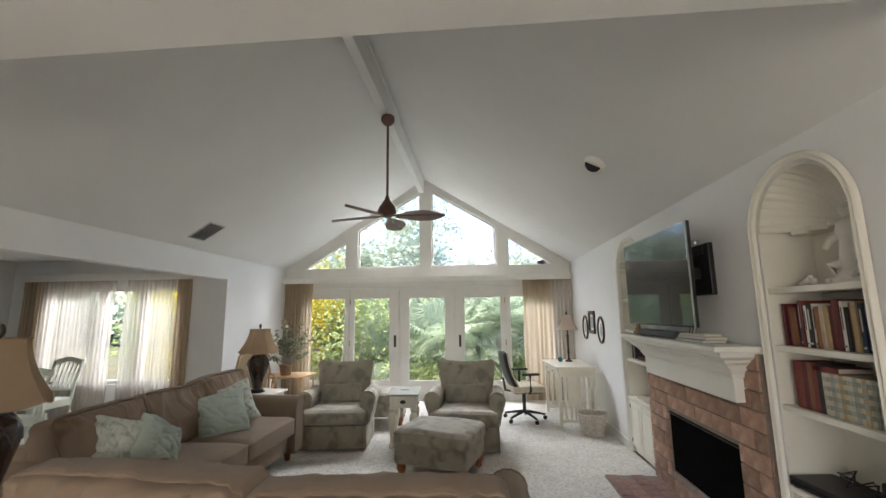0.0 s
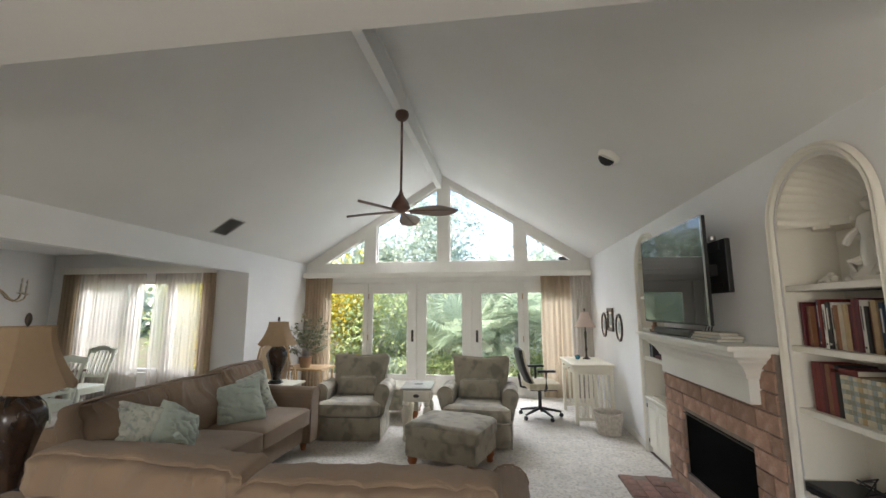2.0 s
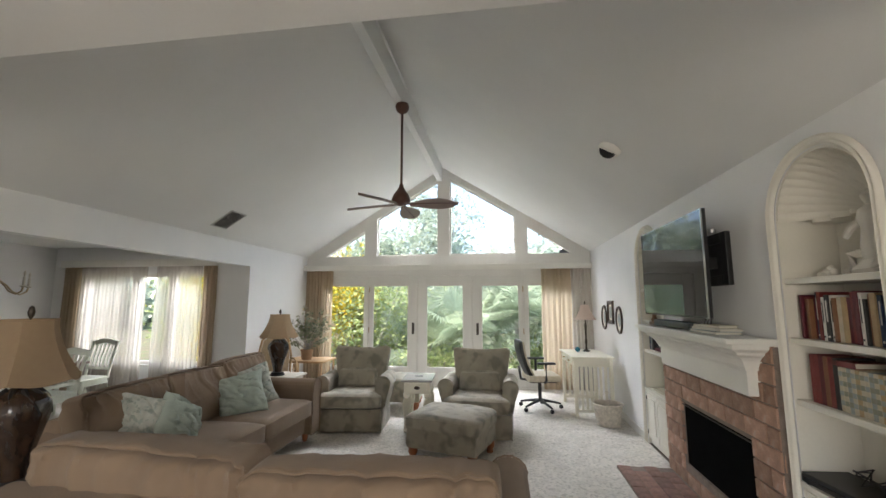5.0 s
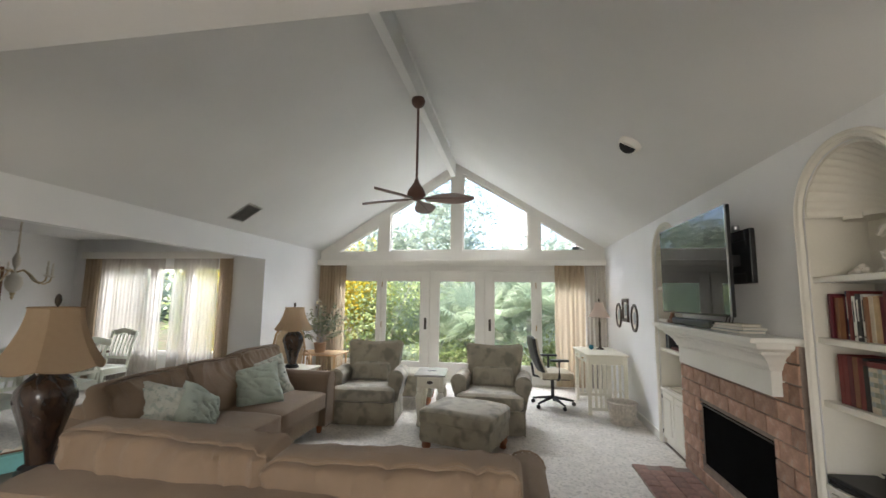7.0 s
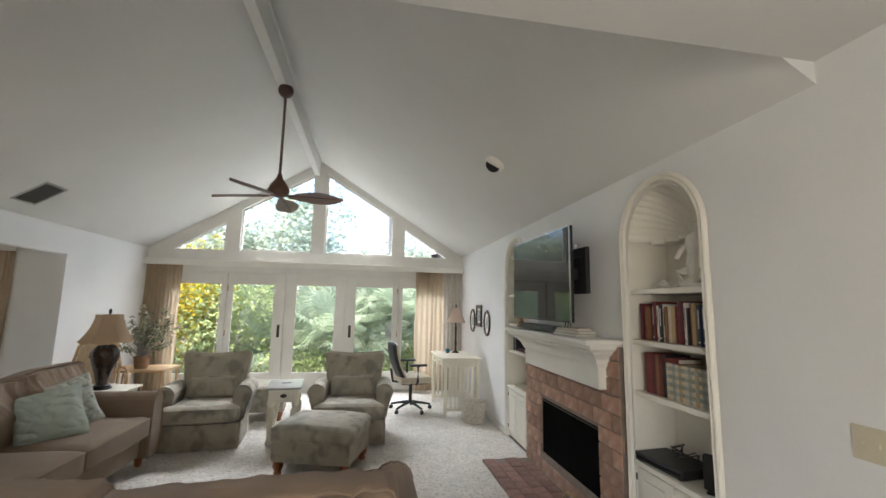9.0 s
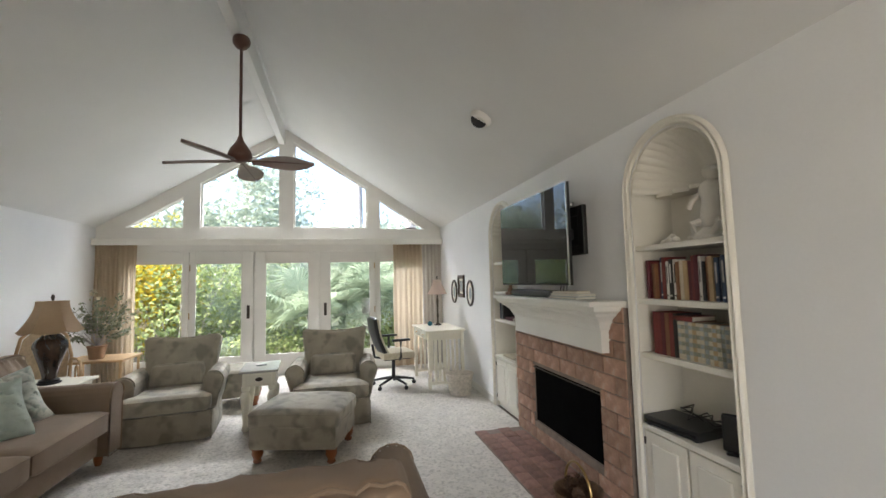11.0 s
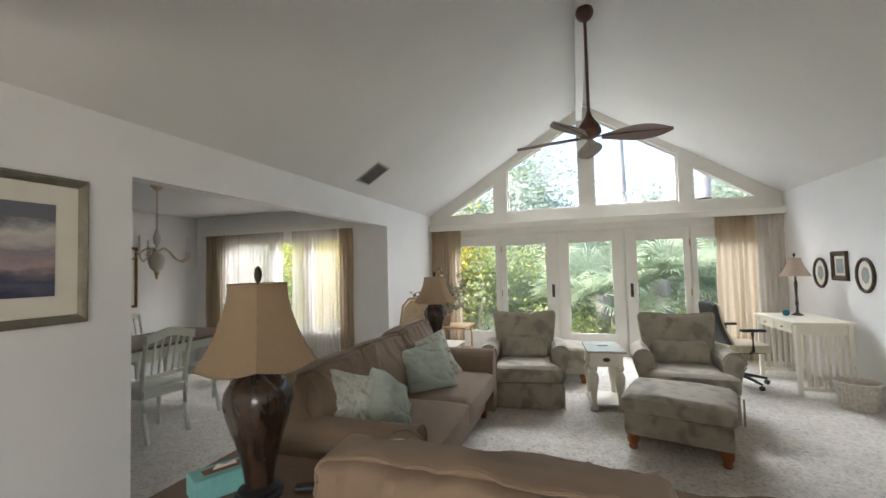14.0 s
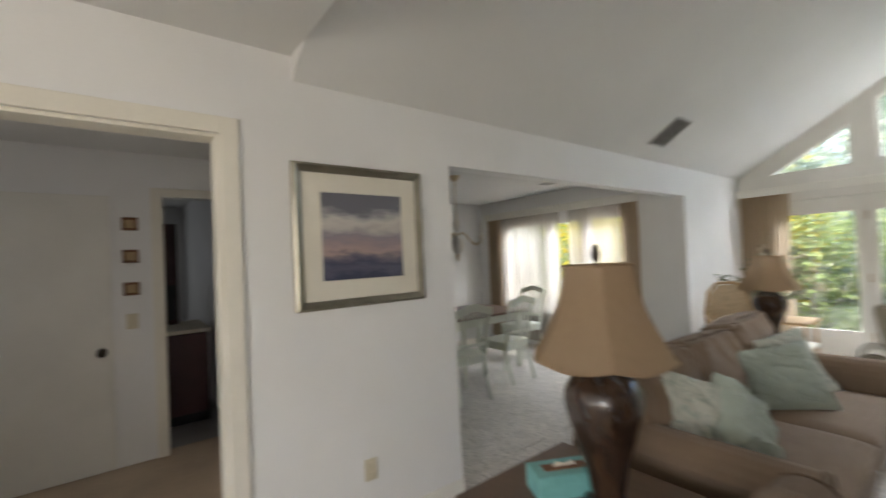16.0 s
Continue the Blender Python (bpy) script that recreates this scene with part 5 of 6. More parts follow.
b = bmesh.new()
lathe(b, [(0.01, 0), (0.028, 0.01), (0.037, 0.034), (0.03, 0.06), (0.012, 0.072)], 18)
part("ball", b, mat("blue_glass_glaze", (0.03, 0.16, 0.22), 0.15, 0.2, 9, 60), t, "", True)
oc = thing("office_chair", "black office chair with cream seat at the desk", "office chair", pose(1.62, 7.86, 0, 0, 0, -80))
for k in range(5):
    a = 2 * math.pi * k / 5 + 0.3
    b = bmesh.new()
    tube(b, [(0.03 * math.cos(a), 0.03 * math.sin(a), 0.12), (0.18 * math.cos(a), 0.18 * math.sin(a), 0.095), (0.30 * math.cos(a), 0.30 * math.sin(a), 0.07)], 0.022, 8, 0.014)
    lg = part("base_leg", b, BLACK, oc, "", True)
    b = bmesh.new()
    lathe(b, [(0.02, -0.02), (0.028, -0.014), (0.028, 0.014), (0.02, 0.02)], 14, pose(0.30 * math.cos(a), 0.30 * math.sin(a), 0.028, 90, 0, math.degrees(a)))
    part("castor", b, BLACK, lg, "", True)
b = bmesh.new()
tube(b, [(0, 0, 0.10), (0, 0, 0.40)], 0.026, 12)
part("gas_column", b, BLACK, oc, "", True)
b = bmesh.new()
cushion(b, 0.48, 0.46, 0.09, pose(0, 0.02, 0.45), 10, 0.3, 0.002, 4)
part("seat", b, CRMB, oc, "cream upholstered seat", True)
part("seat_pan", boxes((-0.2, 0.2, -0.18, 0.2, 0.39, 0.415), bev=0.01), BLACK, oc)
b = bmesh.new()
cushion(b, 0.42, 0.05, 0.56, None, 14, 0.4, 0.002, 3.6)
for v in b.verts:
    v.co.y += 0.5 * v.co.z ** 2 + 0.35 * v.co.x ** 2
bk = b.copy()
b.transform(pose(0, -0.27, 0.70, 17))
shell = part("backrest", b, BLACK, oc, "black curved back shell", True)
bk.transform(pose(0, -0.243, 0.705, 17) @ Matrix.Diagonal((0.93, 1.0, 0.95, 1)))
part("back_pad", bk, CRMB, shell, "beige upholstered back pad", True)
b = bmesh.new()
tube(b, [(0, -0.15, 0.40), (0, -0.27, 0.42), (0, -0.30, 0.60)], 0.018, 8)
part("back_support", b, BLACK, oc, "", True)
for s in (-1, 1):
    b = bmesh.new()
    tube(b, [(s * 0.22, 0.02, 0.40), (s * 0.29, 0.02, 0.44), (s * 0.29, 0.02, 0.66)], 0.018, 8)
    post = part("arm_post", b, BLACK, oc, "", True)
    part("arm_pad", boxes((s * 0.29 - 0.04, s * 0.29 + 0.04, -0.10, 0.15, 0.655, 0.685), bev=0.012), BLACK, post)
# wicker waste basket
wb = thing("waste_basket", "white wicker waste basket on the carpet", "basket", pose(2.39, 7.16, 0))
b = bmesh.new()
rg = []
NZ, NS = 26, 56
for i in range(NZ + 1):
    f = i / NZ
    r = 0.135 + 0.035 * f
    rg.append([b.verts.new(((r + 0.005 * (1 if (i + j // 2) % 2 else -1)) * math.cos(2 * math.pi * j / NS), (r + 0.005 * (1 if (i + j // 2) % 2 else -1)) * math.sin(2 * math.pi * j / NS), 0.004 + 0.25 * f)) for j in range(NS)])
for p, q in zip(rg, rg[1:]):
    for j in range(NS):
        b.faces.new((p[j], p[(j + 1) % NS], q[(j + 1) % NS], q[j]))
rg2 = [[b.verts.new((r * math.cos(2 * math.pi * j / NS), r * math.sin(2 * math.pi * j / NS), z)) for j in range(NS)] for r, z in ((0.155, 0.25), (0.122, 0.015))]
for j in range(NS):
    b.faces.new((rg2[0][j], rg2[0][(j + 1) % NS], rg2[1][(j + 1) % NS], rg2[1][j]))
    b.faces.new((rg[-1][j], rg[-1][(j + 1) % NS], rg2[0][(j + 1) % NS], rg2[0][j]))
b.faces.new(rg2[1])
part("body", b, WICKER, wb, "", True)
b = bmesh.new()
tube(b, [(0.172 * math.cos(2 * math.pi * j / 32), 0.172 * math.sin(2 * math.pi * j / 32), 0.255) for j in range(32)], 0.012, 8, closed=True)
part("rim", b, WICKER, wb, "", True)
b = bmesh.new()
tube(b, [(0.10 * math.cos(v) - 0.02, 0.165 * math.cos(v), 0.25 + 0.15 * math.sin(v)) for v in [math.pi * i / 16 for i in range(17)]], 0.004, 6)
part("handle", b, WICKER, wb, "thin hoop handle", True)

# pictures on the right wall


def oval_frame(yc, zc, w, h, name):
    t = thing("oval_frame", name, "picture frame", pose(XR, yc, zc), "frames above the desk")
    b = bmesh.new()
    pr = [(0.0, 0.0), (0.0, 0.014), (0.012, 0.024), (0.03, 0.02), (0.038, 0.008), (0.038, 0.0)]
    rr = []
    for i in range(40):
        a = 2 * math.pi * i / 40
        rr.append([b.verts.new((-d, (w / 2 - o) * math.cos(a), (h / 2 - o) * math.sin(a))) for o, d in pr])
    for i in range(40):
        p, q = rr[i], rr[(i + 1) % 40]
        for k in range(len(pr) - 1):
            b.faces.new((p[k], p[k + 1], q[k + 1], q[k]))
    part("frame", b, DARKWOOD, t, "", True)
    b = bmesh.new()
    prism(b, [((w / 2 - 0.03) * math.cos(2 * math.pi * i / 40), (h / 2 - 0.03) * math.sin(2 * math.pi * i / 40)) for i in range(40)], "x", -0.006, -0.002)
    part("print", b, MATBOARD, t, "cream print")
    b = bmesh.new()
    prism(b, [((w / 2 - 0.09) * math.cos(2 * math.pi * i / 30), (h / 2 - 0.10) * math.sin(2 * math.pi * i / 30)) for i in range(30)], "x", -0.0075, -0.006)
    part("printed_oval", b, GRYB, t, "grey printed oval")


oval_frame(8.26, 1.285, 0.30, 0.37, "dark oval picture frame above the desk")
oval_frame(7.44, 1.275, 0.30, 0.37, "dark oval picture frame above the desk")


def rect_frame(name, label, m, w, h, fw, material, mat_w, inner, group=""):
    """A framed picture facing +x of its own axes."""
    t = thing(name, label, "picture", m, group)
    b = bmesh.new()
    o = [(-w / 2, -h / 2), (w / 2, -h / 2), (w / 2, h / 2), (-w / 2, h / 2)]
    steps = [(0, 0.0), (0, 0.018), (fw * 0.3, 0.028), (fw * 0.7, 0.02), (fw, 0.012), (fw, 0.0)]
    rows = [[b.verts.new((d, y_ - math.copysign(s, y_), z_ - math.copysign(s, z_))) for y_, z_ in o] for s, d in steps]
    for p, q in zip(rows, rows[1:]):
        for i in range(4):
            b.faces.new((p[i], p[(i + 1) % 4], q[(i + 1) % 4], q[i]))
    part("frame", b, material, t)
    part("mat_board", boxes((0.002, 0.007, -w / 2 + fw * 0.9, w / 2 - fw * 0.9, -h / 2 + fw * 0.9, h / 2 - fw * 0.9)), MATBOARD, t, "cream mat board")
    if mat_w:
        part("mat_bevel", boxes((0.006, 0.009, -w / 2 + fw + mat_w - 0.008, w / 2 - fw - mat_w + 0.008, -h / 2 + fw + mat_w - 0.008, h / 2 - fw - mat_w + 0.008)), PAPER, t)
    part("print", boxes((0.006, 0.0105, -w / 2 + fw + mat_w, w / 2 - fw - mat_w, -h / 2 + fw + mat_w, h / 2 - fw - mat_w)), inner, t, "printed picture")
    return t


def seascape():
    """A dusk seascape print: clouds above, dark water below."""
    m = bpy.data.materials.new("seascape_print")
    m.use_nodes = True
    n, l = m.node_tree.nodes, m.node_tree.links
    co, sp = n.new("ShaderNodeTexCoord"), n.new("ShaderNodeSeparateXYZ")
    l.new(co.outputs["Generated"], sp.inputs[0])
    no = n.new("ShaderNodeTexNoise")
    mp = n.new("ShaderNodeMapping")
    mp.inputs["Scale"].default_value = (1, 2.2, 5.5)
    l.new(co.outputs["Generated"], mp.inputs[0])
    l.new(mp.outputs[0], no.inputs["Vector"])
    no.inputs["Scale"].default_value, no.inputs["Detail"].default_value, no.inputs["Roughness"].default_value = 1.6, 6, 0.6
    ad = n.new("ShaderNodeMath")
    ad.operation = "MULTIPLY_ADD"
    ad.inputs[1].default_value = 0.34
    l.new(no.outputs[0], ad.inputs[0])
    l.new(sp.outputs["Z"], ad.inputs[2])
    rp = n.new("ShaderNodeValToRGB")
    e = rp.color_ramp.elements
    e[0].position, e[0].color = 0.20, (0.06, 0.065, 0.11, 1)
    e[1].position, e[1].color = 1.0, (0.16, 0.16, 0.19, 1)
    for p, c in ((0.28, (0.11, 0.11, 0.16)), (0.34, (0.07, 0.075, 0.12)), (0.42, (0.17, 0.15, 0.19)), (0.50, (0.42, 0.31, 0.29)), (0.58, (0.33, 0.26, 0.27)), (0.66, (0.27, 0.24, 0.27)), (0.76, (0.50, 0.46, 0.44)), (0.85, (0.58, 0.55, 0.51)), (0.93, (0.34, 0.33, 0.34))):
        e.new(p).color = (*c, 1)
    l.new(ad.outputs[0], rp.inputs[0])
    l.new(rp.outputs[0], n["Principled BSDF"].inputs["Base Color"])
    n["Principled BSDF"].inputs["Roughness"].default_value = 0.25
    return m


rect_frame("seascape_picture", "framed dusk seascape print in a pewter frame", pose(XL + 0.001, 3.206, 1.607), 0.765, 0.745, 0.045, PEWTER, 0.10, seascape())
rect_frame("small_picture", "dark rectangular picture frame above the desk", pose(XR - 0.001, 7.86, 1.37, 0, 0, 180), 0.30, 0.33, 0.055, DARKWOOD, 0.03, GRYB, "frames above the desk")
rect_frame("dining_picture", "brown framed picture on the dining room wall", pose(DX + 0.001, 6.05, 1.44), 0.70, 0.86, 0.035, BRNB, 0.10, GRYB)

# ---- curtains ----


def drape(name, label, x0, x1, y, z0, z1, material, folds, depth, seed, m=None):
    """A hanging cloth with uneven folds along x."""
    b = bmesh.new()
    q = random.Random(seed)
    n = max(40, folds * 8)
    ph = [q.uniform(-0.5, 0.5) for _ in range(folds + 2)]
    cols = []
    for i in range(n + 1):
        f = i / n
        k = f * folds
        w = math.sin(2 * math.pi * k + ph[int(k)]) * (0.7 + 0.3 * math.sin(k * 1.7 + seed))
        col = []
        for j in range(9):
            g = j / 8
            amp = depth * (0.55 + 0.45 * g)
            xx = x0 + (x1 - x0) * f + 0.006 * math.sin(9 * g + k * 3)
            col.append(b.verts.new((xx, y + amp * w, z1 + (z0 - z1) * g)))
        cols.append(col)
    for p, r in zip(cols, cols[1:]):
        for j in range(8):
            b.faces.new((p[j], r[j], r[j + 1], p[j + 1]))
    ob = part(name, b, material, None, "", True)
    return tagged(ob, label, "curtain")


drape("curtain", "tan pleated curtain drawn aside at the patio doors", -2.62, -2.08, YW - 0.055, 0.03, 2.17, CURTAIN, 9, 0.022, 1)
drape("curtain", "tan pleated curtain drawn aside at the patio doors", 1.79, 2.30, YW - 0.06, 0.03, 2.17, CURTAIN, 6, 0.028, 2)
drape("curtain", "pale curtain lining hanging in the window corner", 2.30, 2.645, YW - 0.05, 0.03, 2.17, SHEER, 5, 0.022, 3)
drape("curtain", "tan side curtain of the dining window", -5.95, -5.62, DY - 0.05, 0.06, 2.15, CURTAIN, 5, 0.02, 4)
drape("curtain", "tan side curtain of the dining window", -3.46, -3.22, DY - 0.05, 0.06, 2.15, CURTAIN, 4, 0.02, 5)
drape("sheer_curtain", "cream sheer curtain across the dining window", -5.62, -4.42, DY - 0.06, 0.08, 2.15, SHEER, 17, 0.014, 6)
drape("sheer_curtain", "gathered cream sheer curtain over the casement", -4.26, -3.46, DY - 0.06, 0.08, 2.15, SHEER, 12, 0.016, 8)
drape("sheer_curtain", "second layer of gathered cream sheer curtain", -5.60, -4.75, DY - 0.035, 0.08, 2.15, SHEER, 12, 0.012, 7)

# ---- rattan corner ----
rc = thing("rattan_chair", "honey rattan armchair with a round back", "chair", pose(-2.22, 7.42, 0, 0, 0, 35))
b = bmesh.new()
tube(b, [(-0.22, 0.22, 0.40), (-0.235, 0.25, 0.70), (-0.19, 0.28, 0.93), (-0.09, 0.30, 1.03), (0.09, 0.30, 1.03), (0.19, 0.28, 0.93), (0.235, 0.25, 0.70), (0.22, 0.22, 0.40)], 0.017, 8)
part("back_hoop", b, RATTAN, rc, "", True)
b = bmesh.new()
prism(b, [(-0.20, 0.45), (-0.215, 0.70), (-0.17, 0.92), (-0.08, 1.01), (0.08, 1.01), (0.17, 0.92), (0.215, 0.70), (0.20, 0.45)], "y", 0.262, 0.272)
part("cane_panel", b, mat("woven_cane", (0.58, 0.44, 0.28), 0.7, 0.15, 40, 200, 0.5), rc, "woven cane back panel")
b = bmesh.new()
cushion(b, 0.46, 0.44, 0.07, pose(0, 0.0, 0.43), 8, 0.3, 0.002, 4)
part("seat", b, PAPER, rc, "pale seat cushion", True)
for s in (-1, 1):
    b = bmesh.new()
    tube(b, [(s * 0.23, 0.24, 0.66), (s * 0.27, 0.10, 0.66), (s * 0.27, -0.10, 0.64), (s * 0.26, -0.22, 0.56), (s * 0.24, -0.24, 0.42)], 0.015, 8)
    a_ = part("arm", b, RATTAN, rc, "", True)
    b = bmesh.new()
    tube(b, [(s * 0.255, 0.10 * math.cos(v), 0.50 + 0.10 * math.sin(v)) for v in [2 * math.pi * i / 20 for i in range(20)]], 0.011, 6, closed=True)
    part("arm_ring", b, RATTAN, a_, "", True)
    for sy in (-0.2, 0.22):
        b = bmesh.new()
        tube(b, [(s * 0.22, sy, 0.42), (s * 0.235, sy * 1.08, 0.0)], 0.016, 8)
        part("leg", b, RATTAN, rc, "", True)
rt = thing("rattan_table", "honey rattan side table by the patio door", "side table", pose(-2.10, 8.25, 0))
part("top", boxes((-0.36, 0.36, -0.28, 0.28, 0.545, 0.575), bev=0.008), RATTAN, rt)
for sx in (-0.32, 0.32):
    for sy in (-0.24, 0.24):
        b = bmesh.new()
        tube(b, [(sx, sy, 0), (sx, sy, 0.55)], 0.017, 8)
        part("leg", b, RATTAN, rt, "", True)
b = bmesh.new()
tube(b, [(-0.32, -0.24, 0.2), (0.32, -0.24, 0.2), (0.32, 0.24, 0.2), (-0.32, 0.24, 0.2)], 0.011, 6, closed=True)
part("stretcher", b, RATTAN, rt, "", True)


def leaf_cards(pts, size, rnd, aspect=0.5):
    """Small folded leaves at points, turned every way."""
    verts, faces = [], []
    for p in pts:
        s = size * rnd.uniform(0.6, 1.3)
        d = Vector((rnd.gauss(0, 1), rnd.gauss(0, 1), rnd.gauss(0, 0.7))).normalized()
        u = d.cross(Vector((rnd.gauss(0, 1), rnd.gauss(0, 1), rnd.gauss(0, 1)))).normalized()
        nrm = d.cross(u)
        p = Vector(p)
        k = len(verts)
        verts += [p - d * s, p + u * s * aspect + nrm * s * 0.12, p + d * s, p - u * s * aspect + nrm * s * 0.12]
        faces += [(k, k + 1, k + 2), (k, k + 2, k + 3)]
    return verts, faces


def leaf_mesh(name, pts, size, rnd, material, aspect=0.5):
    v, f = leaf_cards(pts, size, rnd, aspect)
    me = bpy.data.meshes.new(name)
    me.from_pydata(v, [], f)
    me.materials.append(material)
    return me


fl = thing("flower_arrangement", "arrangement of grey-green leaves and cream flowers in a pot", "flower pot", pose(-2.12, 8.18, 0.575))
b = bmesh.new()
lathe(b, [(0.075, 0), (0.08, 0.01), (0.095, 0.14), (0.105, 0.145), (0.105, 0.165), (0.09, 0.165)], 22)
part("pot", b, TERRA, fl, "terracotta pot", True)
rnd = random.Random(3)
pts, fpts, b = [], [], bmesh.new()
for k in range(46):
    a, e = rnd.uniform(0, 2 * math.pi), rnd.uniform(0.1, 1.45)
    L = rnd.uniform(0.30, 0.68)
    tip = Vector((math.cos(a) * math.cos(e) * L * 0.95, math.sin(a) * math.cos(e) * L * 0.75, 0.18 + math.sin(e) * L))
    mid = Vector((tip.x * 0.4, tip.y * 0.4, 0.15 + (tip.z - 0.15) * 0.62))
    tube(b, [(0, 0, 0.14), mid, tip], 0.003, 4)
    for i in range(16):
        f = rnd.uniform(0.35, 1.02)
        p = mid.lerp(tip, (f - 0.4) / 0.6) if f > 0.4 else Vector((0, 0, 0.14)).lerp(mid, f / 0.4)
        pts.append(p + Vector((rnd.gauss(0, 0.022), rnd.gauss(0, 0.022), rnd.gauss(0, 0.022))))
    if k % 2 == 0:
        fpts.append([tip + Vector((rnd.gauss(0, 0.018), rnd.gauss(0, 0.018), rnd.gauss(0, 0.018))) for i in range(9)])
part("stems", b, BARK, fl, "thin brown stems")
o = new("leaves", leaf_mesh("leaves", pts, 0.034, rnd, EUCA, 0.45))
o.parent = fl
for q in fpts:
    o = new("flower", leaf_mesh("flower", q, 0.028, rnd, CREAMFLOWER, 0.8))
    o.parent = fl

# ---- basket on the hearth ----
hb = thing("hearth_basket", "wicker basket of pine cones with a brass handle", "basket", pose(2.36, 4.38, 0.012))
b = bmesh.new()
rg = [[b.verts.new(((r + 0.004 * ((i + j) % 2)) * math.cos(2 * math.pi * j / 40), (r + 0.004 * ((i + j) % 2)) * math.sin(2 * math.pi * j / 40), z)) for j in range(40)] for i, (r, z) in enumerate([(0.10, 0), (0.12, 0.02), (0.135, 0.04), (0.145, 0.06), (0.15, 0.08), (0.155, 0.10), (0.145, 0.10), (0.13, 0.06), (0.10, 0.03)])]
for p, q in zip(rg, rg[1:]):
    for j in range(40):
        b.faces.new((p[j], p[(j + 1) % 40], q[(j + 1) % 40], q[j]))
b.faces.new(rg[0][::-1])
b.faces.new(rg[-1])
part("bowl", b, mat("brown_wicker", (0.16, 0.09, 0.045), 0.7, 0.3, 30, 90, 0.8), hb, "brown wicker bowl", True)
b = bmesh.new()
tube(b, [(0, 0.15 * math.cos(v), 0.09 + 0.17 * math.sin(v)) for v in [math.pi * i / 16 for i in range(17)]], 0.009, 8)
part("handle", b, BRASS, hb, "brass hoop handle", True)
rnd = random.Random(11)
for k in range(9):
    b = bmesh.new()
    a, r0 = k * 2.4, 0.03 + 0.022 * (k % 4)
    mm = pose(r0 * math.cos(a), r0 * math.sin(a), 0.10 + 0.012 * (k % 3), rnd.uniform(-60, 60), rnd.uniform(-60, 60), 0)
    for i in range(7):
        z = -0.04 + i * 0.013
        rr = 0.034 * math.sin(math.pi * (i + 1.2) / 9)
        for j in range(7):
            an = 2 * math.pi * j / 7 + i * 0.4
            c, s = math.cos(an), math.sin(an)
            v = [b.verts.new(mm @ Vector(p)) for p in ((0.3 * rr * c, 0.3 * rr * s, z), (rr * c - 0.008 * s, rr * s + 0.008 * c, z + 0.006), (1.25 * rr * c, 1.25 * rr * s, z + 0.013), (rr * c + 0.008 * s, rr * s - 0.008 * c, z + 0.006))]
            b.faces.new(v)
    part("pine_cone", b, mat("pine_cone", (0.10, 0.055, 0.03), 0.8, 0.3, 30, 90), hb, "brown pine cone") if k == 0 else part("pine_cone", b, bpy.data.materials["pine_cone"], hb, "brown pine cone")

# ---- dining room ----


def dining_chair(m, shade_label):
    """A painted slat-back chair facing +y."""
    t = thing("dining_chair", shade_label, "chair", m, "dining chairs")
    b = bmesh.new()
    prism(b, [(-0.22, 0.22), (0.22, 0.22), (0.20, -0.21), (-0.20, -0.21)], "z", 0.43, 0.465)
    bmesh.ops.bevel(b, geom=list(b.edges), offset=0.008, segments=2, affect="EDGES")
    part("seat", b, MINT, t, "", True)
    part("apron", boxes((-0.19, 0.19, 0.17, 0.19, 0.37, 0.43), (-0.19, 0.19, -0.19, -0.17, 0.37, 0.43), (-0.19, -0.17, -0.17, 0.17, 0.37, 0.43), (0.17, 0.19, -0.17, 0.17, 0.37, 0.43)), MINT, t)
    for s in (-1, 1):
        b = bmesh.new()
        lathe(b, [(0.016, 0), (0.02, 0.03), (0.014, 0.08), (0.02, 0.25), (0.028, 0.36), (0.024, 0.43)], 12, pose(s * 0.19, 0.19, 0))
        part("front_leg", b, MINT, t, "", True)
        b = bmesh.new()
        tube(b, [(s * 0.185, -0.26, 0), (s * 0.185, -0.20, 0.25), (s * 0.185, -0.19, 0.45), (s * 0.195, -0.22, 0.70), (s * 0.205, -0.28, 0.93)], 0.019, 8)
        part("back_post", b, MINT, t, "", True)
    b = bmesh.new()
    tp = [(0.205 * (2 * i / 12 - 1), 0.945 + 0.035 * math.cos(math.pi / 2 * (2 * i / 12 - 1)) * (1 + 0.4 * math.cos(math.pi * (2 * i / 12 - 1)))) for i in range(13)]
    prism(b, [(u * 1.08, v) for u, v in tp] + [(u * 1.05, v - 0.075) for u, v in tp[::-1]], "y", -0.305, -0.28)
    part("crest_rail", b, MINT, t, "", True)
    part("lower_rail", boxes((-0.19, 0.19, -0.215, -0.195, 0.55, 0.585), bev=0.003), MINT, t)
    for i in range(5):
        b = bmesh.new()
        x_ = -0.12 + 0.06 * i
        tube(b, [(x_, -0.205, 0.575), (x_ * 1.03, -0.235, 0.73), (x_ * 1.08, -0.29, 0.91)], 0.011, 6)
        part("slat", b, MINT, t, "", True)
    return t


dt = thing("dining_table", "dark topped dining table with pale mint legs", "dining table", pose(-4.75, 5.55, 0))
part("top", boxes((-0.50, 0.50, -0.85, 0.85, 0.72, 0.75), bev=0.01), TABTOP, dt)
part("apron", boxes((-0.42, 0.42, -0.77, 0.77, 0.62, 0.72)), MINT, dt)
for sx in (-0.39, 0.39):
    for sy in (-0.73, 0.73):
        b = bmesh.new()
        lathe(b, [(0.026, 0), (0.034, 0.03), (0.024, 0.10), (0.034, 0.3), (0.046, 0.5), (0.03, 0.56), (0.044, 0.58), (0.044, 0.62)], 14, pose(sx, sy, 0))
        part("leg", b, MINT, dt, "", True)
first = dining_chair(pose(-3.98, 4.95, 0, 0, 0, 84), "pale mint slat-back chair at the dining table")
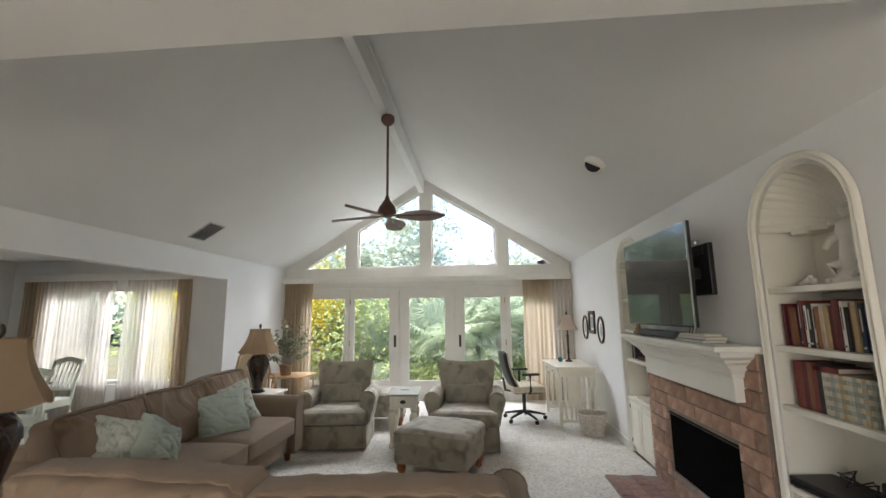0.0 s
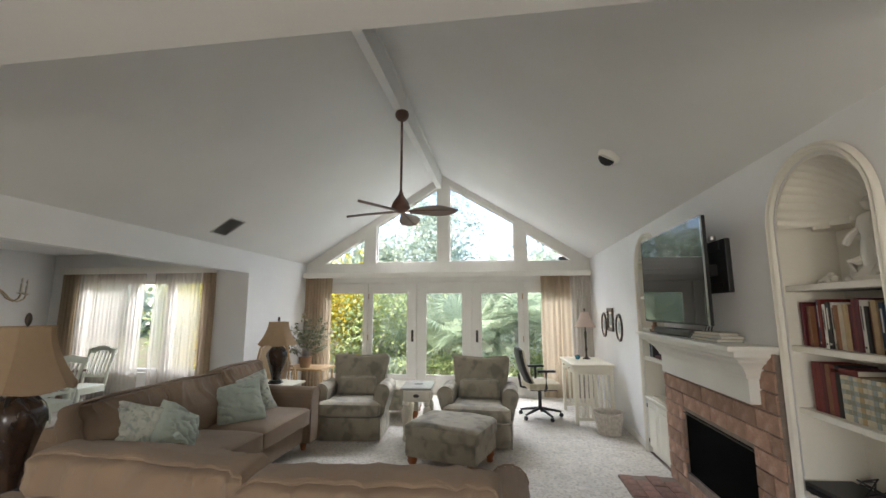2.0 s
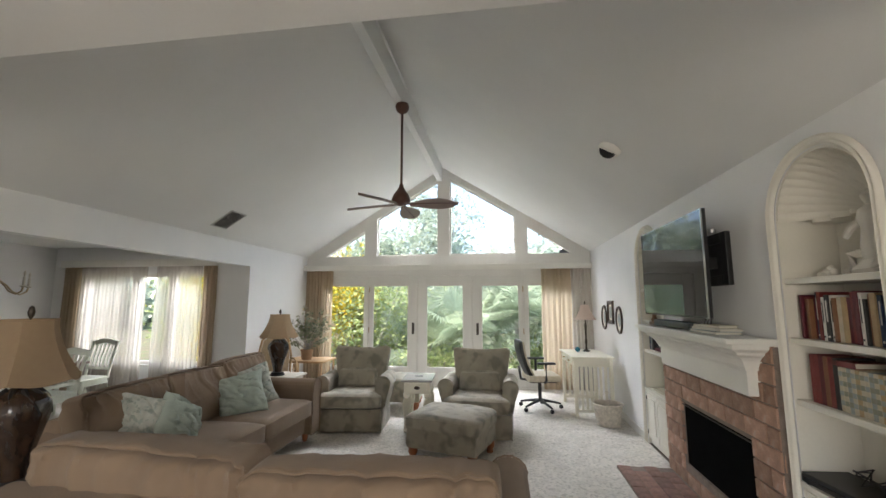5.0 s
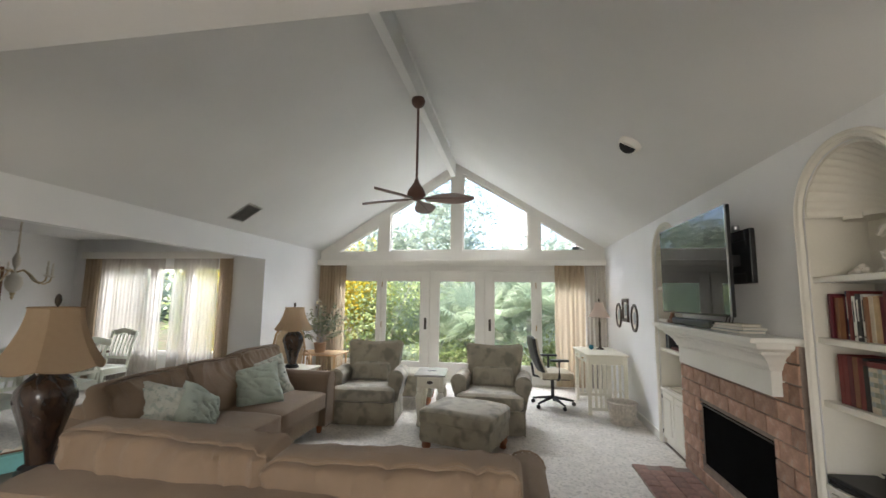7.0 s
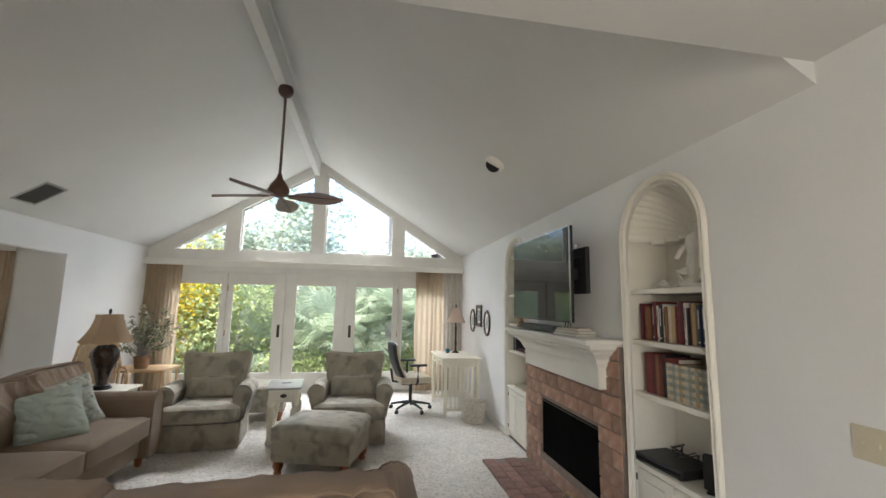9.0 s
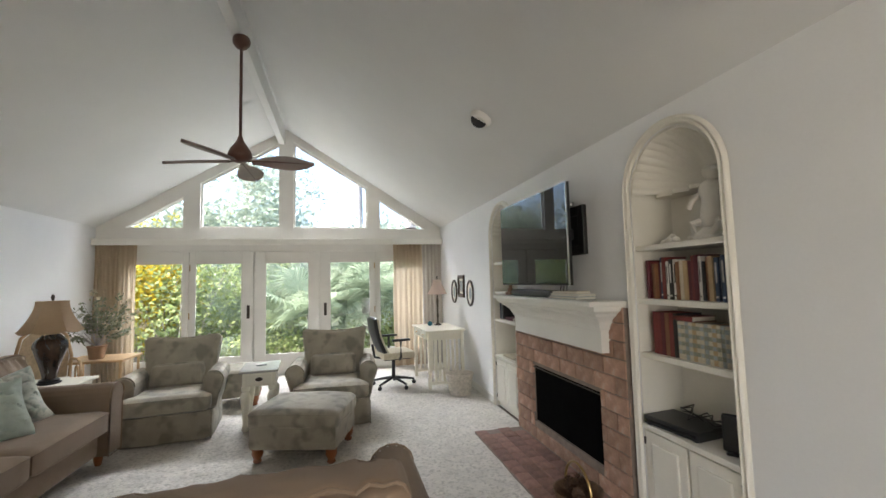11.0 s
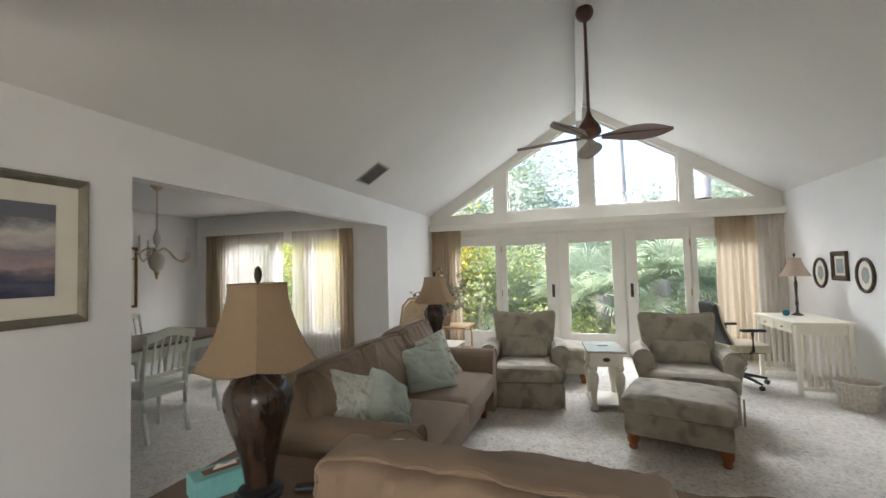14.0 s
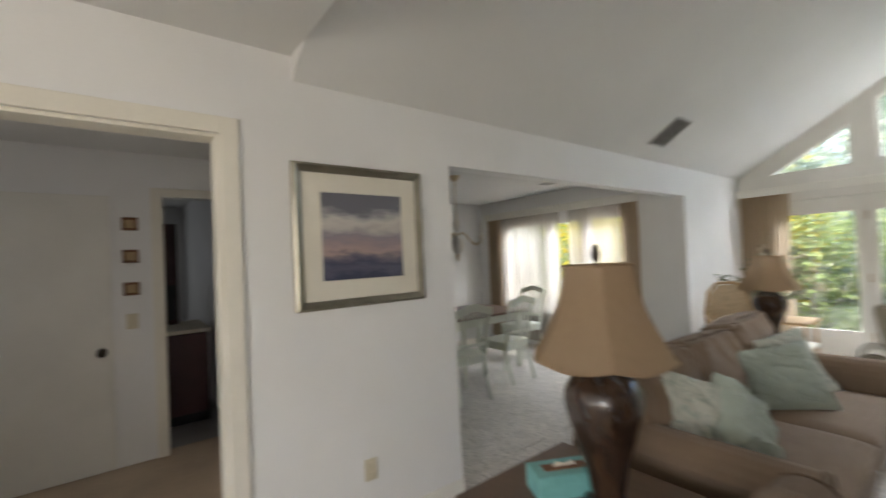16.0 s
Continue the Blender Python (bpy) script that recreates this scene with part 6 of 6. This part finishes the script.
for m in (pose(-4.12, 5.78, 0, 0, 0, 92), pose(-5.50, 5.15, 0, 0, 0, -90), pose(-5.50, 5.95, 0, 0, 0, -88), pose(-4.72, 6.75, 0, 0, 0, 180), pose(-4.78, 4.35, 0, 0, 0, 0)):
    copy_thing(first, m)
PALEBRASS = mat("pale_antique_brass", (0.56, 0.45, 0.29), 0.4, 0.12, 10, 90, 0.0, metal=0.5)
ch = thing("chandelier", "brass and white china chandelier over the dining table", "chandelier", pose(-4.24, 5.2, 0))
b = bmesh.new()
lathe(b, [(0.004, 2.33), (0.03, 2.345), (0.055, 2.375), (0.06, 2.40)], 20)
part("canopy", b, PALEBRASS, ch, "", True)
for i in range(22):
    b = bmesh.new()
    z = 2.335 - i * 0.0195
    tube(b, [(0.009 * math.cos(v) * (i % 2), 0.009 * math.cos(v) * ((i + 1) % 2), z + 0.014 * math.sin(v)) for v in [2 * math.pi * k / 10 for k in range(10)]], 0.0025, 5, closed=True)
    part("chain_link", b, PALEBRASS, ch, "", True)
b = bmesh.new()
lathe(b, [(0.012, 1.93), (0.02, 1.90), (0.036, 1.86), (0.03, 1.80), (0.016, 1.77), (0.012, 1.73), (0.03, 1.70), (0.062, 1.66), (0.075, 1.60), (0.06, 1.54), (0.02, 1.50)], 22)
part("china_body", b, PLASTER, ch, "white china baluster", True)
b = bmesh.new()
lathe(b, [(0.02, 1.50), (0.024, 1.485), (0.012, 1.465), (0.016, 1.45), (0.003, 1.42)], 14)
part("finial", b, PALEBRASS, ch, "", True)
for k in range(5):
    a = 2 * math.pi * k / 5 + 0.2
    b = bmesh.new()
    tube(b, [(r * math.cos(a), r * math.sin(a), z) for r, z in ((0.02, 1.72), (0.08, 1.745), (0.14, 1.70), (0.20, 1.63), (0.27, 1.60), (0.325, 1.63), (0.34, 1.68))], 0.008, 8)
    ar = part("arm", b, PALEBRASS, ch, "", True)
    b = bmesh.new()
    lathe(b, [(0.012, 1.675), (0.034, 1.685), (0.03, 1.69), (0.012, 1.695), (0.012, 1.78), (0.004, 1.79), (0.012, 1.82), (0.003, 1.85)], 12, pose(0.34 * math.cos(a), 0.34 * math.sin(a), 0))
    part("candle", b, PLASTER, ar, "white candle sleeve with bulb", True)

# ---- hall and kitchen ----
dr = thing("door_6", "plain white flush door, shut", "door", kind="structure")
part("door_leaf", boxes((-4.6, -4.585, 1.25, 2.095, 0.008, 2.05), bev=0.003), TRIM, dr)
b = bmesh.new()
lathe(b, [(0.03, 0), (0.03, 0.006), (0.012, 0.012), (0.012, 0.035), (0.028, 0.045), (0.03, 0.06), (0.018, 0.068)], 18, pose(-4.585, 2.03, 0.885, 0, 90))
part("knob", b, IRON, dr, "dark bronze door knob", True)
for hz in (0.25, 1.05, 1.82):
    part("hinge", boxes((-4.586, -4.58, 1.25, 1.275, hz - 0.045, hz + 0.045)), BRASS, dr)
for k, zc in enumerate((1.84, 1.59, 1.34)):
    rect_frame("small_plaque", "small brown picture tile on the hall wall", pose(-4.6, 2.215, zc), 0.10, 0.10, 0.018, BRNB, 0.0, TANB, "hall wall tiles")
t = thing("light_switch", "almond light switch by the hall door", "light switch", pose(-4.6, 2.215, 1.09))
part("plate", boxes((0, 0.006, -0.036, 0.036, -0.058, 0.058), bev=0.003), ALMOND, t)
part("toggle", boxes((0.005, 0.016, -0.005, 0.005, -0.006, 0.014)), ALMOND, t)
kc = thing("kitchen_cabinet", "dark maroon base cabinet in the kitchen", "cabinet", pose(-5.2, 2.4, 0))
part("body", boxes((-0.8, -0.02, 0.03, 0.41, 0.10, 0.865), bev=0.004), MAROON, kc)
part("door", boxes((-0.02, 0.0, 0.04, 0.40, 0.12, 0.85), bev=0.004), MAROON, kc)
part("plinth", boxes((-0.8, -0.06, 0.05, 0.40, 0, 0.10)), BLACK, kc)
t = thing("kitchen_worktop", "pale kitchen worktop on the dark cabinet", "worktop", pose(-5.2, 2.4, 0.865))
part("slab", boxes((-0.82, 0.03, 0.01, 0.43, 0, 0.035), bev=0.004), PAPER, t)
t = thing("wall_cabinet", "dark maroon wall cabinet in the kitchen", "cabinet", pose(-5.75, 2.4, 0))
part("body", boxes((-0.3, 0.0, 0.02, 0.22, 0.9, 1.95), bev=0.004), MAROON, t)
part("door", boxes((0.0, 0.016, 0.03, 0.21, 1.35, 1.93), bev=0.004), MAROON, t)
part("oven_front", boxes((0.0, 0.016, 0.03, 0.21, 0.95, 1.31), bev=0.004), BLACK, t, "black oven front")
t = thing("stool", "pale wooden stool in the kitchen", "stool", pose(-6.9, 2.72, 0))
part("seat", boxes((-0.16, 0.16, -0.16, 0.16, 0.70, 0.74), bev=0.012), PAPER, t)
for sx in (-0.13, 0.13):
    for sy in (-0.13, 0.13):
        part("leg", boxes((sx - 0.015, sx + 0.015, sy - 0.015, sy + 0.015, 0, 0.70)), PAPER, t)

# ---- outdoors ----
for i in range(7):
    ob = part("deck_board", boxes((-4.5, 4.5, YW + 0.16 + i * 0.145, YW + 0.295 + i * 0.145, -0.09, -0.055)), DECK)
    tagged(ob, "weathered grey deck board outside the doors", "deck board", "deck boards")
bm = boxes((-4.5, 4.5, YW + 1.19, YW + 1.28, 0.10, 0.15), bev=0.006)
for i in range(10):
    box(bm, -4.5 + i * 0.99, -4.41 + i * 0.99, YW + 1.19, YW + 1.28, -0.6, 0.10)
tagged(part("deck_rail", bm, DECK), "low weathered grey deck rail", "railing")


def fan_leaf(b, base, tip_dir, L, rnd, blades=34):
    """One fan-palm leaf: a stalk and its pleated blades."""
    base = Vector(base)
    d = Vector(tip_dir).normalized()
    hub = base + d * L + Vector((0, 0, -0.10 * L))
    tube(b, [base, base.lerp(hub, 0.5) + Vector((0, 0, 0.07 * L)), hub], 0.016, 4, 0.009)
    side = d.cross(Vector((0, 0, 1)))
    if side.length < 0.05:
        side = Vector((1, 0, 0))
    side.normalize()
    up = side.cross(d).normalized()
    tilt = rnd.uniform(-0.5, 0.5)
    side = (side * math.cos(tilt) + up * math.sin(tilt)).normalized()
    up = side.cross(d).normalized()
    R = 0.74 * rnd.uniform(0.8, 1.2)
    for k in range(blades):
        a = math.radians(-125 + 250 * k / (blades - 1))
        dirv = (d * math.cos(a) + side * math.sin(a)).normalized()
        rr = R * (0.78 + 0.22 * math.cos(a * 0.8)) * rnd.uniform(0.92, 1.05)
        w = dirv.cross(up).normalized() * 0.017
        droop = Vector((0, 0, -0.22 * rr * rnd.uniform(0.3, 1.4)))
        p0, p1, p2 = hub, hub + dirv * rr * 0.55 + up * 0.03, hub + dirv * rr + droop
        v = [b.verts.new(q) for q in (p0, p1 + w, p2, p1 - w)]
        b.faces.new((v[0], v[1], v[3]))
        b.faces.new((v[1], v[2], v[3]))


def palm(x, y, h, n, seed, label):
    rnd = random.Random(seed)
    t = thing("fan_palm", label, "palm", pose(x, y, -0.65), "fan palms")
    b = bmesh.new()
    lathe(b, [(0.17, 0.0), (0.15, 0.25), (0.14, 0.6 * h), (0.17, h)], 12)
    part("trunk", b, BARK, t, "", True)
    b = bmesh.new()
    for k in range(n):
        a = 2 * math.pi * k * 0.381966 + rnd.uniform(-0.2, 0.2)
        e = rnd.uniform(-0.45, 1.25)
        fan_leaf(b, (0.08 * math.cos(a), 0.08 * math.sin(a), h), (math.cos(a) * math.cos(e), math.sin(a) * math.cos(e), math.sin(e)), rnd.uniform(0.55, 1.05), rnd)
    part("crown", b, PALM, t, "crown of grey-green fan leaves")


palm(0.35, 11.6, 1.45, 26, 1, "green fan palm close outside the doors")
palm(1.55, 11.9, 1.75, 26, 2, "green fan palm close outside the doors")
palm(-0.9, 12.2, 1.05, 24, 3, "low green fan palm outside the doors")
palm(2.7, 12.8, 1.9, 24, 4, "green fan palm behind the deck")
palm(0.9, 13.4, 2.3, 22, 5, "taller green fan palm behind the deck")


def bush(x, y, r, h, n, material, seed, label, size=0.07, z0=-0.62):
    """A shrub of many small leaves gathered in clumps, with stems."""
    rnd = random.Random(seed)
    t = thing("shrub", label, "shrub", pose(x, y, z0), "garden shrubs")
    clumps = [(rnd.gauss(0, 0.45) * r, rnd.gauss(0, 0.45) * r, h * rnd.uniform(0.12, 1.0) ** 0.8) for _ in range(26)]
    b = bmesh.new()
    for c in clumps:
        tube(b, [(c[0] * 0.12, c[1] * 0.12, 0), (c[0] * 0.6, c[1] * 0.6, c[2] * 0.6), c], 0.02, 5, 0.006)
    part("stems", b, BARK, t)
    pts = []
    for i in range(n):
        c = clumps[rnd.randrange(len(clumps))]
        k = 0.26 * r
        pts.append((c[0] + rnd.gauss(0, k), c[1] + rnd.gauss(0, k), max(0.02, c[2] + rnd.gauss(0, 0.16 * h))))
    o = new("leaves", leaf_mesh("leaves", pts, size, rnd, material, 0.5))
    o.parent = t


def tree(x, y, h, r, n, material, seed, label, trunk=0.16, base=0.35, size=0.11, name="tree"):
    """A tapered trunk with limbs and a broken crown."""
    rnd = random.Random(seed)
    t = thing(name, label, "tree", pose(x, y, -0.65), "garden trees")
    b = bmesh.new()
    tube(b, [(0, 0, 0), (0.08, 0.03, 0.35 * h), (-0.05, 0.06, 0.65 * h), (0.05, 0, 0.95 * h)], trunk, 10, trunk * 0.3)
    part("trunk", b, BARK, t, "", True)
    clumps = []
    for k in range(30):
        z = h * rnd.uniform(base, 1.0)
        a = rnd.uniform(0, 2 * math.pi)
        q = r * math.sin(math.pi * min(1, max(0.12, (z / h - base) / (1 - base) * 0.85 + 0.1))) * rnd.uniform(0.4, 1.0)
        c = (q * math.cos(a), q * math.sin(a), z)
        clumps.append(c)
        lb = bmesh.new()
        tube(lb, [(0, 0, z * 0.82), (c[0] * 0.5, c[1] * 0.5, z * 0.93), c], 0.045, 5, 0.012)
        part("limb", lb, BARK, t) if k < 14 else lb.free()
    pts = []
    for i in range(n):
        c = clumps[rnd.randrange(len(clumps))]
        k = 0.23 * r
        pts.append((c[0] + rnd.gauss(0, k), c[1] + rnd.gauss(0, k), c[2] + rnd.gauss(0, k * 0.7)))
    o = new("crown", leaf_mesh("crown", pts, size, rnd, material, 0.5))
    o.parent = t


bush(-3.45, 12.4, 1.0, 2.9, 5200, YELLOW, 21, "tall shrub with yellow leaves by the deck", 0.055)
bush(-5.3, 13.8, 1.5, 3.4, 4200, YELLOW, 22, "tall shrub with yellow leaves", 0.06)
bush(-2.6, 12.4, 1.1, 2.6, 4200, GREEN, 23, "bright green leafy shrub", 0.055)
bush(-1.0, 13.2, 1.2, 2.3, 3600, GREEN, 24, "bright green leafy shrub", 0.055)
bush(2.2, 11.5, 0.8, 1.1, 2200, GREEN, 25, "low bright green shrub by the deck", 0.05)
bush(-0.4, 11.2, 0.8, 1.0, 2000, GREEN, 26, "low bright green shrub by the deck", 0.05)
bush(1.0, 11.1, 0.7, 0.9, 1800, GREEN, 27, "low bright green shrub by the deck", 0.05)
bush(3.6, 12.6, 1.3, 2.6, 3600, GREEN, 28, "tall green leafy shrub", 0.06)
bush(-5.4, 13.2, 1.3, 2.6, 3600, GREEN, 29, "green shrub outside the dining window", 0.06)
bush(-5.9, 15.4, 1.2, 3.4, 3000, YELLOW, 30, "yellow shrub outside the dining window", 0.055)
bush(-7.6, 14.0, 1.4, 3.0, 3600, YELLOW, 31, "yellow shrub outside the dining window", 0.06)
for i, (x, y, h, r, n, mtl, lab) in enumerate(((-8.5, 18, 7.2, 3.0, 8000, YELLOW, "autumn tree with yellow leaves"), (-4.6, 21, 5.2, 2.4, 5200, HAZE, "leafy green garden tree, its leaves paled for haze"), (-2.8, 20, 6.6, 2.6, 6200, HAZE, "leafy green garden tree, its leaves paled for haze"), (2.4, 19, 4.3, 2.3, 5200, HAZE, "leafy green garden tree, its leaves paled for haze"),
                                              (5.6, 20, 5.0, 2.4, 5200, HAZE, "leafy green garden tree, its leaves paled for haze"), (9.5, 21, 5.2, 2.6, 5200, GREEN, "leafy green garden tree"), (-12.5, 20, 5.4, 2.6, 5200, GREEN, "leafy green garden tree"), (-2.0, 27, 9.5, 2.2, 1300, HAZE, "tall pine with a thin crown"), (6.4, 27, 11.0, 2.0, 1500, HAZE, "tall pine with a thin crown"))):
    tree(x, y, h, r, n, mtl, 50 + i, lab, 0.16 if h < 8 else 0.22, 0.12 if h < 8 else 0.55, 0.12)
for x, y in ((1.77, 20.8), (2.85, 13.7)):
    b = bmesh.new()
    tube(b, [(x, y, -0.65), (x + 0.05, y, 3), (x - 0.03, y, 7), (x + 0.06, y, 13)], 0.17, 10, 0.12)
    tagged(part("pine_trunk", b, BARK, None, "", True), "straight grey pine trunk in the garden", "tree trunk", "pine trunks")
# far woods
rnd = random.Random(99)
pts = []
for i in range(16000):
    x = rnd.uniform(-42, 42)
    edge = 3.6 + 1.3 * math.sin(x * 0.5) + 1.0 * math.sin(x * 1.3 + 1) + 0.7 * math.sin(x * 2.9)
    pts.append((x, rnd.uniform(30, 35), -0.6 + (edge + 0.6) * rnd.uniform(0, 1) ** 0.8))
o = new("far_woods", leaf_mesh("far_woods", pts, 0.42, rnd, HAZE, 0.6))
tagged(o, "far edge of green woods, paled for haze", "woods", kind="stuff")

# ---- bricks, last ----
bl, bh, bd, jt = 0.232, 0.1165, 0.028, 0.010


def brick_mesh(name, lx, ly, lz, material, seed):
    b = bmesh.new()
    box(b, -lx / 2, lx / 2, -ly / 2, ly / 2, -lz / 2, lz / 2)
    q = random.Random(seed)
    for v in b.verts:
        v.co += Vector((q.uniform(-0.0015, 0.0015), q.uniform(-0.002, 0.002), q.uniform(-0.002, 0.002)))
    bmesh.ops.bevel(b, geom=list(b.edges), offset=0.003, segments=1, affect="EDGES")
    return mesh_of(name, b, material)


cache = {}


def wall_brick(ya, yb, za, zb):
    if yb - ya < 0.03:
        return
    key = (round(yb - ya, 2), round(zb - za, 3), len(cache) % 3)
    if key not in cache:
        cache[key] = brick_mesh("brick", bd, yb - ya, zb - za, BRICK, len(cache))
    o = new("brick", cache[key])
    o.parent = fp
    o.location = (FX + bd / 2 - 0.006 + random.uniform(-0.002, 0.002), (ya + yb) / 2, (za + zb) / 2)


rows_ = 11
for r in range(rows_):
    za = r * bh + 0.002
    zb = min(za + bh - jt, 1.262)
    off = 0 if r % 2 else -bl / 2
    y = FY0 + off
    while y < FY1:
        ya, yb = max(FY0 + 0.002, y), min(FY1 - 0.002, y + bl - jt)
        y += bl
        if za > OZ0 - 0.08 and zb < OZ1 + 0.04:
            if ya < OY0 and yb > OY0:
                yb = OY0
            elif ya < OY1 and yb > OY1:
                ya = OY1
            elif ya >= OY0 and yb <= OY1:
                continue
        wall_brick(ya, yb, za, zb)
hearth = thing("hearth", "brick hearth set in the carpet before the fireplace", "hearth", kind="structure")
part("mortar_bed", boxes((2.135, FX, FY0, 5.80, -0.01, 0.012)), MORTAR, hearth)
hm = [brick_mesh("brick", 0.108, 0.222, 0.016, HBRICK, 90 + i) for i in range(3)]
i = 0
x = 2.137
c = 0
while x + 0.09 < FX + 0.02:
    y = FY0 + 0.113 + (0.115 if c % 2 else 0)
    while y + 0.11 < 5.81:
        o = new("brick", hm[i % 3])
        o.parent = hearth
        o.location = (min(x + 0.054, FX - 0.055), y, 0.012 + random.uniform(-0.001, 0.002))
        i += 1
        y += 0.23
    x += 0.1155
    c += 1
